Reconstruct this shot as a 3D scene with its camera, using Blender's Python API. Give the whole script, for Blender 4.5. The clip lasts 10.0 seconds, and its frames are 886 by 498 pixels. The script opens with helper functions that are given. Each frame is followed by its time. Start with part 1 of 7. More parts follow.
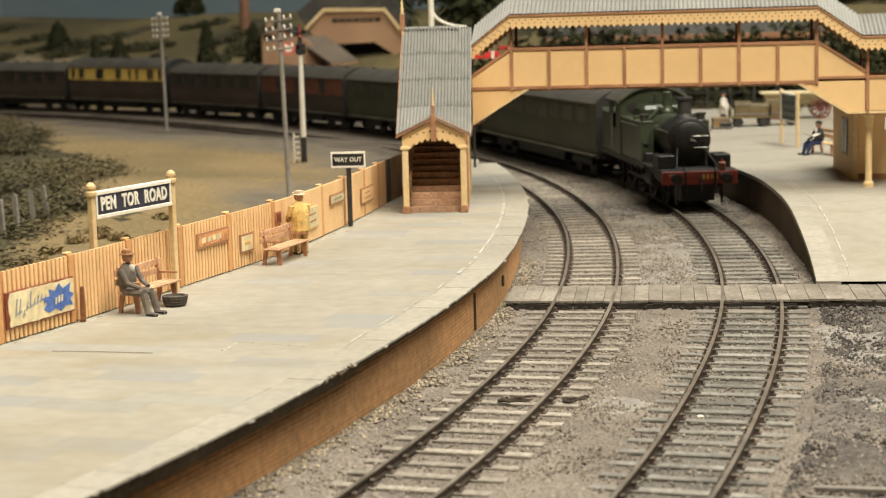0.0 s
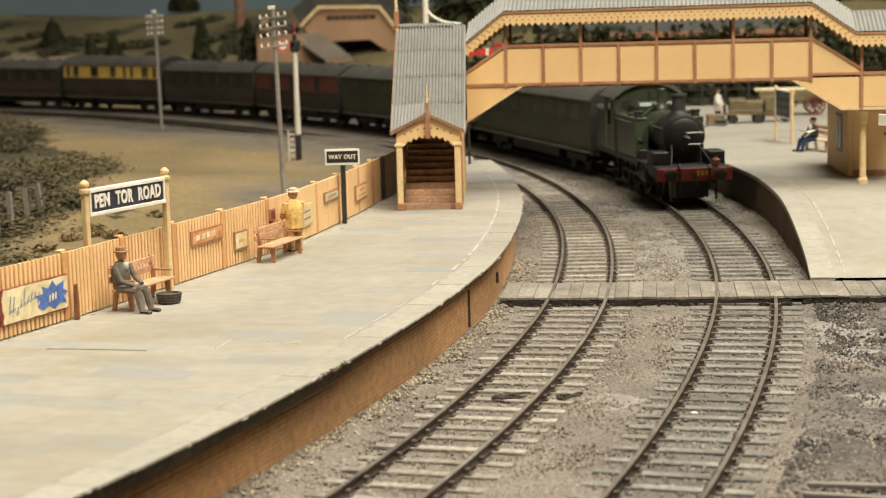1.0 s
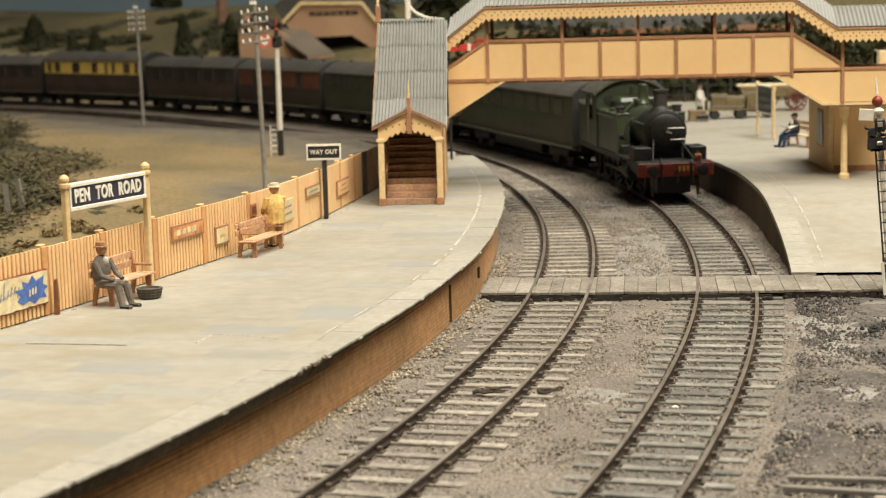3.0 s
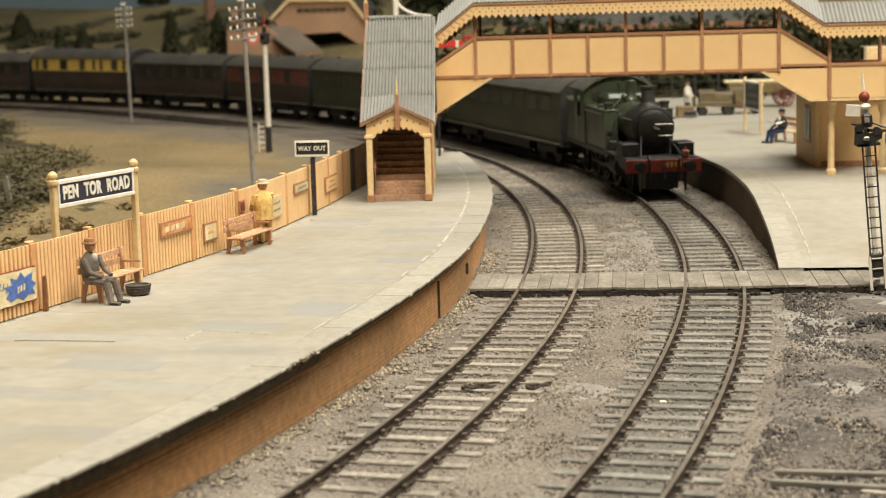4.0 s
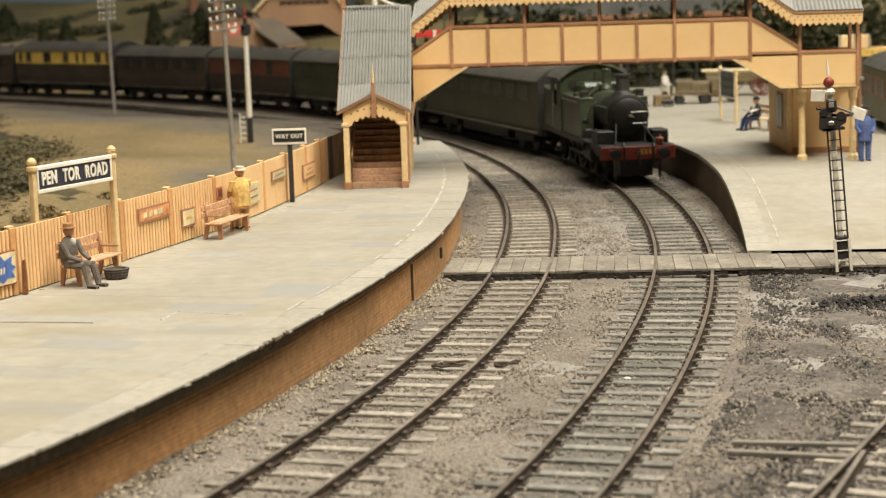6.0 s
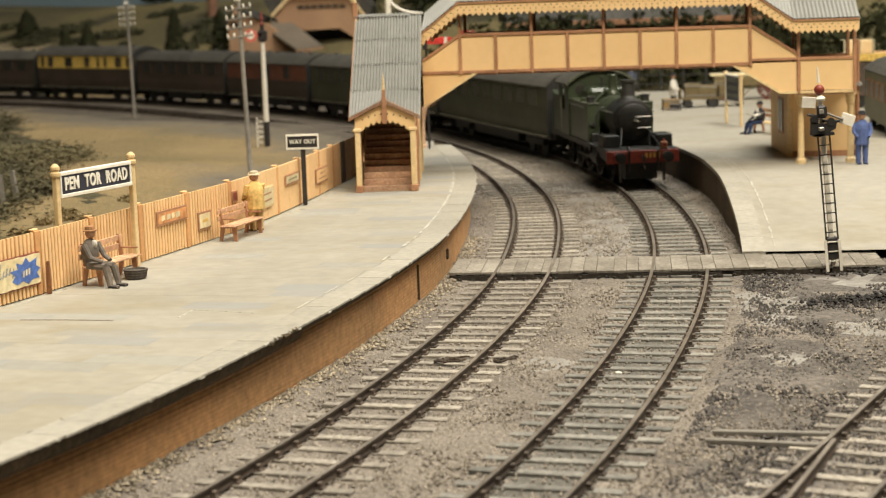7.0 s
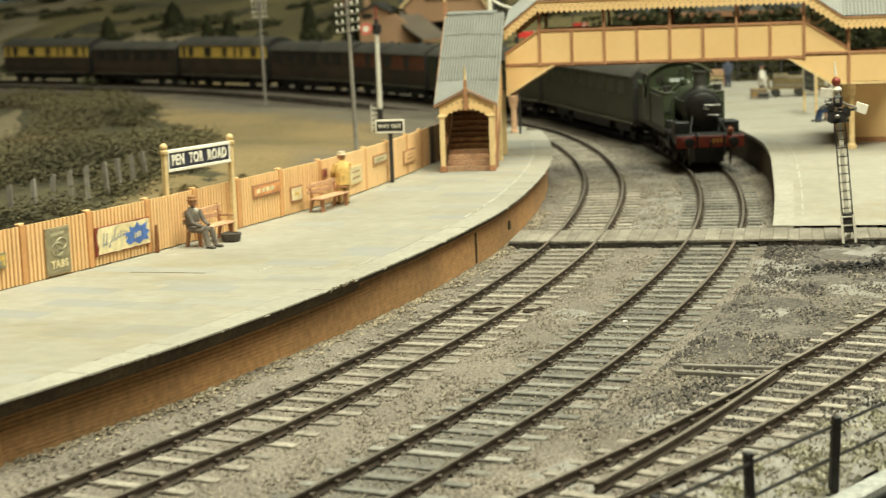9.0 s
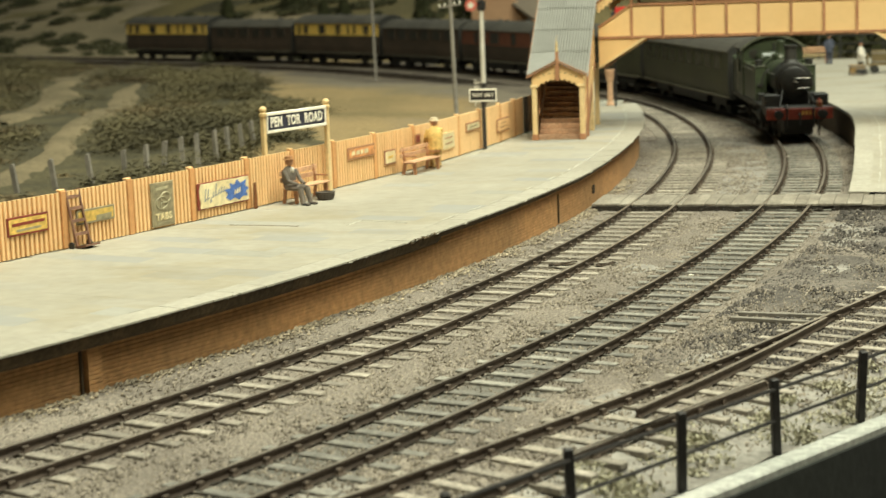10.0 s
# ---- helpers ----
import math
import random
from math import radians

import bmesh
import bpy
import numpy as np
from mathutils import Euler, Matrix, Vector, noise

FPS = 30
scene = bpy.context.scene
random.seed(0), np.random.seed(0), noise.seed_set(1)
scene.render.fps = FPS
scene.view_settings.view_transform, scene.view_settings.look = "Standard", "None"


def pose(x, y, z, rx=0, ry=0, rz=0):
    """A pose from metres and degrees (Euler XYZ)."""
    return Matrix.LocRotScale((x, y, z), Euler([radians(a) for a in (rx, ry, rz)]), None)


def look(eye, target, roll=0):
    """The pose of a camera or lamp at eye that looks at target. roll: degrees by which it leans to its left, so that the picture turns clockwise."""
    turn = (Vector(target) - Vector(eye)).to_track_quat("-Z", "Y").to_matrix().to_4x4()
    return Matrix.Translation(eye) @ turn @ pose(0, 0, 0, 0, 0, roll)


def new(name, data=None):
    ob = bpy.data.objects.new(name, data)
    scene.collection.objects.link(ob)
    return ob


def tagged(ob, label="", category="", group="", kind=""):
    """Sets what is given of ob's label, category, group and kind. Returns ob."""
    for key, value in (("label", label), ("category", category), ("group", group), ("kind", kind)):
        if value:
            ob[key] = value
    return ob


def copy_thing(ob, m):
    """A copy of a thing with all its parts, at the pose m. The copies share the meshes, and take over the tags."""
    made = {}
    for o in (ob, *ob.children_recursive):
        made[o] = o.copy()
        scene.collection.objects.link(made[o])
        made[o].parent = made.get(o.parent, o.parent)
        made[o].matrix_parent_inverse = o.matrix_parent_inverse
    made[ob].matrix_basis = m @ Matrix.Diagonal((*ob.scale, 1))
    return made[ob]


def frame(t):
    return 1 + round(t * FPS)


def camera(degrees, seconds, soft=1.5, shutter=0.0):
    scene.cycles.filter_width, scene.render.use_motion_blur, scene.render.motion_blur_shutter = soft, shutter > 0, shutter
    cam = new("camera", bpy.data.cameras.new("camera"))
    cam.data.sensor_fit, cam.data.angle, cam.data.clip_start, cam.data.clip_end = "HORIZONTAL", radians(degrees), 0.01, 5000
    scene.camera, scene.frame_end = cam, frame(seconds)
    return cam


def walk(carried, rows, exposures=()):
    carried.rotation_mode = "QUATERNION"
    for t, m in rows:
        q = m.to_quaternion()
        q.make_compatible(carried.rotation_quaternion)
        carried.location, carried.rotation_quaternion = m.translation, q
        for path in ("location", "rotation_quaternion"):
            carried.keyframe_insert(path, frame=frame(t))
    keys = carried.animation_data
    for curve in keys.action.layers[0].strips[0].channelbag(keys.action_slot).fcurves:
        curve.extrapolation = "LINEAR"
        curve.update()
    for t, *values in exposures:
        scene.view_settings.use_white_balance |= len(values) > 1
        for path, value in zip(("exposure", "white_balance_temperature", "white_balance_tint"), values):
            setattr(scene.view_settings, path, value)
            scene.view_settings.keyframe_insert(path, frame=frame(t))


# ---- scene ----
# A model station at 1:76. Lengths below are those of the real thing, and S brings them to the model's size.
S = 1 / 76.0
cam = camera(28.1, 10.0, soft=1.2, shutter=0.5)
cam.data.dof.use_dof, cam.data.dof.focus_distance, cam.data.dof.aperture_fstop = True, 0.53, 42


def scaled(m):
    m = m.copy()
    m.translation *= S
    return m


PATH = [
    (0, (3.458, -0.154, 7.212), (-1.542, 39.166, 1.828), -1.53),
    (0.5, (3.473, -0.139, 7.203), (-1.491, 39.181, 1.788), -1.55),
    (1, (3.493, -0.149, 7.203), (-1.410, 39.174, 1.757), -1.61),
    (1.5, (3.499, -0.160, 7.201), (-1.321, 39.171, 1.738), -1.60),
    (2, (3.513, -0.119, 7.166), (-1.216, 39.222, 1.691), -1.59),
    (2.5, (3.527, -0.119, 7.160), (-1.106, 39.229, 1.656), -1.57),
    (4, (3.541, -0.196, 7.153), (-0.725, 39.178, 1.540), -1.63),
    (4.5, (3.614, -0.241, 7.103), (-0.514, 39.140, 1.433), -1.66),
    (5, (3.741, -0.288, 7.019), (-0.283, 39.096, 1.301), -1.72),
    (5.5, (3.862, -0.518, 6.972), (-0.075, 38.865, 1.190), -1.83),
    (7, (4.488, -2.716, 7.298), (0.056, 36.622, 1.561), -2.00),
    (7.5, (5.172, -4.128, 7.383), (0.239, 35.156, 1.688), -2.12),
    (8, (5.962, -5.916, 7.666), (0.275, 33.258, 1.915), -2.17),
    (8.5, (6.894, -7.433, 7.612), (0.293, 31.593, 1.830), -2.14),
    (9, (7.752, -8.767, 7.658), (0.007, 30.031, 1.764), -2.15),
    (9.5, (8.375, -10.115, 7.532), (-0.651, 28.389, 1.533), -2.15),
    (10, (9.261, -11.117, 7.341), (-1.111, 27.018, 1.167), -2.12),
]
walk(cam, [(t, scaled(look(eye, target, roll))) for t, eye, target, roll in PATH],
     exposures=[(0.0, 0.16, 6330, 9), (7.5, 0.14, 6330, 9), (8.0, 0.17, 7000, 8), (8.5, 0.23, 6600, -8), (10.0, 0.26, 6350, -7)])

# ---- light: lamps over the front of the layout, and the hall's own ----
world = bpy.data.worlds.new("world")
scene.world = world
world.use_nodes = True
world.node_tree.nodes["Background"].inputs[0].default_value = (1.0, 0.9, 0.75, 1)
world.node_tree.nodes["Background"].inputs[1].default_value = 0.55


def area_lamp(name, eye, target, sx, sy, watts, colour):
    data = bpy.data.lights.new(name, "AREA")
    data.shape, data.size, data.size_y, data.energy, data.color = "RECTANGLE", sx * S, sy * S, watts, colour
    ob = new(name, data)
    ob.matrix_world = scaled(look(eye, target))
    return ob


area_lamp("layout_lamp", (18, 12, 66), (6, 64, 0), 80, 14, 14.2, (1.0, 0.88, 0.7))
area_lamp("hall_lamp", (48, 62, 165), (8, 66, 0), 110, 90, 64.0, (1.0, 0.93, 0.82))


# ---- materials ----
def mat(name, c1, c2=None, rough=0.75, scale=1.2, fine=14.0, bump=0.25, depth=0.02, metal=0.0, rand=0.12, grime=0.35,
        stretch=(1, 1, 1), spec=0.4, shift=1.0, island=False):
    """A painted or natural surface: two tones in broad patches, fine grain, relief and a tone of its own for each piece."""
    c2 = c2 or tuple(v * 0.72 for v in c1)
    m = bpy.data.materials.new(name)
    m.use_nodes = True
    t = m.node_tree
    n, l = t.nodes, t.links
    b = n["Principled BSDF"]
    b.inputs["Roughness"].default_value, b.inputs["Metallic"].default_value = rough, metal
    b.inputs["Specular IOR Level"].default_value = spec
    tc, mp = n.new("ShaderNodeTexCoord"), n.new("ShaderNodeMapping")
    mp.inputs["Scale"].default_value = [v / S for v in stretch]
    l.new(tc.outputs["Object"], mp.inputs["Vector"])
    info = n.new("ShaderNodeObjectInfo")
    add = n.new("ShaderNodeVectorMath")
    add.operation = "MULTIPLY_ADD"
    l.new(info.outputs["Random"], add.inputs[0])
    add.inputs[1].default_value = (37 * shift, 53 * shift, 71 * shift)
    l.new(mp.outputs["Vector"], add.inputs[2])
    big, small = n.new("ShaderNodeTexNoise"), n.new("ShaderNodeTexNoise")
    for x, s, d in ((big, scale, 4), (small, fine, 3)):
        l.new(add.outputs[0], x.inputs["Vector"])
        x.inputs["Scale"].default_value, x.inputs["Detail"].default_value = s, d
    ramp = n.new("ShaderNodeMapRange")
    ramp.inputs[1].default_value, ramp.inputs[2].default_value = 0.35, 0.65
    l.new(big.outputs["Fac"], ramp.inputs[0])
    mix = n.new("ShaderNodeMix")
    mix.data_type = "RGBA"
    l.new(ramp.outputs[0], mix.inputs[0])
    mix.inputs[6].default_value, mix.inputs[7].default_value = (*c1, 1), (*c2, 1)
    g = n.new("ShaderNodeMapRange")
    l.new(small.outputs["Fac"], g.inputs[0])
    g.inputs[1].default_value, g.inputs[2].default_value = 0.25, 0.75
    g.inputs[3].default_value, g.inputs[4].default_value = 1 - grime, 1 + grime
    r = n.new("ShaderNodeMapRange")
    l.new(n.new("ShaderNodeNewGeometry").outputs["Random Per Island"] if island else info.outputs["Random"], r.inputs[0])
    r.inputs[3].default_value, r.inputs[4].default_value = 1 - rand, 1 + rand
    mul = n.new("ShaderNodeMath")
    mul.operation = "MULTIPLY"
    l.new(g.outputs[0], mul.inputs[0])
    l.new(r.outputs[0], mul.inputs[1])
    hsv = n.new("ShaderNodeHueSaturation")
    l.new(mul.outputs[0], hsv.inputs["Value"])
    l.new(mix.outputs[2], hsv.inputs["Color"])
    l.new(hsv.outputs["Color"], b.inputs["Base Color"])
    bm_ = n.new("ShaderNodeBump")
    bm_.inputs["Strength"].default_value, bm_.inputs["Distance"].default_value = bump, depth * S
    l.new(small.outputs["Fac"], bm_.inputs["Height"])
    l.new(bm_.outputs["Normal"], b.inputs["Normal"])
    return m


BUFF = mat("buff_paint", (0.8, 0.56, 0.28), (0.76, 0.52, 0.25), 0.6, 0.4, 4, 0.04, 0.004, rand=0.03, grime=0.025)
FENCE_BUFF = mat("fence_paint", (0.84, 0.565, 0.29), (0.79, 0.515, 0.25), 0.7, 0.25, 8, 0.1, 0.008, rand=0.045, grime=0.06)
BROWN = mat("light_brown_paint", (0.43, 0.225, 0.12), (0.33, 0.165, 0.085), 0.65, 0.8, 9, 0.2, 0.01, rand=0.08, grime=0.2)
CREAM = mat("cream_paint", (0.78, 0.6, 0.33), (0.66, 0.48, 0.24), 0.6, 1.0, 9, 0.15, 0.01, rand=0.04, grime=0.12)
STEP = mat("stair_wood", (0.48, 0.305, 0.19), (0.34, 0.2, 0.125), 0.75, 1.5, 12, 0.3, 0.015, rand=0.15)
IRON_ROOF = mat("corrugated_iron", (0.3, 0.3, 0.275), (0.25, 0.25, 0.228), 0.6, 0.5, 5, 0.1, 0.006, rand=0.05, grime=0.08, metal=0.15)
BRICK = mat("red_brick", (0.53, 0.3, 0.132), (0.34, 0.2, 0.092), 0.85, 0.22, 6, 0.6, 0.03, rand=0.06, grime=0.26)
DARK_BRICK = mat("dark_brown_brick", (0.1, 0.07, 0.04), (0.055, 0.04, 0.027), 0.9, 0.4, 9, 0.5, 0.03, rand=0.1)
MORTAR = mat("slab_joint", (0.37, 0.355, 0.29), (0.32, 0.31, 0.255), 0.9, 0.5, 8, 0.2, 0.01)
COPING = mat("coping_stone", (0.345, 0.325, 0.27), (0.285, 0.267, 0.217), 0.8, 0.22, 6, 0.3, 0.02, rand=0.05, grime=0.12, shift=0.0)
WHITE_LINE = mat("worn_white_line", (0.425, 0.405, 0.345), (0.34, 0.325, 0.27), 0.8, 0.8, 12, 0.2, 0.01)
BALLAST = mat("ballast", (0.227, 0.198, 0.162), (0.145, 0.126, 0.104), 0.95, 0.45, 15, 1.0, 0.1, grime=0.55)
STONE = mat("ballast_stone", (0.276, 0.243, 0.197), (0.2, 0.175, 0.143), 0.95, 0.4, 20, 0.4, 0.02, rand=0.36, grime=0.3, island=True)
COAL = mat("coal_and_soot", (0.04, 0.035, 0.03), (0.022, 0.02, 0.018), 0.85, 1.0, 16, 0.5, 0.03, grime=0.4)
GRIT = mat("yard_grit", (0.129, 0.115, 0.101), (0.0687, 0.0621, 0.0565), 0.95, 0.4, 20, 0.4, 0.02, rand=0.5, grime=0.3, island=True)
RUBBLE = mat("sandy_rubble", (0.345, 0.295, 0.212), (0.23, 0.195, 0.145), 0.95, 0.6, 20, 0.4, 0.02, rand=0.45, grime=0.3, island=True)
SLEEPER = mat("weathered_sleeper", (0.315, 0.285, 0.235), (0.2, 0.18, 0.15), 0.9, 0.9, 9, 0.5, 0.03, rand=0.2, grime=0.35)
RAIL = mat("rusty_rail", (0.076, 0.056, 0.0416), (0.052, 0.0384, 0.0288), 0.65, 1.0, 14, 0.3, 0.01, metal=0.3)
RAILTOP = mat("worn_rail_head", (0.403, 0.359, 0.302), (0.268, 0.235, 0.194), 0.32, 1.0, 14, 0.1, 0.01, metal=0.6)
CHAIR = mat("rail_chair_iron", (0.1, 0.075, 0.055), (0.06, 0.046, 0.035), 0.8, 2.0, 14, 0.3, 0.01)
BOARD = mat("crossing_timber", (0.27, 0.245, 0.2), (0.17, 0.15, 0.12), 0.9, 0.8, 10, 0.5, 0.03, rand=0.1, grime=0.35)
EDGE_BLACK = mat("dark_edge_and_eave_shade", (0.035, 0.028, 0.02), (0.02, 0.016, 0.012), 0.9, 2.0, 10, 0.5, 0.04)
GREEN = mat("loco_green", (0.048, 0.06, 0.034), (0.03, 0.038, 0.022), 0.3, 0.8, 8, 0.1, 0.01, rand=0.1, grime=0.2)
COACH_GREEN = mat("carriage_green", (0.06, 0.0625, 0.0325), (0.0425, 0.045, 0.0238), 0.5, 0.5, 6, 0.1, 0.01, rand=0.1, grime=0.2)
BLACK = mat("sooty_black", (0.034, 0.033, 0.029), (0.02, 0.02, 0.018), 0.52, 1.0, 9, 0.2, 0.01, rand=0.1, grime=0.3)
ROOFGREY = mat("carriage_roof", (0.075, 0.07, 0.058), (0.05, 0.047, 0.04), 0.6, 0.6, 7, 0.15, 0.01, rand=0.12)
RED = mat("buffer_red", (0.27, 0.045, 0.026), (0.17, 0.032, 0.02), 0.5, 1.5, 9, 0.1, 0.01, grime=0.25)
# steel of the engine's underparts, darkened for the deep shade below the footplate
SHADED_STEEL = mat("shaded_steel", (0.09, 0.08, 0.066), (0.05, 0.045, 0.038), 0.5, 2.0, 9, 0.1, 0.01, metal=0.5)
STEEL = mat("bright_steel", (0.6, 0.57, 0.5), (0.42, 0.4, 0.35), 0.35, 2.0, 9, 0.1, 0.01, metal=0.9)
YELLOW = mat("number_yellow", (0.55, 0.3, 0.07), (0.42, 0.22, 0.05), 0.6, 2.0, 9, 0.1, 0.01)
COACH_RED = mat("van_red", (0.2, 0.075, 0.042), (0.15, 0.055, 0.032), 0.6, 0.6, 7, 0.1, 0.01)
COACH_BROWN = mat("carriage_brown", (0.075, 0.054, 0.039), (0.054, 0.0405, 0.03), 0.6, 0.6, 7, 0.1, 0.01)
COACH_CREAM = mat("carriage_cream", (0.75, 0.53, 0.13), (0.65, 0.45, 0.1), 0.55, 0.6, 7, 0.1, 0.01)
GLASS = mat("dark_pane", (0.028, 0.027, 0.022), (0.036, 0.033, 0.026), 0.3, 1.0, 5, 0.02, 0.005)
NAVY = mat("sign_navy", (0.035, 0.035, 0.055), (0.028, 0.028, 0.042), 0.5, 1.0, 8, 0.05, 0.01, grime=0.15)
BLACKPAINT = mat("black_paint", (0.022, 0.02, 0.02), (0.03, 0.027, 0.025), 0.5, 1.0, 8, 0.1, 0.01)
WHITE = mat("white_paint", (0.82, 0.78, 0.68), (0.7, 0.66, 0.56), 0.55, 1.0, 8, 0.1, 0.01, grime=0.12)
GREYWOOD = mat("grey_timber", (0.26, 0.24, 0.205), (0.19, 0.175, 0.15), 0.85, 1.0, 6, 0.3, 0.02, rand=0.15, grime=0.18)
GRASS = mat("dry_grass", (0.265, 0.192, 0.092), (0.165, 0.13, 0.06), 0.95, 0.12, 5, 0.8, 0.1, grime=0.3)
BANK = mat("mossy_bank", (0.0805, 0.069, 0.0345), (0.0437, 0.0391, 0.0207), 0.95, 0.5, 6, 0.8, 0.1, grime=0.5)
SCRUB = mat("scrub", (0.13, 0.11, 0.0538), (0.069, 0.0607, 0.0317), 0.95, 0.13, 3, 0.8, 0.1, grime=0.3)
DRY_SCRUB = mat("dead_bracken", (0.165, 0.127, 0.0638), (0.088, 0.0682, 0.0352), 0.95, 0.22, 4, 0.8, 0.1, grime=0.4)
TREE = mat("conifer_foliage", (0.046, 0.048, 0.022), (0.03, 0.032, 0.016), 0.95, 1.0, 6, 0.6, 0.1, grime=0.3, spec=0.1)
SKY = mat("backscene_sky", (0.18, 0.245, 0.28), (0.23, 0.275, 0.285), 0.95, 0.02, 0.2, 0.0, 0.01, grime=0.05)
WALLPAINT = mat("hall_wall", (0.5, 0.46, 0.4), (0.45, 0.41, 0.35), 0.9, 0.05, 1, 0.05, 0.01)
FASCIA = mat("black_drape", (0.012, 0.014, 0.011), (0.008, 0.009, 0.008), 0.95, 0.3, 4, 0.3, 0.05)
FENCE_SHADE = mat("fence_gap_shade", (0.5, 0.27, 0.11), (0.4, 0.21, 0.085), 0.8)
BENCH = mat("bench_brown", (0.6, 0.37, 0.22), (0.48, 0.28, 0.16), 0.7, 1.5, 9, 0.2, 0.01, rand=0.12)
PINK_BUFF = mat("faded_buff", (0.4, 0.245, 0.14), (0.33, 0.2, 0.115), 0.8, 0.3, 5, 0.1, 0.02, grime=0.08)
CINDER = mat("dark_cinder", (0.12, 0.1, 0.075), (0.075, 0.062, 0.048), 0.95, 0.4, 8, 0.6, 0.08, grime=0.4)
EDGEPAINT = mat("worn_pale_edge", (0.38, 0.38, 0.35), (0.28, 0.29, 0.265), 0.8, 0.6, 8)
OILY = mat("oily_ballast", (0.15, 0.14, 0.117), (0.092, 0.086, 0.073), 0.85, 0.5, 13, 0.9, 0.1, grime=0.45)
ASPHALT = mat("yard_dust", (0.137, 0.121, 0.103), (0.0704, 0.0626, 0.0547), 0.95, 0.55, 9, 0.8, 0.08, grime=0.5)
SHADE_AND_CORE = mat("course_shade_and_core", (0.1, 0.07, 0.038), (0.055, 0.04, 0.022), 0.9, 1.2, 9, 0.6, 0.05, grime=0.4)
PALE_DUST = mat("pale_dust", (0.245, 0.233, 0.208), (0.172, 0.16, 0.14), 0.95, 0.8, 8, 0.4, 0.04, grime=0.3)
ROCKY = mat("stony_slope", (0.28, 0.228, 0.138), (0.17, 0.14, 0.084), 0.95, 0.1, 3, 0.6, 0.1, grime=0.3)
HILL = mat("olive_hillside", (0.169, 0.137, 0.0585), (0.09, 0.0754, 0.0338), 0.95, 0.07, 3, 0.6, 0.1, grime=0.35)
BUSH = mat("hill_bush", (0.078, 0.0754, 0.0351), (0.0455, 0.0468, 0.0234), 0.95, 0.5, 5, 0.6, 0.1, grime=0.5)


def paving(name, c1, c2, cool, ochre):
    """Worn paving: broad patches, pieces of cooler stone here and there, ochre stains drawn out across the platform, fine grain."""
    m = mat(name, c1, c2, 0.7, 0.3, 2.6, 0.1, 0.012, rand=0.022, grime=0.09, shift=0.0)
    t = m.node_tree
    n, l = t.nodes, t.links
    b = n["Principled BSDF"]
    base = b.inputs["Base Color"].links[0].from_socket
    info = n.new("ShaderNodeObjectInfo")
    pick = n.new("ShaderNodeMapRange")
    l.new(info.outputs["Random"], pick.inputs[0])
    pick.inputs[1].default_value, pick.inputs[2].default_value, pick.inputs[4].default_value = 0.78, 0.92, 0.7
    mixc = n.new("ShaderNodeMix")
    mixc.data_type = "RGBA"
    l.new(pick.outputs[0], mixc.inputs[0])
    l.new(base, mixc.inputs[6])
    mixc.inputs[7].default_value = (*cool, 1)
    tc, mp, nz = n.new("ShaderNodeTexCoord"), n.new("ShaderNodeMapping"), n.new("ShaderNodeTexNoise")
    mp.inputs["Scale"].default_value = (0.24 / S, 0.42 / S, 0.3 / S)
    l.new(tc.outputs["Object"], mp.inputs["Vector"])
    l.new(mp.outputs["Vector"], nz.inputs["Vector"])
    nz.inputs["Scale"].default_value, nz.inputs["Detail"].default_value, nz.inputs["Roughness"].default_value = 1.0, 6, 0.62
    st = n.new("ShaderNodeMapRange")
    l.new(nz.outputs["Fac"], st.inputs[0])
    st.inputs[1].default_value, st.inputs[2].default_value, st.inputs[4].default_value = 0.49, 0.74, 0.6
    mixo = n.new("ShaderNodeMix")
    mixo.data_type = "RGBA"
    l.new(st.outputs[0], mixo.inputs[0])
    l.new(mixc.outputs[2], mixo.inputs[6])
    mixo.inputs[7].default_value = (*ochre, 1)
    l.new(mixo.outputs[2], b.inputs["Base Color"])
    rough = n.new("ShaderNodeMapRange")
    l.new(nz.outputs["Fac"], rough.inputs[0])
    rough.inputs[3].default_value, rough.inputs[4].default_value = 0.55, 0.85
    l.new(rough.outputs[0], b.inputs["Roughness"])
    return m


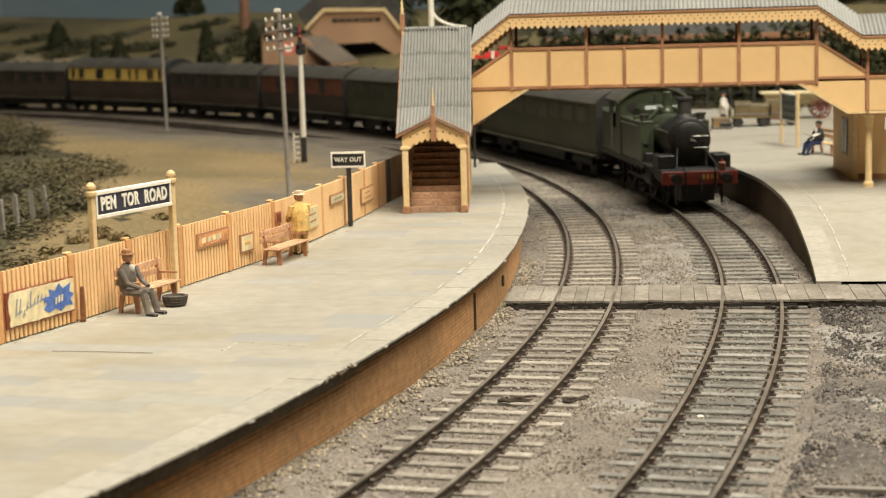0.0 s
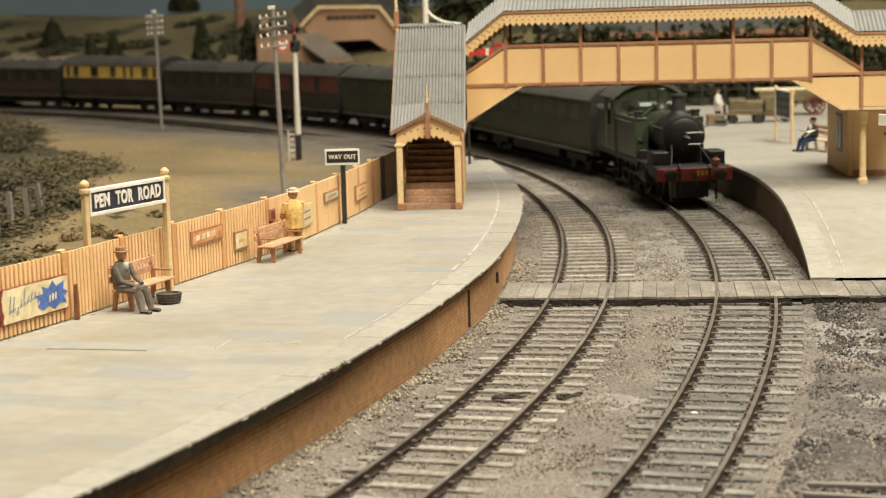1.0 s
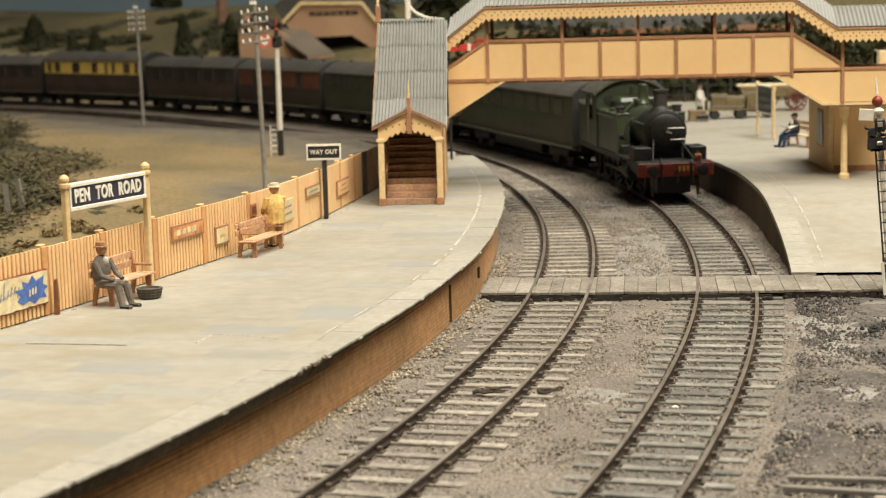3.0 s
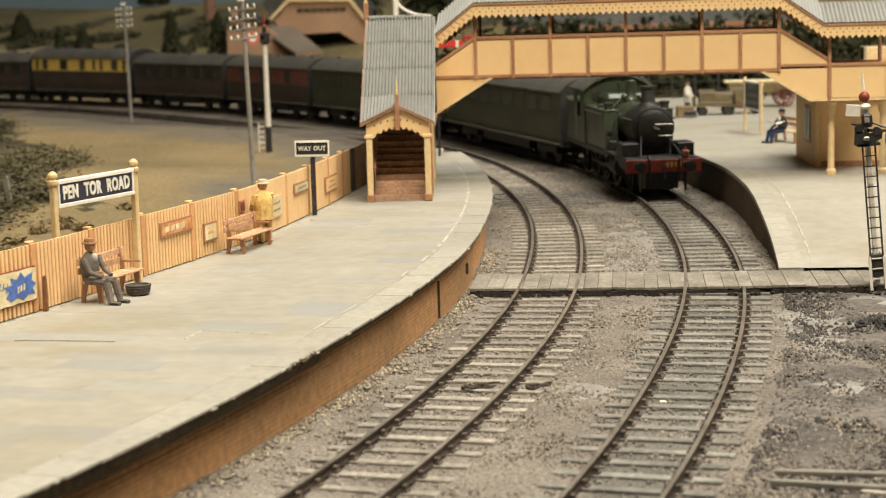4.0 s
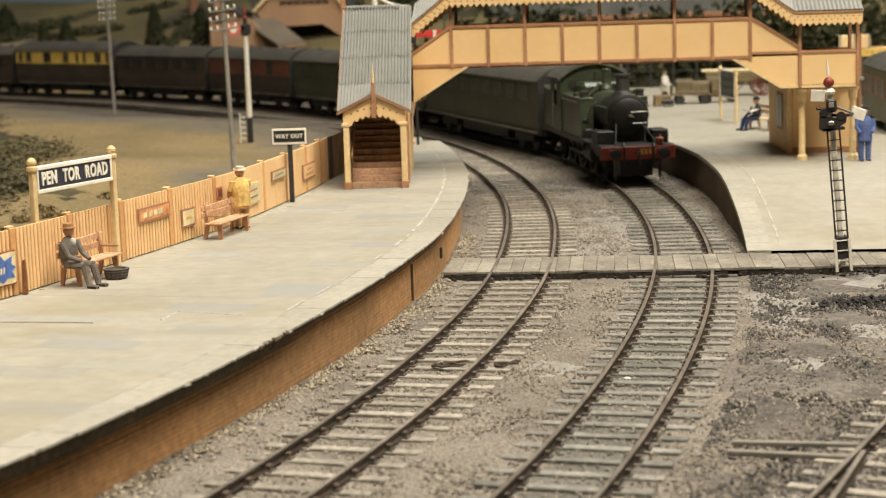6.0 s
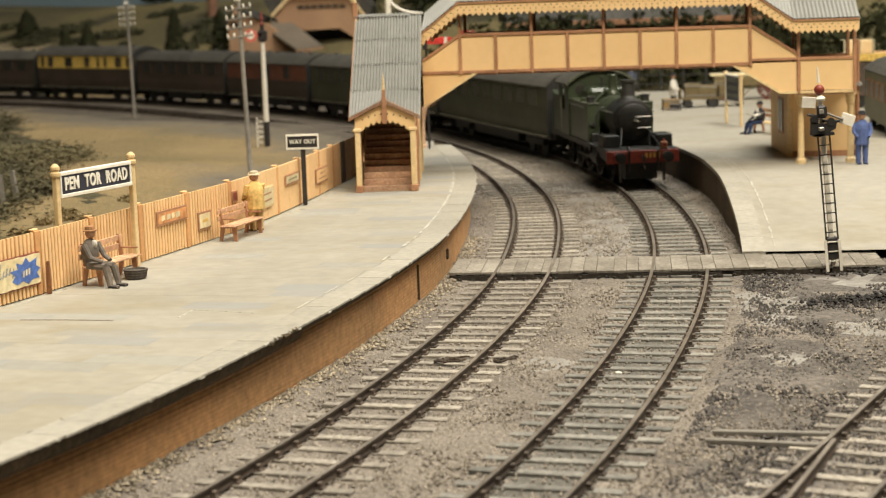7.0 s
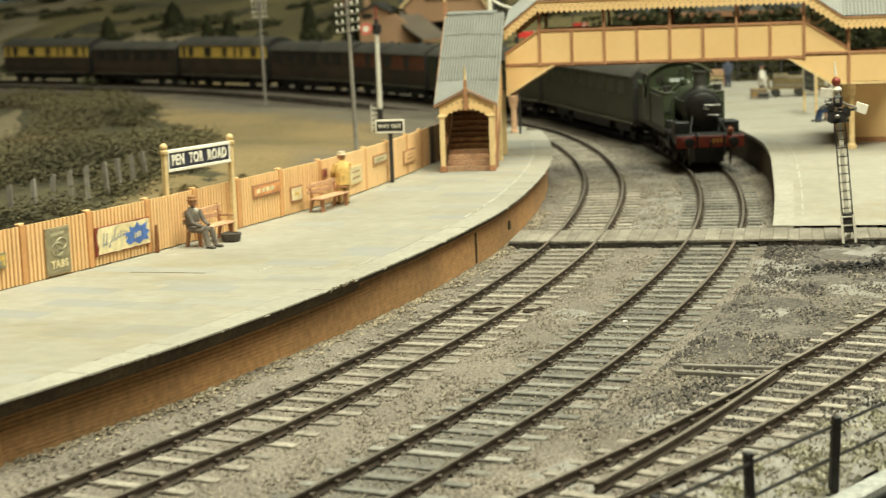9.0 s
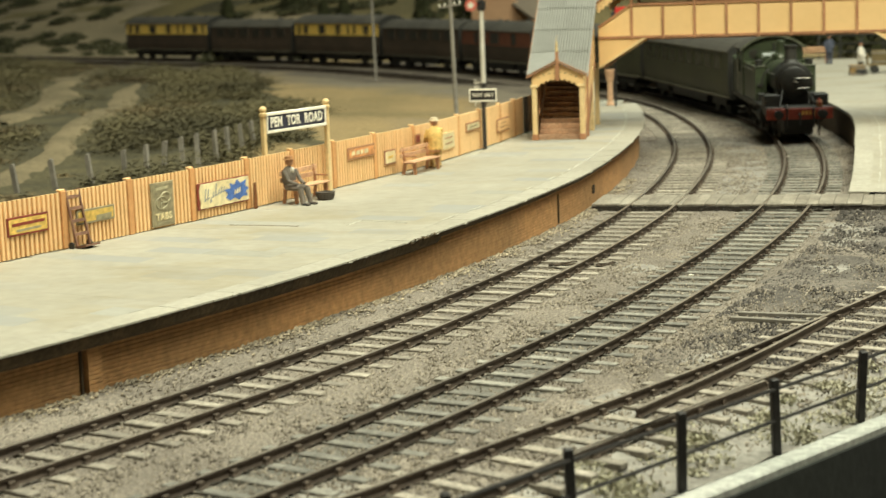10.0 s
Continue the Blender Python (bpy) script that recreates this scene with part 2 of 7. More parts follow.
def field(name, c1, c2, d1, d2):
    """Dry grass that thins out into grey dust where the ground's own dust value is high."""
    m = mat(name, c1, c2, 0.95, 0.12, 5, 0.8, 0.1, grime=0.25)
    t = m.node_tree
    n, l = t.nodes, t.links
    b = n["Principled BSDF"]
    base = b.inputs["Base Color"].links[0].from_socket
    at = n.new("ShaderNodeAttribute")
    at.attribute_name = "dust"
    tc, mp = n.new("ShaderNodeTexCoord"), n.new("ShaderNodeMapping")
    mp.inputs["Scale"].default_value = (1 / S, 1 / S, 1 / S)
    l.new(tc.outputs["Object"], mp.inputs["Vector"])
    nz, nd = n.new("ShaderNodeTexNoise"), n.new("ShaderNodeTexNoise")
    for x, sc in ((nz, 0.25), (nd, 1.3)):
        l.new(mp.outputs["Vector"], x.inputs["Vector"])
        x.inputs["Scale"].default_value, x.inputs["Detail"].default_value = sc, 6
    k = n.new("ShaderNodeMath")
    k.operation = "MULTIPLY_ADD"
    l.new(nz.outputs["Fac"], k.inputs[0])
    k.inputs[1].default_value = 1.6
    l.new(at.outputs["Fac"], k.inputs[2])
    r = n.new("ShaderNodeMapRange")
    l.new(k.outputs[0], r.inputs[0])
    r.inputs[1].default_value, r.inputs[2].default_value = 0.95, 1.75
    dm, mx = n.new("ShaderNodeMix"), n.new("ShaderNodeMix")
    dm.data_type = mx.data_type = "RGBA"
    l.new(nd.outputs["Fac"], dm.inputs[0])
    dm.inputs[6].default_value, dm.inputs[7].default_value = (*d1, 1), (*d2, 1)
    l.new(r.outputs[0], mx.inputs[0])
    l.new(base, mx.inputs[6])
    l.new(dm.outputs[2], mx.inputs[7])
    l.new(mx.outputs[2], b.inputs["Base Color"])
    return m


FIELD = field("field_grass", (0.25, 0.182, 0.088), (0.165, 0.128, 0.06), (0.1, 0.086, 0.06), (0.205, 0.175, 0.128))
SLAB = paving("paving_slab", (0.338, 0.317, 0.262), (0.293, 0.272, 0.218), (0.258, 0.262, 0.252), (0.225, 0.18, 0.09))


# ---- building helpers ----
def thing(name, x=0, y=0, z=0, rz=0, label="", category="", group="", kind="", rx=0, ry=0):
    ob = new(name)
    ob.empty_display_size = 0.01
    ob.matrix_basis = scaled(pose(x, y, z, rx, ry, rz))
    return tagged(ob, label, category, group, kind)


def mesh_of(name, bm, *mats, smooth=False):
    bm.normal_update()
    me = bpy.data.meshes.new(name)
    bmesh.ops.transform(bm, matrix=Matrix.Scale(S, 4), verts=bm.verts)
    bm.to_mesh(me)
    bm.free()
    for m in mats:
        me.materials.append(m)
    if smooth:
        me.polygons.foreach_set("use_smooth", [True] * len(me.polygons))
    return me


def part(name, bm, material, parent=None, label="", smooth=False, kind=""):
    mats = material if isinstance(material, (list, tuple)) else (material,)
    ob = new(name, mesh_of(name, bm, *mats, smooth=smooth))
    ob.parent = parent
    return tagged(ob, label, kind=kind)


def piece(name, me, parent, m):
    ob = new(name, me)
    ob.parent = parent
    ob.matrix_basis = scaled(m)
    return ob


def raw(name, verts, faces, material, parent=None, kind="", smooth=False):
    me = bpy.data.meshes.new(name)
    me.from_pydata((np.asarray(verts, float) * S).tolist(), [], faces)
    me.materials.append(material)
    if smooth:
        me.polygons.foreach_set("use_smooth", [True] * len(me.polygons))
    ob = new(name, me)
    ob.parent = parent
    return tagged(ob, kind=kind)


def B():
    return bmesh.new()


def box(bm, x0, x1, y0, y1, z0, z1, m=None, mi=0, bevel=0.0):
    vs = [bm.verts.new((x, y, z)) for z in (z0, z1) for y in (y0, y1) for x in (x0, x1)]
    fs = [bm.faces.new([vs[i] for i in q]) for q in
          ((0, 2, 3, 1), (4, 5, 7, 6), (0, 1, 5, 4), (2, 6, 7, 3), (0, 4, 6, 2), (1, 3, 7, 5))]
    for f in fs:
        f.material_index = mi
    if bevel:
        es = {e for f in fs for e in f.edges}
        r = bmesh.ops.bevel(bm, geom=list(es), offset=bevel, segments=1, affect="EDGES")
        vs = list({v for f in r["faces"] for v in f.verts} | {v for v in vs if v.is_valid})
    if m is not None:
        bmesh.ops.transform(bm, matrix=m, verts=vs)
    return bm


def boxc(bm, c, s, m=None, mi=0, bevel=0.0):
    return box(bm, c[0] - s[0] / 2, c[0] + s[0] / 2, c[1] - s[1] / 2, c[1] + s[1] / 2, c[2] - s[2] / 2, c[2] + s[2] / 2, m, mi, bevel)


def cyl(bm, p0, p1, r0, r1=None, seg=10, mi=0):
    r1 = r0 if r1 is None else r1
    p0, p1 = Vector(p0), Vector(p1)
    q = (p1 - p0).to_track_quat("Z", "Y").to_matrix()
    rings = []
    for p, r in ((p0, r0), (p1, r1)):
        rings.append([bm.verts.new(p + q @ Vector((r * math.cos(a), r * math.sin(a), 0))) for a in
                      (2 * math.pi * k / seg for k in range(seg))])
    fs = [bm.faces.new((rings[0][k], rings[0][(k + 1) % seg], rings[1][(k + 1) % seg], rings[1][k])) for k in range(seg)]
    fs += [bm.faces.new(rings[0][::-1]), bm.faces.new(rings[1])]
    for f in fs:
        f.material_index = mi
    return bm


def lathe(bm, prof, seg=12, m=None, mi=0):
    """prof: (radius, height) from below upwards, turned about z."""
    rings = [[bm.verts.new((r * math.cos(2 * math.pi * k / seg), r * math.sin(2 * math.pi * k / seg), z)) for k in range(seg)] for r, z in prof]
    fs = []
    for a, b in zip(rings, rings[1:]):
        fs += [bm.faces.new((a[k], a[(k + 1) % seg], b[(k + 1) % seg], b[k])) for k in range(seg)]
    fs += [bm.faces.new(rings[0][::-1]), bm.faces.new(rings[-1])]
    for f in fs:
        f.material_index = mi
    if m is not None:
        bmesh.ops.transform(bm, matrix=m, verts=[v for r in rings for v in r])
    return bm


def prism(bm, pts, axis, a, b, mi=0):
    """A flat outline pushed along an axis from a to b. axis x: pts are (y, z); y: (x, z); z: (x, y)."""
    def at(p, w):
        return {"x": (w, p[0], p[1]), "y": (p[0], w, p[1]), "z": (p[0], p[1], w)}[axis]
    lo, hi = [bm.verts.new(at(p, a)) for p in pts], [bm.verts.new(at(p, b)) for p in pts]
    fs = [bm.faces.new(lo), bm.faces.new(hi[::-1])]
    k = len(pts)
    fs += [bm.faces.new((lo[i], hi[i], hi[(i + 1) % k], lo[(i + 1) % k])) for i in range(k)]
    for f in fs:
        f.material_index = mi
    bmesh.ops.recalc_face_normals(bm, faces=fs)
    return bm


def sweep(bm, line, prof, closed=True, mi=0, mis=None):
    """A profile of (to the right, up) drawn along a line of (x, y, z)."""
    rings = []
    n = len(line)
    for i in range(n):
        a, b = line[max(i - 1, 0)], line[min(i + 1, n - 1)]
        d = Vector((b[0] - a[0], b[1] - a[1])).normalized()
        rings.append([bm.verts.new((line[i][0] + d.y * u, line[i][1] - d.x * u, line[i][2] + v)) for u, v in prof])
    k = len(prof)
    for p, q in zip(rings, rings[1:]):
        for j in range(k if closed else k - 1):
            f = bm.faces.new((p[j], p[(j + 1) % k], q[(j + 1) % k], q[j]))
            f.material_index = mis[j] if mis else mi
    if closed:
        bm.faces.new(rings[0][::-1])
        bm.faces.new(rings[-1])
    bmesh.ops.recalc_face_normals(bm, faces=bm.faces[:])
    return bm


def letters(body, size, depth, m):
    """Letters as a mesh, upright in the xz plane and centred."""
    cu = bpy.data.curves.new("letters", "FONT")
    cu.body, cu.size, cu.extrude, cu.align_x, cu.align_y, cu.resolution_u = body, size, depth, "CENTER", "CENTER", 3
    cu.offset, cu.space_character = 0.035 * size, 1.12
    ob = new("letters", cu)
    dg = bpy.context.evaluated_depsgraph_get()
    bm = B()
    bm.from_mesh(ob.evaluated_get(dg).to_mesh())
    bpy.data.objects.remove(ob)
    bpy.data.curves.remove(cu)
    bmesh.ops.transform(bm, matrix=m @ Matrix.Rotation(math.pi / 2, 4, "X"), verts=bm.verts)
    return bm


class Line:
    """A smooth line through points of the plan, measured along its length."""

    def __init__(self, pts, step=0.4, smooth=60):
        p = np.array([(2 * np.array(pts[0]) - pts[1]), *pts, (2 * np.array(pts[-1]) - pts[-2])], float)
        out = []
        for i in range(1, len(p) - 2):
            n = max(2, int(np.hypot(*(p[i + 1] - p[i])) / step))
            for t in np.arange(n) / n:
                a, b, c, d = p[i - 1:i + 3]
                out.append(0.5 * (2 * b + (c - a) * t + (2 * a - 5 * b + 4 * c - d) * t**2 + (3 * b - a - 3 * c + d) * t**3))
        q = np.array(out + [p[-2]])
        for _ in range(smooth):
            q[1:-1] = 0.25 * q[:-2] + 0.5 * q[1:-1] + 0.25 * q[2:]
        self.p = q
        self.s = np.r_[0, np.cumsum(np.hypot(*np.diff(q, axis=0).T))]
        self.length = self.s[-1]

    def at(self, s, off=0.0):
        x, y = np.interp(s, self.s, self.p[:, 0]), np.interp(s, self.s, self.p[:, 1])
        d = self.way(s)
        return (x + d[1] * off, y - d[0] * off)

    def way(self, s):
        s = min(max(s, 0.5), self.length - 0.5)
        a, b = s - 0.5, s + 0.5
        d = np.array([np.interp(b, self.s, self.p[:, i]) - np.interp(a, self.s, self.p[:, i]) for i in (0, 1)])
        return d / np.hypot(*d)

    def turn(self, s):
        d = self.way(s)
        return math.degrees(math.atan2(d[1], d[0]))

    def near_y(self, y):
        return float(np.interp(y, self.p[:, 1], self.s))


# ---- plan ----
T1 = Line([(-9.6, 0), (-6.9, 6), (-4.3, 12.4), (-3.17, 15.6), (-1.78, 20), (-0.65, 24.65), (0.2, 29), (0.95, 34.4), (1.38, 39.4), (1.53, 43.5),
           (1.42, 49.5), (1.15, 54), (0.75, 58), (0.15, 62), (-0.6, 66), (-1.5, 70), (-2.7, 74.5), (-4.0, 78.5), (-5.6, 82.5), (-9.8, 90),
           (-17, 99.5), (-24.5, 109), (-32.5, 118), (-43, 127.5), (-67, 143.5), (-97, 156), (-138, 168)])
T2 = Line([(-4.6, 2), (-2.2, 7), (-0.5, 11.3), (1.05, 15.8), (2.25, 20), (3.4, 24.8), (4.4, 30.7), (5.1, 36.5), (5.5, 42), (5.58, 47), (5.38, 52.3),
           (5.0, 57), (4.35, 62), (3.45, 66.6), (2.5, 70.5), (1.2, 75), (-0.3, 79.2), (-1.9, 83.3), (-3.5, 87), (-7.5, 94.5), (-13.4, 103.5),
           (-23.5, 117), (-34, 127.5), (-46, 137), (-70, 152), (-100, 164.5), (-140, 177)])
T3 = Line([(-3.2, 1.2), (0.3, 7.5), (3.1, 13.2), (4.57, 16.5), (6.26, 20.03), (7.74, 23.9), (9.0, 27.2), (10.6, 31.5), (12.2, 36.5)])
FENCE = Line([(-14.6, 14), (-12.4, 20), (-10.94, 24.7), (-10.0, 27.6), (-9.3, 30.2), (-8.3, 33.6), (-7.5, 37.4), (-6.75, 40.6), (-6.1, 43.8), (-5.7, 47.5),
              (-5.42, 51.2), (-5.25, 54.6), (-5.14, 57.4)], smooth=30)
PZ, GAUGE, EDGE = 1.18, 1.385, 1.9
POST0, POSTSTEP = (5.94, 13.9), (1.2, 2.18)


# ---- ground ----
def smooth01(t):
    t = np.clip(t, 0, 1)
    return t * t * (3 - 2 * t)


def behind(x, y):
    """How far a place lies beyond the far end of the line."""
    return (x + 13) * 0.58 + (y - 104) * 0.81


def ground_z(x, y):
    q = behind(x, y)
    u = (x - POST0[0]) * -0.876 + (y - POST0[1]) * 0.482
    z = -0.05 - 0.24 * smooth01((1.7 - u) / 1.6)
    z = z + 7.6 * smooth01((q - 9) / 43) * (0.97 + 0.04 * np.sin(x * 0.06 + 1.6) + 0.03 * np.sin(x * 0.13 + 1))
    field = smooth01((-x - 9 - 0.12 * (60 - y)) / 9) * smooth01((-q - 2) / 12)
    z = z + field * (0.35 + 0.5 * np.sin(x * 0.11 + y * 0.07) * smooth01((-x - 18) / 25) + 0.25 * np.sin(y * 0.21))
    return z


def dist_to(line, x, y):
    p = line.p[::4]
    d = np.full(np.shape(x), 1e9)
    for a in p:
        d = np.minimum(d, (x - a[0])**2 + (y - a[1])**2)
    return np.sqrt(d)


us = np.r_[np.arange(0, 44, 0.5), np.arange(44, 120, 1.5), np.arange(120, 281, 4)]
vs_ = np.r_[np.arange(-30, 70, 0.6), np.arange(70, 290, 3)]
U, V = np.meshgrid(us, vs_)
GX, GY = POST0[0] - 0.876 * U + 0.482 * V, POST0[1] + 0.482 * U + 0.876 * V
GZ = ground_z(GX, GY)
rng = np.random.default_rng(4)
track_d = np.minimum(np.minimum(dist_to(T1, GX, GY), dist_to(T2, GX, GY)), dist_to(T3, GX, GY))
GZ = GZ + np.where(track_d > 1.5, rng.uniform(-0.05, 0.05, GZ.shape), rng.uniform(-0.02, 0.005, GZ.shape))
nv, nu = GX.shape
faces, kinds = [], []
for i in range(nv - 1):
    for j in range(nu - 1):
        a = i * nu + j
        faces.append((a, a + nu, a + nu + 1, a + 1))
ground = raw("ground", np.stack([GX, GY, GZ], -1).reshape(-1, 3), faces, BALLAST, kind="structure", smooth=True)
tagged(ground, "ballast, yard dust and dry grass of the model's ground", "ground")
for m in (FIELD, ASPHALT, BANK, CINDER, PALE_DUST, HILL, GRASS, ROCKY, OILY):
    ground.data.materials.append(m)
cx = (GX[:-1, :-1] + GX[1:, 1:]) / 2
cy = (GY[:-1, :-1] + GY[1:, 1:]) / 2
ct = (track_d[:-1, :-1] + track_d[1:, 1:]) / 2
wob = np.array([noise.noise((a * 0.12, b * 0.12, 0.0)) for a, b in zip(cx.ravel(), cy.ravel())]).reshape(cx.shape)
wob2 = np.array([noise.noise((a * 0.55, b * 0.3, 5.0)) for a, b in zip(cx.ravel(), cy.ravel())]).reshape(cx.shape)
q = behind(cx, cy)
dust = smooth01((13 + 5 * np.sin(GX * 0.23 + GY * 0.11) * np.sin(GY * 0.17) - track_d) / 9)
dust = np.where((GX < -6) & (GY > 55), dust, 0.0)
ground.data.attributes.new("dust", "FLOAT", "POINT").data.foreach_set("value", dust.ravel().astype(np.float32))
left_of = (cx < -6) & (ct > np.interp(cy, [60, 85, 110], [3.4, 7.5, 6.0]) + 2.5 * wob)
idx = np.zeros(cx.shape, int)
idx[(cx < -6) & (cy > 58)] = 1
idx[left_of] = 1
idx[(q > 7) & (ct > 3)] = 6
bank = np.interp(cy, [30, 40, 48, 55, 76, 84, 90, 98, 107, 128, 150], [-16, -15.5, -15.5, -15, -20, -23, -28.5, -31.5, -34, -45, -62])
idx[(cx < bank - 2 - 4 * wob - 3 * wob2) & (q < 4) & (ct > 3.5)] = 3
PATHS = [Line(p, smooth=10) for p in ([(-33.5, 66), (-37, 75), (-41, 86), (-47.5, 101), (-54.5, 120)], [(-22.6, 45), (-24.5, 50), (-26.7, 58.2), (-29.8, 67), (-34.5, 80.5), (-39.6, 94.4)])]
idx[(q > 5) & (q < 15 + 10 * wob) & (ct > 3)] = 7
idx[(q > 1) & (q < 10 + 3 * wob) & (ct < 9)] = 4
idx[(q > 9) & (wob > 0.3)] = 3
idx[(q > 5) & (q < 27 + 12 * wob) & (ct > 3) & (cx < -50 + 8 * wob2)] = 8
idx[(q > 20) & (cx < -80 + 12 * wob) & (wob2 < 0.1)] = 8
off2 = cx - np.interp(cy, T2.p[:, 1], T2.p[:, 0])
yard = (off2 > 1.75 + 1.2 * wob2) & (cy > 21) & (cy < 43) & (cx > 4)
idx[yard & (wob2 > -0.22)] = 2
idx[yard & (wob2 > 0.2)] = 5
idx[((cx - 7.25) / 0.45)**2 + ((cy - 37) / 2.4)**2 < 1 + wob2] = 5
mid = (np.interp(cy, T1.p[:, 1], T1.p[:, 0]) + np.interp(cy, T2.p[:, 1], T2.p[:, 0])) / 2
idx[(np.abs(cx - mid) < 0.65 + 0.8 * wob2) & (cy > 44.8) & (cy < 64)] = 5
idx[((cx - 2.62) / 0.5)**2 + ((cy - 31.5) / 0.8)**2 < 1 + wob2] = 5
u_edge = (cx - POST0[0]) * -0.876 + (cy - POST0[1]) * 0.482
idx[(u_edge < 2.6 + 2.0 * wob2) & (cy < 34)] = 5
idx[(cy > 74 + 8 * wob) & (ct < 3.6 + 2 * wob) & (cx < 3)] = 4
idx[(np.abs(cx - np.interp(cy, T2.p[:, 1], T2.p[:, 0])) < 0.75) & (cy < 40 + 4 * wob2)] = 9
ground.data.polygons.foreach_set("material_index", idx.ravel().astype(np.int32))

# bare sandy tracks worn down the scrubby bank
SAND = mat("sandy_track", (0.176, 0.141, 0.081), (0.114, 0.0933, 0.0528), 0.95, 0.3, 5, 0.6, 0.06, grime=0.35)
tracks = thing("bank_tracks", kind="structure", label="bare sandy tracks worn down the scrubby bank", category="path")
for k, (p, w) in enumerate(zip(PATHS, (1.45, 1.1))):
    bm = B()
    prev = None
    for s in np.arange(0, p.length, 0.8):
        ww = w * (0.75 + 0.5 * noise.noise((s * 0.15, k * 7.0, 0))) * min(1, 0.3 + s / 6, 0.3 + (p.length - s) / 6)
        o = 0.5 * noise.noise((s * 0.2, k * 3.0, 4.0))
        row = [p.at(s, o - ww), p.at(s, o - ww * 0.4), p.at(s, o + ww * 0.4), p.at(s, o + ww)]
        row = [bm.verts.new((x, y, float(ground_z(x, y)) + (0.16 if 0 < i < 3 else -0.05))) for i, (x, y) in enumerate(row)]
        if prev:
            for i in range(3):
                bm.faces.new((prev[i], prev[i + 1], row[i + 1], row[i]))
        prev = row
    bmesh.ops.recalc_face_normals(bm, faces=bm.faces[:])
    part("sandy_track", bm, SAND, tracks, smooth=True)

# board's edge: pale strip along the foot of the railing, and black drape below it
d_ = Vector((0.482, 0.876))
strip = thing("layout_edge", kind="structure", label="pale painted edge strip of the baseboard above black drape", category="baseboard edge")
bm = B()
line = [(POST0[0] + d_.x * v, POST0[1] + d_.y * v, -0.3) for v in np.arange(-30, 290, 10)]
sweep(bm, line, [(0.1, -0.1), (0.1, 0.03), (0.14, 0.05), (0.46, 0.05), (0.5, 0.02), (0.5, -0.1)])
part("edge_strip", bm, EDGEPAINT, strip)
bm = B()
sweep(bm, line, [(0.44, -0.06), (0.54, -0.1), (0.58, -1.0), (0.54, -40), (0.44, -40)])
part("drape", bm, FASCIA, strip)


back_line = [(POST0[0] + d_.x * a - d_.y * b, POST0[1] + d_.y * a + d_.x * b, -0.3) for a, b in ((-30, 0), (-30, 140), (-30, 280), (287, 280), (287, 0))]
part("drape", sweep(B(), back_line, [(-0.3, 0.4), (0.0, 0.4), (0.1, -1.0), (0.0, -40), (-0.3, -40)]), FASCIA, strip)


# ---- tracks ----
def rail_line(line, off, z, s0=0.0, s1=None, step=0.6):
    s1 = line.length if s1 is None else s1
    return [(*line.at(s, off), z) for s in np.linspace(s0, s1, max(2, int((s1 - s0) / step)))]


RAILPROF = [(-0.045, 0), (0.045, 0), (0.02, 0.04), (0.02, 0.1), (0.038, 0.115), (0.038, 0.16), (-0.038, 0.16), (-0.038, 0.115), (-0.02, 0.1), (-0.02, 0.04)]
bm = B()
box(bm, -1.3, 1.3, -0.11, 0.11, -0.1, 0.0, bevel=0.012)
SLEEPER_MESH = mesh_of("sleeper", bm, SLEEPER)
OILY_MESH = SLEEPER_MESH.copy()
OILY_MESH.materials[0] = mat("oily_sleeper", (0.235, 0.225, 0.195), (0.125, 0.12, 0.105), 0.85, 0.9, 9, 0.5, 0.03, rand=0.18, grime=0.35)
bm = B()
for x in (-GAUGE / 2, GAUGE / 2):
    boxc(bm, (x, 0, 0.015), (0.3, 0.17, 0.03))
    for e in (-0.1, 0.1):
        box(bm, x + e * 0.8 - 0.035, x + e * 0.8 + 0.035, -0.06, 0.06, 0.03, 0.1)
CHAIR_MESH = mesh_of("chair_pair", bm, CHAIR)
chair_v = np.array([v.co for v in CHAIR_MESH.vertices]) / S
chair_f = [tuple(p.vertices) for p in CHAIR_MESH.polygons]
bpy.data.meshes.remove(CHAIR_MESH)


def railway(name, line, label, single_to, tie=SLEEPER_MESH):
    top = thing(name, kind="structure", label=label, category="track")
    for side, tag in ((-1, "rail"), (1, "rail")):
        bm = sweep(B(), rail_line(line, side * GAUGE / 2, 0.0), RAILPROF, mis=[0, 0, 0, 0, 0, 1, 0, 0, 0, 0])
        part("rail", bm, (RAIL, RAILTOP), top)
    r = random.Random(7)
    vv, ff, cv, cf = [], [], [], []
    bv = np.array([v.co for v in SLEEPER_MESH.vertices]) / S
    bf = [tuple(p.vertices) for p in SLEEPER_MESH.polygons]
    s = 0.4
    while s < line.length - 0.4:
        x, y = line.at(s)
        a = line.turn(s) - 90 + r.uniform(-1.2, 1.2)
        m = pose(x, y, r.uniform(-0.012, 0.006), 0, 0, a)
        if s < single_to:
            piece("sleeper", tie, top, m)
        else:
            mm = np.array(m)
            ff += [tuple(i + len(vv) for i in f) for f in bf]
            vv += (bv @ mm[:3, :3].T + mm[:3, 3]).tolist()
        if y < 75 and not 41.6 < y < 44.7:
            mm = np.array(m)
            cf += [tuple(i + len(cv) for i in f) for f in chair_f]
            cv += (chair_v @ mm[:3, :3].T + mm[:3, 3]).tolist()
        s += 0.75 + r.uniform(-0.025, 0.025)
    if vv:
        raw("far_sleepers", vv, ff, CINDER, top, "stuff")
    raw("rail_chairs", cv, cf, CHAIR, top, "stuff")
    return top


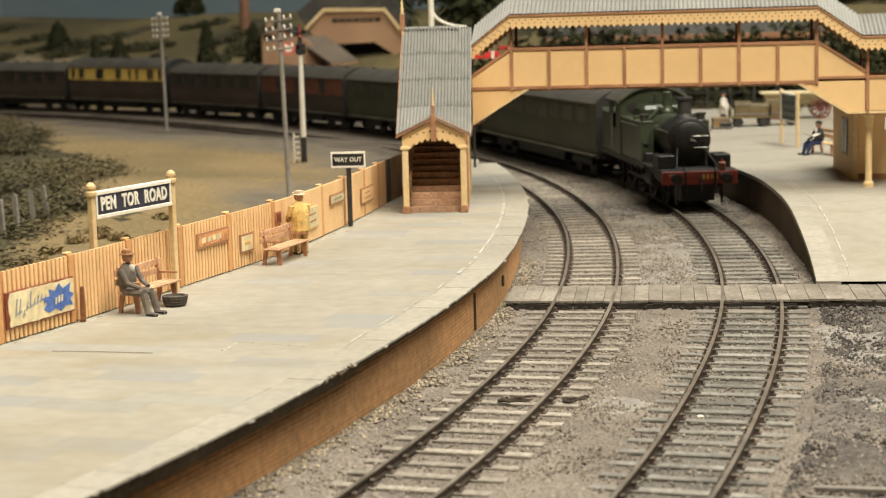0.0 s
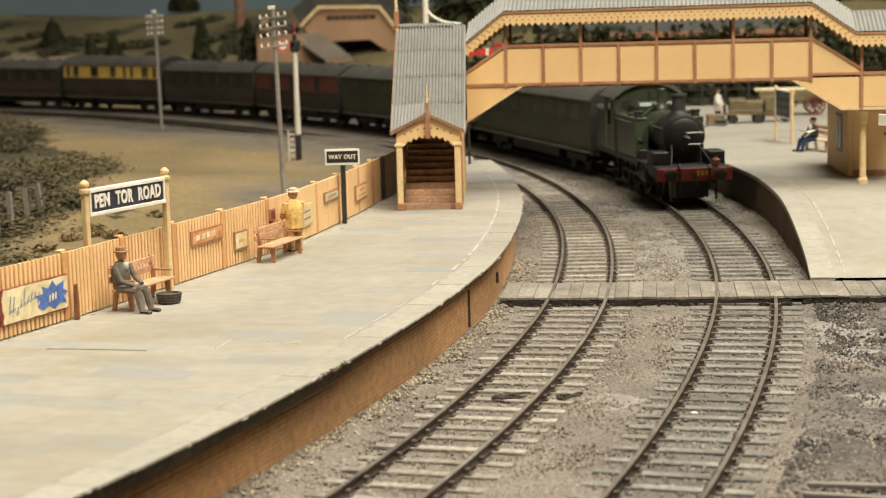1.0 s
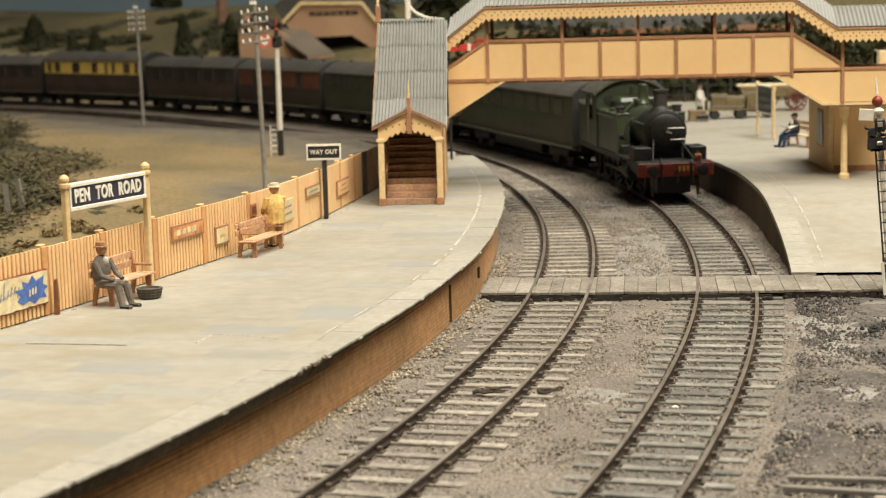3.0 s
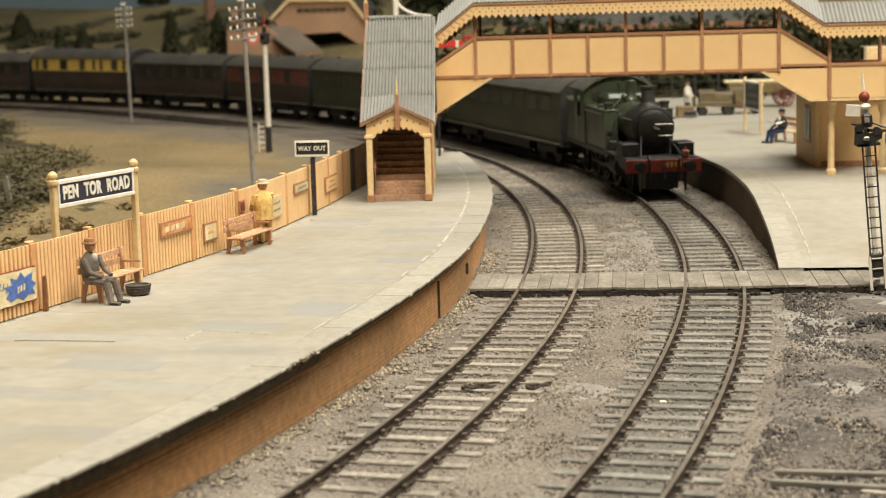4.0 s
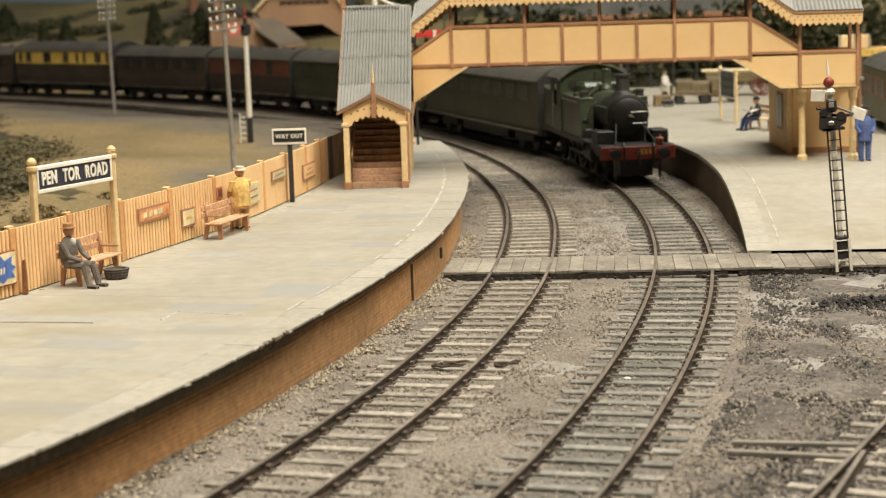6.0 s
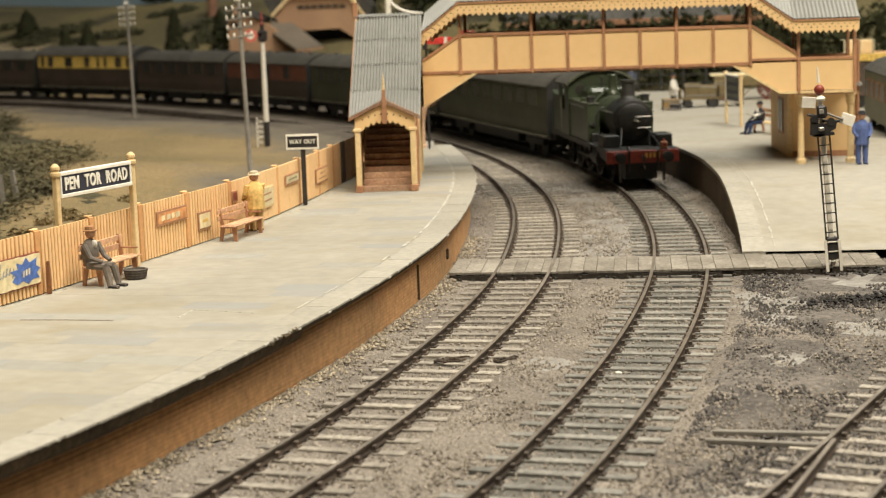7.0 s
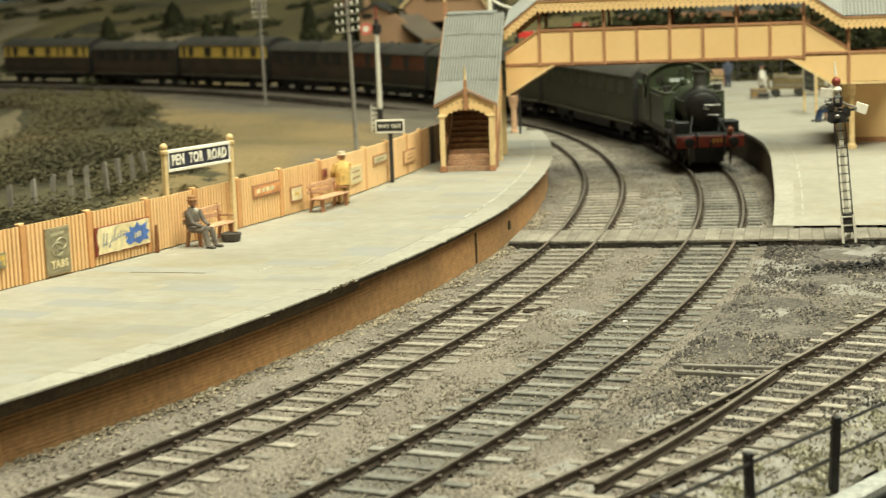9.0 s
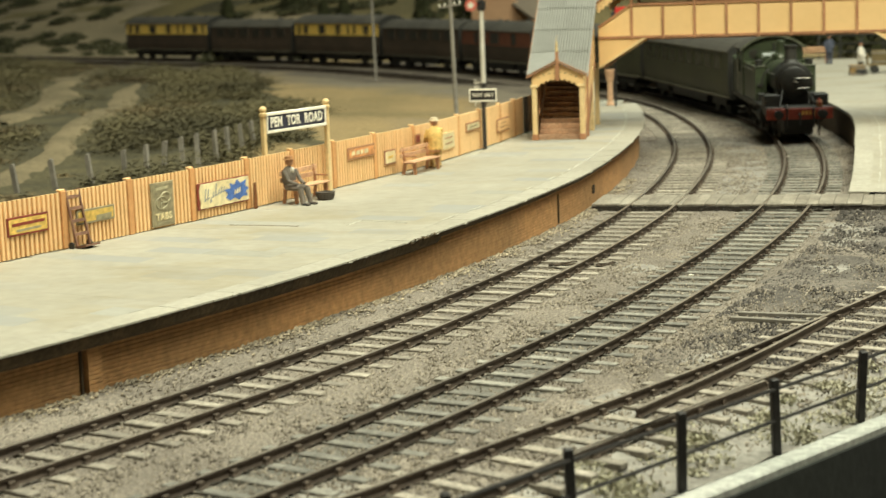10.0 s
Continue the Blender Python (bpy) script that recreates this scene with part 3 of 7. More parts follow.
railway("track_1", T1, "curved running line beside the brick platform, rusty rails on grey sleepers", T1.near_y(86))
railway("track_2", T2, "curved running line with rusty rails, on which the train stands", T2.near_y(86), OILY_MESH)
rail3 = railway("track_3", T3, "siding with pointwork beside the railing, rusty rails", T3.length)
# point blades and check rails of the siding
for off, s0, s1, o1 in ((0.0, 17.7, 26.0, -0.6), (0.62, 14.5, 20.5, 0.8)):
    a = [(*T3.at(s, off + (o1 - off) * (s - s0) / (s1 - s0)), 0.0) for s in np.linspace(s0, s1, 14)]
    part("point_blade", sweep(B(), a, RAILPROF, mis=[0, 0, 0, 0, 0, 1, 0, 0, 0, 0]), (RAIL, RAILTOP), rail3)
for k, (x, y, a, n) in enumerate(((6.55, 25.74, -6, 1.9), (6.45, 25.1, -12, 1.95))):
    tim = thing("loose_timber", x, y, -0.03, a, "long weathered timber lying on the ballast", "timber")
    part("beam", box(B(), -n / 2, n / 2, -0.055, 0.055, 0, 0.09, bevel=0.015), GREYWOOD, tim)


# ballast stones, loose between and beside the sleepers
def scatter_stones(n, seed, size):
    g = np.random.default_rng(seed)
    P = []
    for line, share, half in ((T1, 0.36, 2.9), (T2, 0.36, 2.9), (T3, 0.28, 3.2)):
        k = int(n * share)
        s = g.uniform(0, min(line.length, 78), k)
        off = g.uniform(-half, half, k)
        x = np.interp(s, line.s, line.p[:, 0])
        y = np.interp(s, line.s, line.p[:, 1])
        dx = np.gradient(line.p[:, 0], line.s)
        dy = np.gradient(line.p[:, 1], line.s)
        wx, wy = np.interp(s, line.s, dx), np.interp(s, line.s, dy)
        P.append(np.stack([x + wy * off, y - wx * off], -1))
    P = np.concatenate(P)
    u = (P[:, 0] - POST0[0]) * -0.876 + (P[:, 1] - POST0[1]) * 0.482
    d1 = np.abs(P[:, 0] - np.interp(P[:, 1], T1.p[:, 1], T1.p[:, 0]))
    keep = (u > 0.3) & (P[:, 0] > np.interp(P[:, 1], T1.p[:, 1], T1.p[:, 0]) - np.interp(P[:, 1], [14, 22, 30, 41], [2.45, 2.3, 2.2, 2.05])) & ((P[:, 1] < 41.3) | (P[:, 1] > 44.6))
    P = P[keep]
    z = ground_z(P[:, 0], P[:, 1])
    base = np.array([(1, 0, 0), (-1, 0, 0), (0, 1, 0), (0, -1, 0), (0, 0, 1), (0, 0, -1)], float)
    fs = np.array([(0, 2, 4), (2, 1, 4), (1, 3, 4), (3, 0, 4), (2, 0, 5), (1, 2, 5), (3, 1, 5), (0, 3, 5)])
    r = g.uniform(*size, (len(P), 1, 3)) * g.uniform(0.7, 1.3, (len(P), 6, 1))
    ang = g.uniform(0, 6.28, len(P))
    c, s_ = np.cos(ang)[:, None], np.sin(ang)[:, None]
    v = base[None] * r
    vx, vy = v[..., 0] * c - v[..., 1] * s_, v[..., 0] * s_ + v[..., 1] * c
    v = np.stack([vx + P[:, 0:1], vy + P[:, 1:2], v[..., 2] + (z + g.uniform(-0.025, 0.025, len(P)))[:, None]], -1).reshape(-1, 3)
    f = (fs[None] + 6 * np.arange(len(P))[:, None, None]).reshape(-1, 3)
    return v, f


v, f = scatter_stones(72000, 3, (0.02, 0.046))
ob = raw("ballast_stones", v, f.tolist(), STONE, kind="stuff")
tagged(ob, "loose grey-brown ballast chippings between the sleepers", "ballast")

# ---- left platform ----
def edge_off(s):
    """How far the platform's edge lies from the middle of the nearer line."""
    return float(np.interp(T1.at(s)[1], [14, 18, 22, 30, 36, 41], [2.35, 2.33, 2.21, 2.13, 2.0, EDGE]))


P_S0, P_S1 = T1.near_y(1.5), T1.near_y(69.0)
edge_s = np.linspace(P_S0, P_S1, 120)
edge = [T1.at(s, -edge_off(s)) for s in edge_s]
back = [FENCE.at(s, -0.15) for s in np.linspace(FENCE.near_y(14), FENCE.length, 60)]
back_far = [(-5.6, 58), (-6.2, 64), (-6.8, 70.6)]
outline = edge + [(-4.0, 70.6)] + (back + back_far)[::-1] + [(-17.5, 6.0)]
plat1 = thing("platform_1", kind="structure", label="curved station platform of pale slabs on a red brick wall", category="platform")
bm = B()
prism(bm, [T1.at(s, -edge_off(s) - 0.64) for s in edge_s] + outline[len(edge):], "z", 0.9, PZ - 0.012)
bedding = part("bedding", bm, MORTAR, plat1)
bm = B()


def recess(s):
    """How far the brick face stands back under the coping: more at the near end."""
    return float(np.interp(T1.at(s)[1], [15, 24, 33], [0.45, 0.38, 0.2]))


wall_line = [(*T1.at(s, -edge_off(s) - recess(s)), 0.0) for s in edge_s] + [(-4.1, 70.45, 0.0), (-6.7, 70.45, 0.0)]
prof, zz = [(-0.25, -0.3), (0.0, -0.3)], -0.1
while zz < PZ - 0.27:
    prof += [(0.0, zz), (0.0, zz + 0.056), (-0.015, zz + 0.062), (-0.015, zz + 0.08)]
    zz += 0.084
prof += [(0.0, zz), (0.0, 1.0), (-0.25, 1.0)]
sweep(bm, wall_line, prof)
# course under the coping, coloured dark to stand for the overhang's shade
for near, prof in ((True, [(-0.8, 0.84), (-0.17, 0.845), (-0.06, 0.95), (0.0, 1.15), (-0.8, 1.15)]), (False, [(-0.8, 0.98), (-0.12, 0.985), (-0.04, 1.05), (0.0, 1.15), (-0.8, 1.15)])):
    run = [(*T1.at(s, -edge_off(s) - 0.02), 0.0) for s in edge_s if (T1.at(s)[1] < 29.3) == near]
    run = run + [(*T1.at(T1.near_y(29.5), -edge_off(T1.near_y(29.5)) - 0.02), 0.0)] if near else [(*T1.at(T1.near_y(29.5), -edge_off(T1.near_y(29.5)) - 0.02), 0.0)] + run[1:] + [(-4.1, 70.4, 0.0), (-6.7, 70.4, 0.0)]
    part("dark_course", sweep(B(), run, prof), SHADE_AND_CORE, plat1, "dark course under the coping, the overhang's shade put into its brown")
part("brick_wall", bm, BRICK, plat1, "red brick in courses, dusty towards the line")
# brick pier beside a dark joint in the wall, and a small drain
for s, w in ((T1.near_y(16.95), 0.36),):
    bm = B()
    for k in range(11):
        boxc(bm, (0.035, 0, 0.02 + k * 0.085), (0.16, w, 0.066))
    boxc(bm, (0.022, 0, 0.44), (0.16, w - 0.02, 0.93))
    boxc(bm, (0.045, 0, 0.925), (0.18, w + 0.05, 0.045))
    ob = part("brick_pier", bm, BRICK, plat1)
    ob.matrix_basis = scaled(pose(*T1.at(s, -edge_off(s) - recess(s) + 0.02), 0, 0, 0, T1.turn(s) - 90))
for s, z, w, h in ((T1.near_y(16.7), 0.4, 0.045, 0.95), (T1.near_y(38.66), 0.45, 0.035, 0.85), (T1.near_y(43.25), 0.46, 0.2, 0.26)):
    ob = part("wall_gap", boxc(B(), (0, 0, z), (0.06, w, h)), DARK_BRICK, plat1)
    ob.matrix_basis = scaled(pose(*T1.at(s, -edge_off(s) - recess(s) + 0.02), 0, 0, 0, T1.turn(s) - 90))


def slab_piece(name, parent, line, s0, s1, u0, u1, z0, z1, material, drop=0.0):
    bm = B()
    ps = [line.at(s0, u0), line.at(s1, u0), line.at(s1, u1), line.at(s0, u1)]
    lo = [bm.verts.new((x, y, z0)) for x, y in ps]
    hi = [bm.verts.new((x, y, z1 - drop)) for x, y in ps]
    bm.faces.new(hi)
    for i in range(4):
        bm.faces.new((lo[i], lo[(i + 1) % 4], hi[(i + 1) % 4], hi[i]))
    bmesh.ops.recalc_face_normals(bm, faces=bm.faces[:])
    return part(name, bm, material, parent)


rs = random.Random(11)
s = P_S0
while s < P_S1 - 0.5:
    n = rs.uniform(0.85, 0.95)
    slab_piece("coping_stone", plat1, T1, s + 0.003, s + n - 0.003, -edge_off(s) + 0.03 + rs.uniform(-0.01, 0.01), -edge_off(s) - 0.637, 1.145, PZ + 0.004, COPING, rs.uniform(0, 0.006))
    s += n
DARK_SLAB = mat("stained_slab", (0.305, 0.3, 0.265), (0.285, 0.272, 0.228), 0.8, 0.3, 4, 0.2, 0.012, rand=0.05, grime=0.08)
# slabs of the surface, in rows behind the coping
v0, row = T1.near_y(13.5), 0
vv, ff = [], []
built = 0
s = v0
while s < P_S1 - 0.8:
    dep = 0.78
    x, y = T1.at(s + dep / 2)
    fx = np.interp(y, FENCE.p[:, 1], FENCE.p[:, 0]) if y < 54.5 else -5.8
    w_all = (x - edge_off(s) - 0.66) - fx - 0.25
    u = 0.0
    first = True
    while u < w_all - 0.4:
        n = rs.uniform(1.5, 2.1) if not first else rs.uniform(0.7, 2.0)
        first = False
        u1 = min(u + n, w_all)
        if built < 330:
            slab_piece("slab", plat1, T1, s + 0.0006, s + dep - 0.0006, -edge_off(s) - 0.64 - u, -edge_off(s) - 0.64 - u1 + 0.0012, 1.1, PZ + rs.uniform(-0.0006, 0.0006), SLAB if rs.random() > 0.1 else DARK_SLAB)
            built += 1
        u = u1
    s += dep
# worn white line along the edge
rw = random.Random(19)
s, s_end = T1.near_y(31), T1.near_y(66)
bm = B()
while s < s_end:
    n = rw.uniform(0.25, 1.6)
    w = rw.uniform(0.014, 0.024) if s < T1.near_y(39) else rw.uniform(0.02, 0.045)
    sweep(bm, [(*T1.at(s + n * k / 3, -edge_off(s) - 0.72 + rw.uniform(-0.012, 0.012)), PZ + 0.004) for k in range(4)], [(-w, 0), (w, 0), (w, 0.005), (-w, 0.005)])
    s += n + rw.choice((0.04, 0.06, 0.2, 0.5)) * (3.0 if s < T1.near_y(39) else 1.0)
part("edge_line", bm, WHITE_LINE, plat1, "broken worn white line")

STAIN = mat("seam_dirt", (0.17, 0.12, 0.07), None, 0.9)
# a long seam and a raised pale ridge in the surface
for (xa, ya), (xb, yb), m, w in (((-7.7, 30.57), (-5.76, 30.37), STAIN, 0.01), ((-4.42, 31.41), (-3.09, 30.94), WHITE_LINE, 0.02), ((-4.53, 30.6), (-4.42, 31.41), WHITE_LINE, 0.02)):
    part("seam", sweep(B(), [(xa, ya, PZ), ((xa + xb) / 2, (ya + yb) / 2 + 0.03, PZ), (xb, yb, PZ)], [(-w, 0), (w, 0), (w * 0.5, 0.012), (-w * 0.5, 0.012)]), m, plat1)

# chipped stone flakes along the coping, and rubble at the foot of the wall
fl = random.Random(77)
bm = B()
for k in range(36):
    s = T1.near_y(fl.uniform(17, 62))
    x, y = T1.at(s, -edge_off(s) + fl.uniform(-0.02, 0.05))
    boxc(bm, (0, 0, 0), (fl.uniform(0.03, 0.07), fl.uniform(0.06, 0.22), 0.03), pose(x, y, PZ - 0.02 + fl.uniform(-0.015, 0.012), fl.uniform(-12, 12), fl.uniform(-12, 12), T1.turn(s) - 90))
part("chipped_flakes", bm, WHITE_LINE, plat1, "pale flakes where the coping has chipped", kind="stuff")
# a broken length of coping: dark crumbled core and a pale torn lip below it
bm = B()
for k in range(16):
    s = T1.near_y(27.6 + 0.1 * k)
    boxc(bm, (0, 0, 0), (fl.uniform(0.04, 0.08), fl.uniform(0.08, 0.16), fl.uniform(0.03, 0.06)), pose(*T1.at(s, -edge_off(s) + fl.uniform(-0.03, 0.02)), PZ - 0.03 + fl.uniform(-0.03, 0.015), fl.uniform(-25, 25), fl.uniform(-25, 25), fl.uniform(0, 90)))
part("broken_core", bm, SHADE_AND_CORE, plat1, "crumbled dark core of the broken coping")
bm = B()
for k in range(9):
    s = T1.near_y(26.6 + 0.17 * k)
    boxc(bm, (0, 0, 0), (0.03, fl.uniform(0.14, 0.24), fl.uniform(0.02, 0.04)), pose(*T1.at(s, -edge_off(s) - recess(s) + 0.1), 0.96 + 0.006 * k, fl.uniform(-6, 6), 0, T1.turn(s) - 90))
part("torn_lip", bm, WHITE_LINE, plat1)
rub = np.random.default_rng(17)
vv, ff = [], []
for k in range(3600):
    s = T1.near_y(rub.uniform(12, 50))
    x, y = T1.at(s, -edge_off(s) - recess(s) + 0.06 + abs(rub.normal(0, 0.22)))
    r = rub.uniform(0.018, 0.06)
    o = len(vv)
    base = np.array([(1, 0, 0), (-1, 0, 0), (0, 1, 0), (0, -1, 0), (0, 0, 0.8), (0, 0, -0.8)]) * r * rub.uniform(0.6, 1.3, (6, 1)) + (x, y, float(ground_z(x, y)) + rub.uniform(0, 0.06))
    vv += base.tolist()
    ff += [tuple(o + i for i in f) for f in ((0, 2, 4), (2, 1, 4), (1, 3, 4), (3, 0, 4), (2, 0, 5), (1, 2, 5), (3, 1, 5), (0, 3, 5))]
tagged(raw("wall_rubble", vv, ff, RUBBLE, kind="stuff"), "pale rubble and grit along the foot of the platform wall", "rubble")

# ---- right platform: a ramp down to the crossing, then the long curve ----
plat2 = thing("platform_2", kind="structure", label="broad pale island platform with a dark wall and a ramp", category="platform")


def edge2(y):
    s = T2.near_y(y)
    off = np.interp(y, [43, 52, 60, 70, 95], [1.68, 1.78, 2.15, 2.2, 2.1])
    return T2.at(s, off)


ys = np.r_[np.linspace(44.4, 52.5, 12), np.linspace(53.5, 100, 50)]
e2 = [edge2(y) for y in ys]
hz = [float(np.interp(p[1], [44.4, 52.0, 54.0], [0.2, 1.12, PZ])) for p in e2]
far = 26.0
bm = B()
rows_ = []
for (x, y), z in zip(e2, hz):
    rows_.append([bm.verts.new((x + t * (far - x), y, z)) for t in (0, 0.03, 0.12, 0.4, 1)])
for a, b in zip(rows_, rows_[1:]):
    for j in range(4):
        bm.faces.new((a[j], a[j + 1], b[j + 1], b[j]))
part("surface", bm, SLAB, plat2, smooth=True)
bm = B()
lo = [bm.verts.new((x - 0.02, y, -0.2)) for x, y in e2]
hi = [bm.verts.new((x - 0.02, y, z - 0.05)) for (x, y), z in zip(e2, hz)]
lo2 = [bm.verts.new((x + 0.3, y, -0.2)) for x, y in e2]
hi2 = [bm.verts.new((x + 0.3, y, z - 0.05)) for (x, y), z in zip(e2, hz)]
for i in range(len(e2) - 1):
    bm.faces.new((lo[i], hi[i], hi[i + 1], lo[i + 1]))
    bm.faces.new((hi[i], hi2[i], hi2[i + 1], hi[i + 1]))
    bm.faces.new((lo2[i], lo2[i + 1], hi2[i + 1], hi2[i]))
bmesh.ops.recalc_face_normals(bm, faces=bm.faces[:])
part("platform_wall", bm, DARK_BRICK, plat2)
for i in range(len(e2) - 1):
    (x0, y0), (x1, y1) = e2[i], e2[i + 1]
    bm = B()
    c = [(x0 - 0.06, y0 + 0.008, hz[i]), (x0 + 0.55, y0 + 0.008, hz[i]), (x1 + 0.55, y1 - 0.008, hz[i + 1]), (x1 - 0.06, y1 - 0.008, hz[i + 1])]
    lo = [bm.verts.new((a, b, z - 0.12)) for a, b, z in c]
    hi = [bm.verts.new((a, b, z + 0.012)) for a, b, z in c]
    bm.faces.new(hi)
    for k in range(4):
        bm.faces.new((lo[k], lo[(k + 1) % 4], hi[(k + 1) % 4], hi[k]))
    bmesh.ops.recalc_face_normals(bm, faces=bm.faces[:])
    part("coping_stone", bm, COPING, plat2)
bm = B()
y = 44.9
while y < 62:
    n = rw.uniform(0.4, 1.6)
    pts = [(edge2(v)[0] + 0.8 + rw.uniform(-0.02, 0.02), v, float(np.interp(v, [44.4, 52.0, 54.0], [0.2, 1.12, PZ])) + 0.006) for v in np.linspace(y, y + n, 5)]
    w = rw.uniform(0.015, 0.032)
    sweep(bm, pts, [(-w, 0), (w, 0), (w, 0.004), (-w, 0.004)])
    y += n + rw.choice((0.04, 0.1, 0.3))
part("edge_line", bm, WHITE_LINE, plat2, "broken worn white line")

# ---- boarded crossing between the platforms ----
cross = thing("crossing", kind="structure", label="boarded foot crossing of grey weathered planks over both lines", category="crossing")
rs = random.Random(5)
x = -0.42
while x < 10.3:
    w = rs.uniform(0.3, 0.46)
    y0 = 41.98 if x < 6.5 else 42.03 + 0.1 * (x - 6.5)
    h = (0.155 if x < 7.6 else 0.12) + rs.uniform(-0.008, 0.008)
    bm = B()
    box(bm, x + 0.004, x + w - 0.004, y0 + rs.uniform(-0.02, 0.03), 44.25 + (0.35 if x > 7.4 else 0) + rs.uniform(-0.05, 0.05), h - 0.07, h, bevel=0.01)
    part("plank", bm, BOARD, cross)
    x += w
# ragged black edge under the planks, and crumbs broken from it
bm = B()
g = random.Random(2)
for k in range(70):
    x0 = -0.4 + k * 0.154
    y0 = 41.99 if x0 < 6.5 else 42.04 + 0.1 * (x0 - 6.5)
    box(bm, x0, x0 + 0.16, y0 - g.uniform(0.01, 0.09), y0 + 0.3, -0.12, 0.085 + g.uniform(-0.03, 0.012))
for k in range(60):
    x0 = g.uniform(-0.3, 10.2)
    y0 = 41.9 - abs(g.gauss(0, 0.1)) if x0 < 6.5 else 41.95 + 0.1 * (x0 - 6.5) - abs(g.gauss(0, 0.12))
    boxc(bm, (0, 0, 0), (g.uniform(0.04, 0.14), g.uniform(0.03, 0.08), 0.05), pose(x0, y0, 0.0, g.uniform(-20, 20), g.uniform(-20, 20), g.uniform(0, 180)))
part("bearer", bm, EDGE_BLACK, cross, "ragged black edge of the crossing")


# ---- corrugated sheets and valances ----
def corrugated(bm, a, b, c, d, n, amp=0.03, rows=2):
    """Sheet from the lower edge a-b to the upper edge d-c, with n waves along a-b."""
    a, b, c, d = map(Vector, (a, b, c, d))
    nrm = (b - a).cross(d - a).normalized()
    k = n * 8
    grid = [[bm.verts.new((a.lerp(b, i / k)).lerp(d.lerp(c, i / k), j / rows) + nrm * amp * math.sin(2 * math.pi * i / 8)) for i in range(k + 1)] for j in range(rows + 1)]
    fs = []
    for p, q in zip(grid, grid[1:]):
        fs += [bm.faces.new((p[i], p[i + 1], q[i + 1], q[i])) for i in range(k)]
    r = bmesh.ops.extrude_face_region(bm, geom=fs)
    bmesh.ops.translate(bm, vec=nrm * -0.025, verts=[e for e in r["geom"] if isinstance(e, bmesh.types.BMVert)])
    return bm


def valance(bm, p, q, h, tooth, y, t=0.05):
    """A board with a toothed lower edge in the plane y, whose top runs from p to q as (x, z)."""
    n = max(1, round(math.hypot(q[0] - p[0], q[1] - p[1]) / tooth))
    at = lambda f, d: (p[0] + (q[0] - p[0]) * f, p[1] + (q[1] - p[1]) * f - d)
    pts = [at(0, 0), at(0, h * 0.72)]
    for i in range(n):
        pts += [at((i + 0.5) / n, h), at((i + 1) / n, h * 0.72)]
    prism(bm, pts + [at(1, 0)], "y", y, y + t)
    return bm


# ---- footbridge ----
bridge = thing("footbridge", 3.4, 57, PZ, 0, "buff and brown covered footbridge with corrugated iron roof", "footbridge")
BX, BZ = -3.4, -PZ


def bpart(name, bm, material, label="", parent=None, smooth=False):
    bmesh.ops.translate(bm, vec=(BX, -57, BZ), verts=bm.verts)
    return part(name, bm, material, parent or bridge, label, smooth)


PX = [-1.42 + 1.206 * k for k in range(9)]
for y0, y1 in ((57.0, 57.08), (58.92, 59.0)):
    for k in range(8):
        bpart("panel", box(B(), PX[k] + 0.03, PX[k + 1] - 0.03, y0, y1, 4.66, 5.8), BUFF)
    bpart("panel", prism(B(), [(-2.72, 4.66), (-1.45, 4.66), (-1.45, 5.8), (-2.72, 4.98)], "y", y0, y1), BUFF)
    bpart("panel", prism(B(), [(8.26, 4.7), (9.74, 4.7), (9.74, 4.86), (8.26, 5.82)], "y", y0, y1), BUFF)
    bpart("lower_panel", prism(B(), [(-2.72, 3.5), (-2.72, 4.56), (-1.05, 4.56)], "y", y0, y1), BUFF)
    bpart("lower_panel", prism(B(), [(7.7, 4.62), (9.74, 4.62), (9.74, 3.66), (9.22, 3.66)], "y", y0, y1), BUFF)
    bpart("landing_panel", box(B(), 9.86, 11.6, y0, y1, 3.68, 4.68), BUFF)
    for z0, z1, n in ((5.8, 5.9, "top_rail"), (4.56, 4.66, "bottom_rail")):
        bpart(n, box(B(), -1.46, 8.27, y0 - 0.05, y1 + 0.05, z0, z1, bevel=0.01), BROWN)
    bpart("top_rail", prism(B(), [(-2.72, 4.98), (-1.46, 5.8), (-1.46, 5.9), (-2.72, 5.07)], "y", y0 - 0.05, y1 + 0.05), BROWN)
    bpart("top_rail", prism(B(), [(8.27, 5.82), (9.78, 4.84), (9.78, 4.94), (8.27, 5.91)], "y", y0 - 0.05, y1 + 0.05), BROWN)
    bpart("bottom_rail", box(B(), -2.72, -1.46, y0 - 0.05, y1 + 0.05, 4.56, 4.66, bevel=0.01), BROWN)
    bpart("bottom_rail", box(B(), 8.27, 11.65, y0 - 0.05, y1 + 0.05, 4.68, 4.77, bevel=0.01), BROWN)
    bpart("bottom_rail", prism(B(), [(-2.72, 3.42), (-2.72, 3.52), (-1.02, 4.56), (-0.86, 4.56)], "y", y0 - 0.04, y1 + 0.04), CREAM)
    bpart("bottom_rail", prism(B(), [(7.52, 4.62), (7.7, 4.62), (9.22, 3.66), (11.65, 3.66), (11.65, 3.58), (9.18, 3.58)], "y", y0 - 0.04, y1 + 0.04), CREAM)
    for k in range(9):
        full = k % 2 == 0
        bpart("post", box(B(), PX[k] - 0.05, PX[k] + 0.05, y0 - 0.07, y1 + 0.04, 4.52, 6.6 if full else 5.84, bevel=0.012), BROWN)
    for x, z0, z1 in ((9.8, 3.6, 5.75), (11.62, 3.6, 5.75)):
        bpart("post", box(B(), x - 0.05, x + 0.05, y0 - 0.07, y1 + 0.04, z0, z1, bevel=0.012), BROWN)
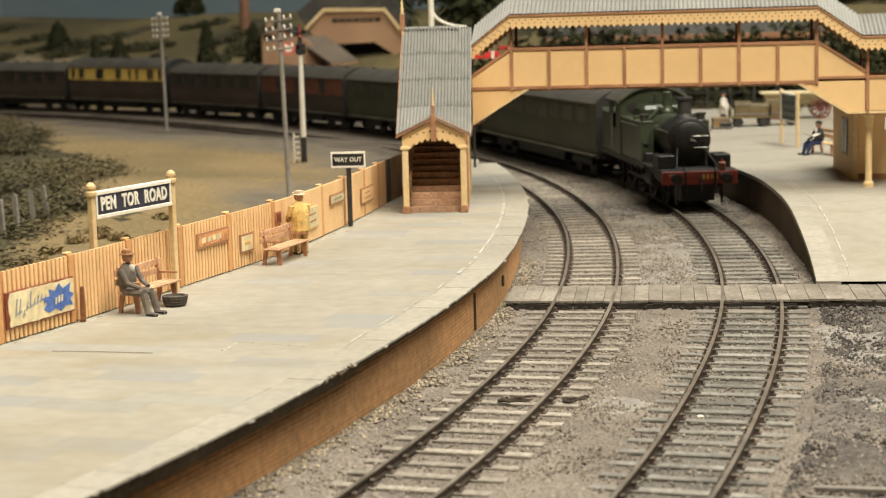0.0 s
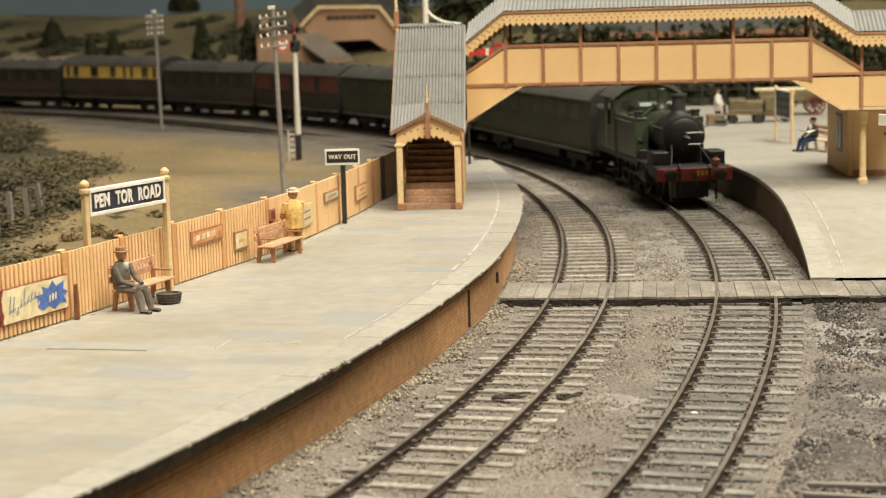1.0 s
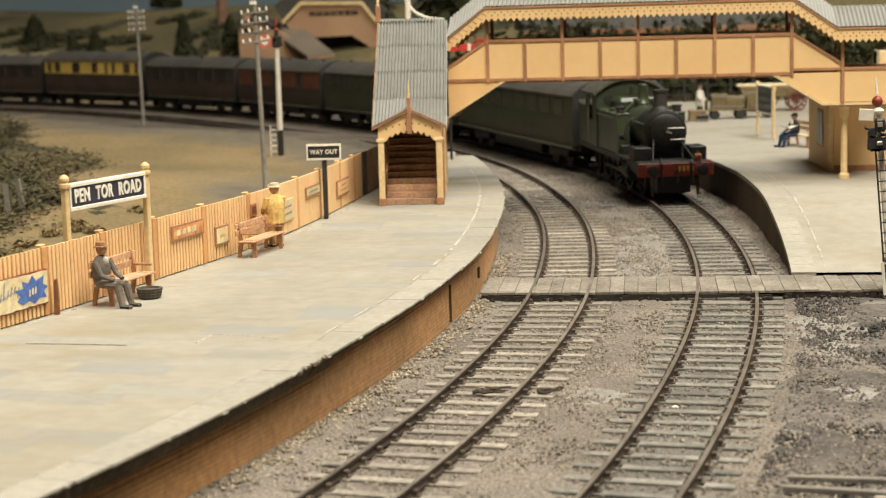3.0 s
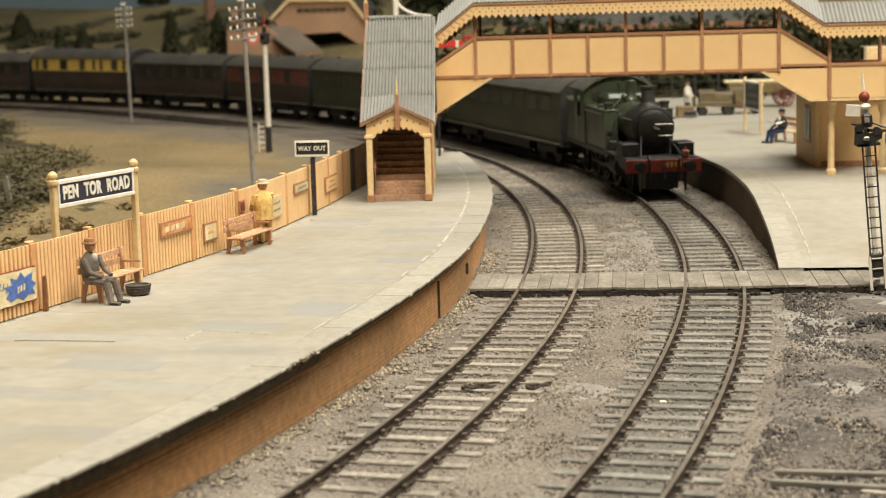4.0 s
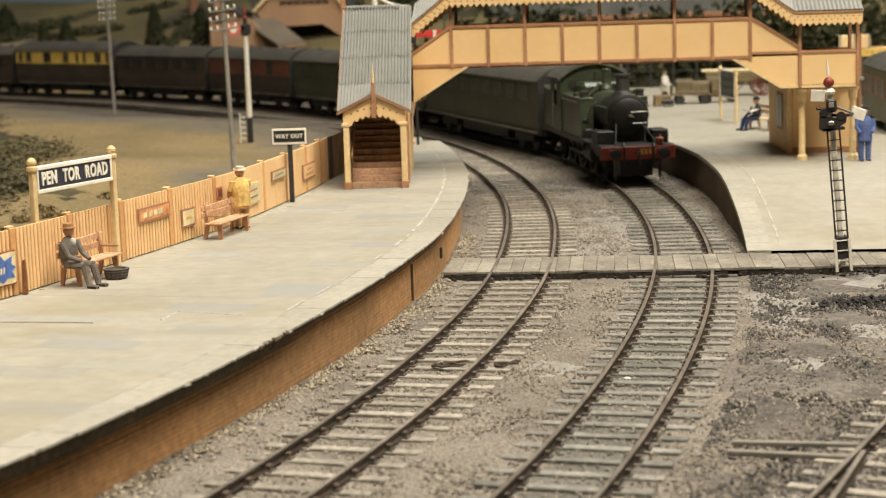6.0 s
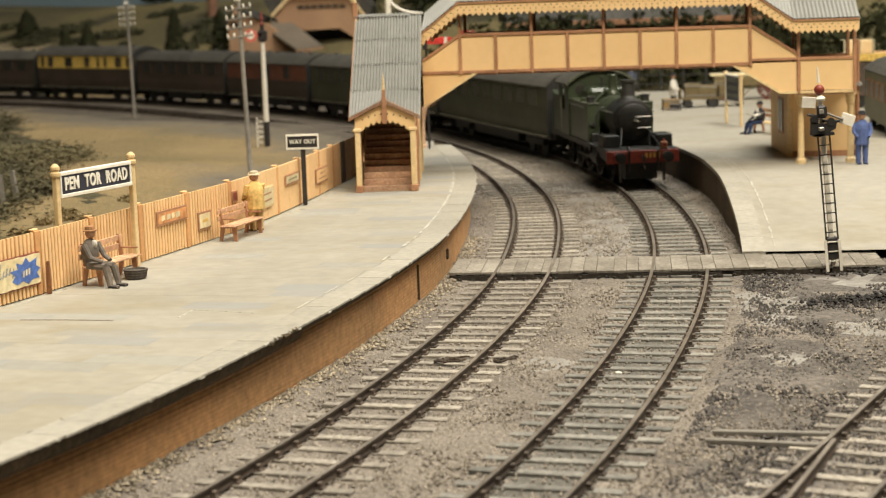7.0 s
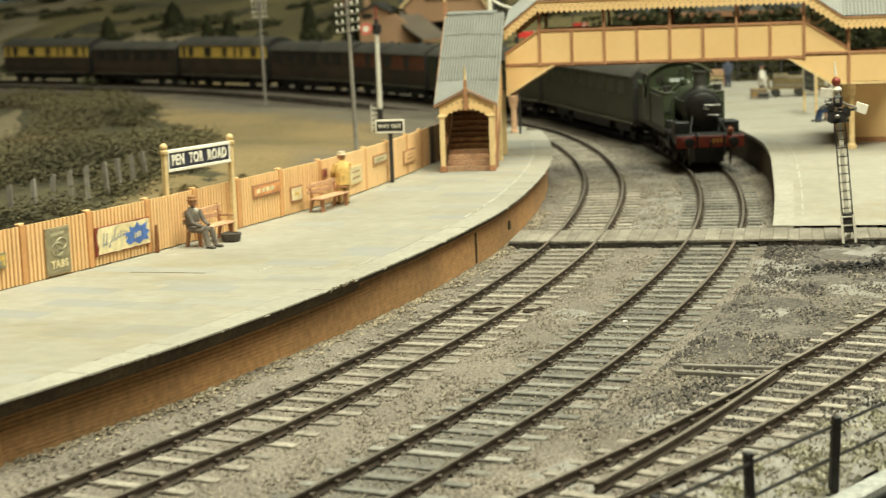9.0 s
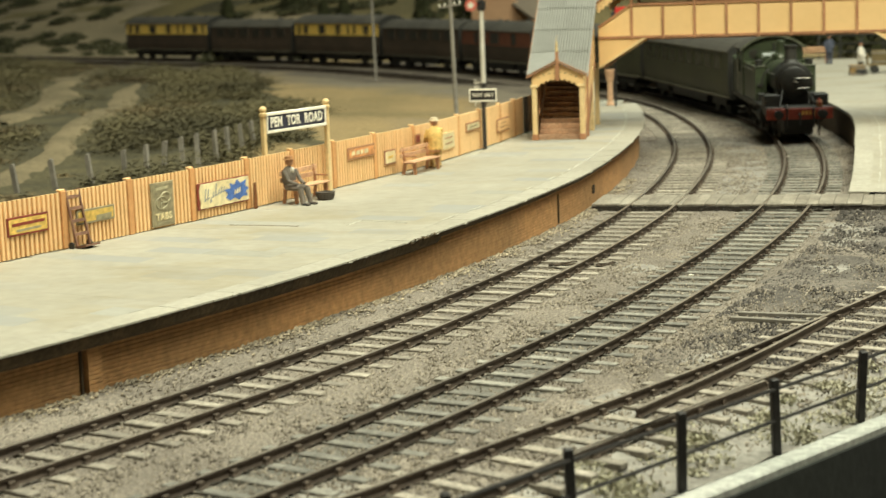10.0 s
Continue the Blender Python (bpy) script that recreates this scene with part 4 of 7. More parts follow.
# deck, stair flights and landing floor
bpart("deck", box(B(), -1.5, 8.3, 57.09, 58.91, 4.5, 4.6), STEP)
for k in range(7):
    bpart("step", box(B(), -2.75 + k * 0.19, -2.5 + k * 0.19, 57.09, 58.91, 3.45 + k * 0.16, 3.6 + k * 0.16), STEP)
    bpart("step", box(B(), 8.25 + k * 0.22, 8.5 + k * 0.22, 57.09, 58.91, 4.45 - k * 0.14, 4.6 - k * 0.14), STEP)
bpart("landing", box(B(), 9.75, 11.6, 57.09, 61.5, 3.52, 3.62), STEP)
# roofs
for sgn in (1, -1):
    ye, yr = (56.55, 58.0) if sgn > 0 else (59.45, 58.0)
    for k in range(4):
        x0, x1 = PX[2 * k], PX[2 * k + 2]
        if sgn > 0:
            bpart("roof_sheet", corrugated(B(), (x0 - 0.02, ye, 6.95), (x1 + 0.02, ye, 6.95), (x1 + 0.02, yr, 7.62), (x0 - 0.02, yr, 7.62), 18), IRON_ROOF)
        else:
            bpart("roof_sheet", corrugated(B(), (x1 + 0.02, ye, 6.95), (x0 - 0.02, ye, 6.95), (x0 - 0.02, yr, 7.62), (x1 + 0.02, yr, 7.62), 18), IRON_ROOF)
    for a, b, za, zb, n in ((-2.7, -1.42, 5.95, 6.95, 12), (8.23, 9.6, 6.95, 6.0, 12), (9.6, 11.75, 6.0, 6.0, 16)):
        p = [(a, ye, za), (b, ye, zb), (b, yr, zb + 0.67), (a, yr, za + 0.67)]
        if sgn < 0:
            p = [p[1], p[0], p[3], p[2]]
        bpart("roof_sheet", corrugated(B(), *p, n), IRON_ROOF)
    yv = ye + 0.02 if sgn > 0 else ye - 0.07
    segs = (((-2.68, 5.93), (-1.42, 6.9)), ((-1.42, 6.9), (8.23, 6.92)), ((8.23, 6.92), (9.6, 5.97)), ((9.6, 5.97), (11.72, 5.97)))
    for p, q in segs:
        v_ = bpart("valance", valance(B(), p, q, 0.42, 0.2, yv), BUFF, "buff valance board with a toothed edge and drilled holes")
        bm = B()
        n = max(1, round(math.hypot(q[0] - p[0], q[1] - p[1]) / 0.2))
        for i in range(n):
            for j, dz in ((0.5, 0.12), (0.0, 0.22)):
                f = (i + j) / n
                x, z = p[0] + (q[0] - p[0]) * f, p[1] + (q[1] - p[1]) * f - dz
                cyl(bm, (x, yv - 0.004, z), (x, yv + 0.02, z), 0.022, seg=6)
        bpart("drilled_hole", bm, BLACKPAINT, parent=v_)
        bm = B()
        dx, dz = q[0] - p[0], q[1] - p[1]
        prism(bm, [(p[0], p[1]), (q[0], q[1]), (q[0], q[1] + 0.045), (p[0], p[1] + 0.045)], "y", yv - 0.05, yv + 0.1)
        bpart("gutter", bm, BROWN)
        # black strip painted in as the shadow line below the roof sheets
        bpart("eave_gap", prism(B(), [(p[0], p[1] + 0.045), (q[0], q[1] + 0.045), (q[0], q[1] + 0.085), (p[0], p[1] + 0.085)], "y", yv - 0.02, yv + 0.07), EDGE_BLACK)
bpart("gable_board", prism(B(), [(56.55, 5.95), (59.45, 5.95), (58.0, 6.62)], "x", 11.64, 11.7), BUFF)
# pillars under the landing
for x, y in ((9.92, 57.6), (11.55, 57.6), (9.92, 61.2), (11.55, 61.2)):
    bm = B()
    lathe(bm, [(0.17, PZ), (0.17, PZ + 0.14), (0.11, PZ + 0.2), (0.1, 3.1), (0.14, 3.2), (0.16, 3.42), (0.2, 3.5), (0.2, 3.57)], 12, Matrix.Translation((x, y, 0)))
    bpart("pillar", bm, CREAM)

# ---- covered stair on the left platform ----
hut = thing("covered_stair", -3.36, 52, PZ, 5.2, "buff covered stairway with brown trim, corrugated roof and finial", "stairway")


def hpart(name, bm, material, label="", smooth=False):
    bmesh.ops.translate(bm, vec=(3.36, -52, -PZ), verts=bm.verts)
    return part(name, bm, material, hut, label, smooth)


STEPN, RISE, GO = 13, 0.178, 0.29
for k in range(STEPN):
    hpart("step", box(B(), -4.12, -2.58, 52.0 + k * GO, 52.0 + (k + 1) * GO + 0.04, PZ + k * RISE, PZ + (k + 1) * RISE, bevel=0.012), STEP)
hpart("landing", box(B(), -4.7, -2.58, 52 + STEPN * GO, 59, 3.4, 3.5), STEP)
for x in (-4.22, -2.5):
    hpart("front_post", box(B(), x - 0.09, x + 0.09, 51.82, 52.0, PZ, 3.2, bevel=0.02), CREAM)
    hpart("post_base", box(B(), x - 0.12, x + 0.12, 51.79, 52.03, PZ, PZ + 0.22, bevel=0.02), BROWN)
    hpart("post_capital", box(B(), x - 0.14, x + 0.14, 51.78, 52.04, 3.08, 3.18, bevel=0.02), CREAM)
for x, dx in ((-4.22, -0.035), (-2.5, 0.035)):
    lean = 0.0
    bm = B()
    prism(bm, [(52.02, PZ), (53.1, PZ), (53.1, 4.2), (52.02, 3.45)], "x", x + dx - 0.03, x + dx + 0.03)
    hpart("side_panel", bm, BUFF)
    bm = B()
    prism(bm, [(53.1, 1.6), (57.0, 3.9), (57.0, 6.5), (53.1, 4.2)], "x", x + dx - 0.03, x + dx + 0.03)
    hpart("upper_side_panel", bm, BUFF)
    for y in (53.15, 55.4, 57.9):
        hpart("side_post", box(B(), x + dx - 0.09, x + dx + 0.09, y - 0.08, y + 0.08, PZ, 3.6, bevel=0.015), BROWN if y < 54 else CREAM)
    hpart("handrail", prism(B(), [(52.1, 2.1), (55.6, 4.35), (55.6, 4.42), (52.1, 2.17)], "x", x * 0.97 - 0.1 * dx - 0.02, x * 0.97 - 0.1 * dx + 0.02), BROWN)
    hpart("stringer", prism(B(), [(52.0, PZ), (53.1, PZ), (57, 3.6), (57, 3.95), (52.0, PZ + 0.3)], "x", x + dx - 0.05, x + dx + 0.05), BROWN)
# gable front
GX_, EZ, AZ = -3.36, 3.46, 3.98
n = 11
zt = lambda x: AZ - 0.04 - abs(x - GX_) * (AZ - EZ) / 1.08
zb = lambda x: 3.42 - 0.42 * (abs(x - GX_) / 0.94)**2.2
pts = [(-4.3, zt(-4.3)), (-4.3, zb(-4.3))]
for i in range(n):
    xm, x1 = -4.3 + 1.88 * (i + 0.5) / n, -4.3 + 1.88 * (i + 1) / n
    pts += [(xm, zb(xm) - 0.1), (x1, zb(x1))]
bm = prism(B(), pts + [(-2.42, zt(-2.42)), (GX_, zt(GX_))], "y", 51.84, 51.92)
hpart("gable_valance", bm, BUFF, "arched buff gable board with a toothed edge")
bm = B()
for i in range(8):
    x = -4.05 + i * 0.195
    z = 3.62 - 0.3 * (abs(x - GX_) / 0.94)**2
    cyl(bm, (x, 51.83, z), (x, 51.86, z), 0.025, seg=6)
hpart("drilled_hole", bm, BLACKPAINT)
for s in (-1, 1):
    hpart("barge_board", prism(B(), [(GX_, AZ), (GX_, AZ + 0.11), (GX_ + s * 1.1, EZ + 0.1), (GX_ + s * 1.1, EZ - 0.02)], "y", 51.72, 51.84), BROWN)
bm = B()
boxc(bm, (GX_, 51.76, 3.72), (0.15, 0.12, 0.8), bevel=0.015)
boxc(bm, (GX_, 51.76, 4.22), (0.11, 0.1, 0.3), bevel=0.01)
hpart("finial_post", bm, BROWN)
bm = B()
lathe(bm, [(0.05, 4.36), (0.06, 4.4), (0.03, 4.44), (0.055, 4.5), (0.028, 4.55), (0.05, 4.6), (0.024, 4.65), (0.04, 4.7), (0.015, 4.76), (0.005, 4.92)], 10, Matrix.Translation((GX_, 51.76, 0)))
hpart("finial", bm, CREAM, smooth=True)
# roof: four overlapping courses of sheets on each slope, rising with the stair
y0_, y1_, z0_, z1_ = 51.7, 56.7, 3.5, 6.55
for k in range(4):
    f0, f1 = k / 4, (k + 1) / 4 + 0.012
    for s in (-1, 1):
        rise = lambda f: 0.5 if f == 0 else 0.03
        A = (GX_ + s * 1.1, y0_ + (y1_ - y0_) * f0, z0_ + (z1_ - z0_) * f0 + 0.035)
        Bp = (GX_, y0_ + (y1_ - y0_) * f0, z0_ + (z1_ - z0_) * f0 + rise(f0) + 0.035)
        Cp = (GX_, y0_ + (y1_ - y0_) * f1, z0_ + (z1_ - z0_) * f1 + rise(f1))
        D = (GX_ + s * 1.1, y0_ + (y1_ - y0_) * f1, z0_ + (z1_ - z0_) * f1)
        pts = (A, Bp, Cp, D) if s < 0 else (Bp, A, D, Cp)
        hpart("roof_sheet", corrugated(B(), *pts, 11, 0.042), IRON_ROOF)
for s in (-1, 1):
    bm = B()
    x = GX_ + s * 1.1
    prism(bm, [(y0_, z0_ - 0.06), (y1_, z1_ - 0.06), (y1_, z1_ + 0.03), (y0_, z0_ + 0.03)], "x", x - 0.015, x + 0.015)
    hpart("eave_board", bm, BROWN if s < 0 else IRON_ROOF)
# head of the stair: landing house that joins the bridge
bm = B()
for x0, x1 in ((-4.46, -4.4),):
    box(bm, x0, x1, 56.5, 59.3, 4.0, 6.5)
box(bm, -4.46, -2.72, 59.2, 59.3, 3.6, 6.5)
hpart("landing_wall", bm, BUFF)
hpart("landing_roof", corrugated(B(), (-4.5, 56.6, 6.58), (-2.66, 56.6, 6.58), (-2.66, 59.4, 6.62), (-4.5, 59.4, 6.62), 16), IRON_ROOF)
bm = B()
boxc(bm, (-4.46, 56.7, 6.75), (0.16, 0.14, 0.6), bevel=0.015)
hpart("finial_post", bm, BROWN)
bm = lathe(B(), [(0.06, 7.05), (0.07, 7.1), (0.035, 7.16), (0.065, 7.24), (0.03, 7.3), (0.05, 7.4), (0.02, 7.46), (0.005, 7.7)], 10, Matrix.Translation((-4.46, 56.7, 0)))
hpart("finial", bm, CREAM, smooth=True)

FENCE_POST = mat("fence_post_paint", (0.66, 0.36, 0.15), (0.58, 0.3, 0.12), 0.7, 0.4, 8, 0.12, 0.008, rand=0.08, grime=0.12)
# ---- fence along the back of the left platform ----
fence = thing("platform_fence", *FENCE.at(FENCE.near_y(34)), PZ, 0, "buff paling fence of close upright slats with posts", "fence")
F0 = FENCE.at(FENCE.near_y(34))


def on_fence(s, off=0.0, z=0.0):
    x, y = FENCE.at(s, off)
    return pose(x - F0[0], y - F0[1], z, 0, 0, FENCE.turn(s))


bm = prism(B(), [(-0.048, 0.03), (-0.046, -0.026), (-0.03, -0.04), (0.03, -0.04), (0.046, -0.026), (0.048, 0.03)], 'z', 0.02, 1.36)
SLAT_MESH = mesh_of("slat", bm, FENCE_BUFF)
bm = box(B(), -0.09, 0.09, -0.06, 0.06, 0.0, 1.38, bevel=0.015)
POST_MESH = mesh_of("post", bm, FENCE_POST)
bm = box(B(), -0.095, 0.095, -0.065, 0.065, 1.38, 1.42, bevel=0.015)
CAP_MESH = mesh_of("cap", bm, FENCE_BUFF)
BAYS = (14.9, 17.3, 19.6, 22.0, 24.3, 26.7, 28.95, 31.3, 33.6, 35.8, 38.05, 40.4, 42.9, 44.7, 46.7, 48.95, 51.35, 53.3, 54.5)
for k, (ya, yb) in enumerate(zip(BAYS, BAYS[1:])):
    s, n = FENCE.near_y(ya), FENCE.near_y(yb) - FENCE.near_y(ya)
    piece("post", POST_MESH, fence, on_fence(s, -0.02))
    piece("cap", CAP_MESH, fence, on_fence(s, -0.06))
    if ya < 43:
        nn = 15
        for i in range(nn):
            piece("slat", SLAT_MESH, fence, on_fence(s + 0.12 + (n - 0.24) * (i + 0.5) / nn, random.Random(k * 50 + i).uniform(-0.005, 0.005)))
        bm = B()
        for zz in (0.35, 1.05):
            box(bm, 0.05, n - 0.05, 0.03, 0.08, zz, zz + 0.1)
        ob = part("rail", bm, FENCE_BUFF, fence)
        ob.matrix_basis = scaled(on_fence(s + n / 2) @ pose(-n / 2, 0, 0))
        # sheet darker than the slats, its colour giving the shade in their gaps
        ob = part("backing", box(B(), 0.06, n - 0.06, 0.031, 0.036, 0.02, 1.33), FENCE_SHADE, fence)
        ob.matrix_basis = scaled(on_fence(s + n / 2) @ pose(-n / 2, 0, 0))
    else:
        for i in range(2):
            ob = part("board", box(B(), -n / 4 + 0.02, n / 4 - 0.02, -0.025, 0.025, 0.02, 1.37, bevel=0.008), FENCE_BUFF, fence)
            ob.matrix_basis = scaled(on_fence(s + 0.02 + (n - 0.04) * (i + 0.5) / 2))
# the fence's tarred end, behind the covered stair
DARK_FENCE = mat("tarred_board", (0.075, 0.055, 0.038), (0.05, 0.037, 0.026), 0.85, 0.8, 9, 0.3, 0.02)
OLD_FENCE = mat("weathered_board", (0.3, 0.19, 0.1), (0.22, 0.135, 0.07), 0.8, 0.8, 9, 0.3, 0.02)
for y0, y1, m in ((54.6, 55.15, DARK_FENCE), (55.2, 56.1, OLD_FENCE), (56.15, 57.1, OLD_FENCE)):
    s, n = FENCE.near_y(y0), y1 - y0
    ob = part("end_board", box(B(), 0, n, -0.03, 0.03, 0.02, 1.37, bevel=0.01), m, fence, "dark weathered end board")
    ob.matrix_basis = scaled(on_fence(s, 0.02))


# ---- train ----
def rigid(line, s0, s1):
    """Place and turn of a vehicle whose front stands at s0 and whose tail stands at s1."""
    a, b = line.at(s0), line.at(s1)
    return a[0], a[1], 0.16, math.degrees(math.atan2(a[1] - b[1], a[0] - b[0])) - 90


def ring(x, y, ro, ri, w, seg=20):
    bm = B()
    rings = []
    for xx, r in ((x - w / 2, ri), (x - w / 2, ro), (x + w / 2, ro), (x + w / 2, ri)):
        rings.append([bm.verts.new((xx, y + r * math.cos(2 * math.pi * k / seg), ro + r * math.sin(2 * math.pi * k / seg))) for k in range(seg)])
    for i in range(4):
        a, b = rings[i], rings[(i + 1) % 4]
        for k in range(seg):
            bm.faces.new((a[k], a[(k + 1) % seg], b[(k + 1) % seg], b[k]))
    bmesh.ops.recalc_face_normals(bm, faces=bm.faces[:])
    return bm


def add_wheel(parent, x, y, r, spokes=12):
    hub = part("wheel", cyl(B(), (x - 0.09, y, r), (x + 0.09, y, r), r * 0.17, seg=10), BLACK, parent)
    part("tyre", ring(x, y, r, 0.86 * r, 0.13), SHADED_STEEL, hub)
    bm = B()
    for k in range(spokes):
        a = 2 * math.pi * k / spokes
        cyl(bm, (x, y + 0.15 * r * math.cos(a), r + 0.15 * r * math.sin(a)), (x, y + 0.88 * r * math.cos(a), r + 0.88 * r * math.sin(a)), 0.03, seg=5)
    part("spokes", bm, BLACK, hub)
    return hub


def arc_pts(w, z_side, z_top, n=10):
    """Points of a shallow arch from -w to w."""
    h = z_top - z_side
    r = (w * w + h * h) / (2 * h)
    a0 = math.asin(min(1, w / r))
    return [(r * math.sin(a), z_top - r + r * math.cos(a)) for a in np.linspace(-a0, a0, n)]


def tank_engine(x, y, z, rz):
    e = thing("tank_locomotive", x, y, z, rz, "dark green tank locomotive with red buffer beam and sooty smokebox", "locomotive")
    beam = part("buffer_beam", box(B(), -1.33, 1.33, -0.1, 0.0, 0.82, 1.28, bevel=0.015), RED, e, "orange-red buffer beam with yellow numerals as bars")
    bm = B()
    for k in range(4):
        boxc(bm, (-0.58 + k * 0.15, 0.006, 1.09), (0.085, 0.012, 0.17))
    part("numeral_bars", bm, YELLOW, beam)
    for sx in (-0.87, 0.87):
        bm = lathe(B(), [(0.16, 0.0), (0.16, 0.06), (0.1, 0.1), (0.08, 0.34), (0.19, 0.36), (0.19, 0.4), (0.1, 0.42)], 14, pose(sx, 0, 1.05, -90))
        part("buffer", bm, BLACK, e, smooth=False)
        bm = B()
        boxc(bm, (sx, 0.006, 1.05), (0.42, 0.02, 0.3), bevel=0.01)
        part("buffer_plate", bm, RED, e)
    bm = B()
    cyl(bm, (0, 0, 1.05), (0, 0.22, 1.05), 0.05)
    for k in range(3):
        boxc(bm, (0, 0.2, 0.95 - k * 0.14), (0.09, 0.06, 0.13), bevel=0.02)
    part("coupling", bm, BLACK, e)
    for sx in (-0.55, 0.5):
        part("vacuum_pipe", cyl(cyl(B(), (sx, 0.04, 0.5), (sx, 0.06, 1.25), 0.04), (sx, 0.06, 1.25), (sx, -0.1, 1.4), 0.04), BLACK, e)
    for sx in (-0.8, 0.8):
        part("guard_iron", prism(B(), [(-0.2, 0.15), (-0.1, 0.15), (0.0, 0.82), (-0.3, 0.82)], "x", sx - 0.03, sx + 0.03), SHADED_STEEL, e)
    bm = B()
    box(bm, -1.3, 1.3, -2.9, -0.1, 1.24, 1.32, bevel=0.01)
    box(bm, -1.33, 1.33, -11.1, -2.9, 1.24, 1.34, bevel=0.01)
    part("footplate", bm, BLACK, e)
    bm = B()
    for sx in (-1, 1):
        prism(bm, [(-0.1, 0.84), (-0.1, 1.26), (-2.2, 1.26), (-2.2, 1.05), (-0.9, 0.9)], "x", sx * 1.22 - 0.03, sx * 1.22 + 0.03)
        box(bm, sx * 1.28 - 0.03, sx * 1.28 + 0.03, -11.1, -3.0, 1.14, 1.26)
    part("valance", bm, BLACK, e)
    for sx in (-1, 1):
        part("steam_chest", box(B(), sx * 0.98 - 0.3, sx * 0.98 + 0.3, -1.75, -0.75, 1.32, 1.78, bevel=0.03), BLACK, e)
        part("cylinder", cyl(B(), (sx * 1.02, -1.75, 0.88), (sx * 1.02, -2.75, 0.88), 0.34, seg=16), BLACK, e, smooth=False)
        part("cylinder_cover", cyl(B(), (sx * 1.02, -1.68, 0.88), (sx * 1.02, -1.75, 0.88), 0.29, seg=16), SHADED_STEEL if sx < 0 else BLACK, e)
        part("front_stay", cyl(B(), (sx * 0.75, -0.25, 1.32), (sx * 0.46, -1.4, 2.0), 0.03, seg=8), BLACK, e)
        part("lamp_iron", boxc(B(), (sx * 0.55, -0.05, 1.42), (0.04, 0.03, 0.26)), BLACK, e)
        part("step", box(B(), sx * 1.2 - 0.16, sx * 1.2 + 0.16, -3.3, -3.05, 0.55, 0.62, bevel=0.01), BLACK, e)
    lamp = part("head_lamp", box(B(), -0.92, -0.7, -0.24, -0.02, 1.32, 1.56, bevel=0.02), BROWN, e, "small reddish head lamp")
    part("lens", cyl(B(), (-0.81, -0.03, 1.46), (-0.81, 0.02, 1.46), 0.07, seg=10), RED, lamp)
    part("lamp_top", cyl(B(), (-0.81, -0.13, 1.56), (-0.81, -0.13, 1.66), 0.06, 0.03, seg=8), RED, lamp)
    part("frames", box(B(), -0.58, 0.58, -11.0, -0.3, 0.22, 1.24), BLACK, e)
    part("saddle", box(B(), -0.62, 0.62, -2.85, -1.55, 1.3, 1.85, bevel=0.05), BLACK, e)
    BZ_ = 2.28
    back = pose(0, 0, BZ_, 90)
    part("smokebox", lathe(B(), [(0.71, 1.4), (0.745, 1.42), (0.75, 1.5), (0.74, 1.52), (0.74, 3.05), (0.7, 3.06)], 28, back), BLACK, e, "sooty black smokebox", smooth=True)
    door = part("smokebox_door", lathe(B(), [(0.06, 1.26), (0.25, 1.275), (0.45, 1.31), (0.57, 1.35), (0.6, 1.37), (0.6, 1.41)], 28, back), BLACK, e, smooth=True)
    part("door_handle", cyl(cyl(B(), (0, -1.12, BZ_), (0, -1.25, BZ_), 0.05), (-0.14, -1.14, BZ_ - 0.06), (0.02, -1.14, BZ_ + 0.02), 0.02), STEEL, door)
    for dz, x0, x1 in ((0.12, -0.62, 0.0), (-0.28, -0.6, -0.1)):
        part("handrail", cyl(B(), (x0, -1.2, BZ_ + dz), (x1, -1.16, BZ_ + dz), 0.02, seg=6), STEEL, door)
    part("boiler", lathe(B(), [(0.66, 3.05), (0.68, 3.1), (0.8, 6.1), (0.8, 7.2)], 28, back), GREEN, e, smooth=True)
    for d, r in ((3.1, 0.69), (4.2, 0.73), (5.2, 0.77)):
        part("boiler_band", lathe(B(), [(r, d - 0.03), (r + 0.012, d - 0.025), (r + 0.012, d + 0.025), (r, d + 0.03)], 28, back), BLACK, e)
    part("firebox", box(B(), -0.8, 0.8, -7.2, -5.7, 1.35, 3.24, bevel=0.14), GREEN, e)
    part("chimney", lathe(B(), [(0.44, 2.9), (0.34, 3.0), (0.26, 3.12), (0.25, 3.2), (0.235, 3.58), (0.29, 3.62), (0.3, 3.7), (0.24, 3.71)], 20, Matrix.Translation((0, -2.25, 0))), BLACK, e, smooth=False)
    sv = part("safety_valve", lathe(B(), [(0.34, 2.98), (0.26, 3.1), (0.19, 3.3), (0.17, 3.7), (0.2, 3.76), (0.12, 3.8)], 18, Matrix.Translation((0, -5.0, 0))), GREEN, e, smooth=True)
    for sx in (-1, 1):
        bm = B()
        boxc(bm, (sx * 0.24, -5.0, 3.18), (0.2, 0.34, 0.16), bevel=0.03)
        cyl(bm, (sx * 0.3, -5.0, 3.16), (sx * 0.74, -5.0, 2.75), 0.06, seg=8)
        part("clack_box", bm, GREEN, sv)
    for sx in (-1, 1):
        part("side_tank", prism(B(), [(-3.7, 1.34), (-3.7, 2.74), (-7.3, 2.82), (-7.3, 1.34)], "x", sx * 0.8, sx * 1.26), GREEN, e, "green side tank")
        # top plate in a paler green that paints in the tank edge's highlight
        part("tank_edge", box(B(), sx * 1.03 - 0.25, sx * 1.03 + 0.25, -7.3, -3.66, 2.76, 2.79, bevel=0.005), PALE_GREEN, e, "paler top plate of the tank, with its highlight in the colour")
        part("tank_pot", lathe(B(), [(0.16, 2.78), (0.16, 2.96), (0.2, 2.98), (0.2, 3.03), (0.05, 3.05)], 14, Matrix.Translation((sx * 1.05, -4.1, 0))), BLACK, e)
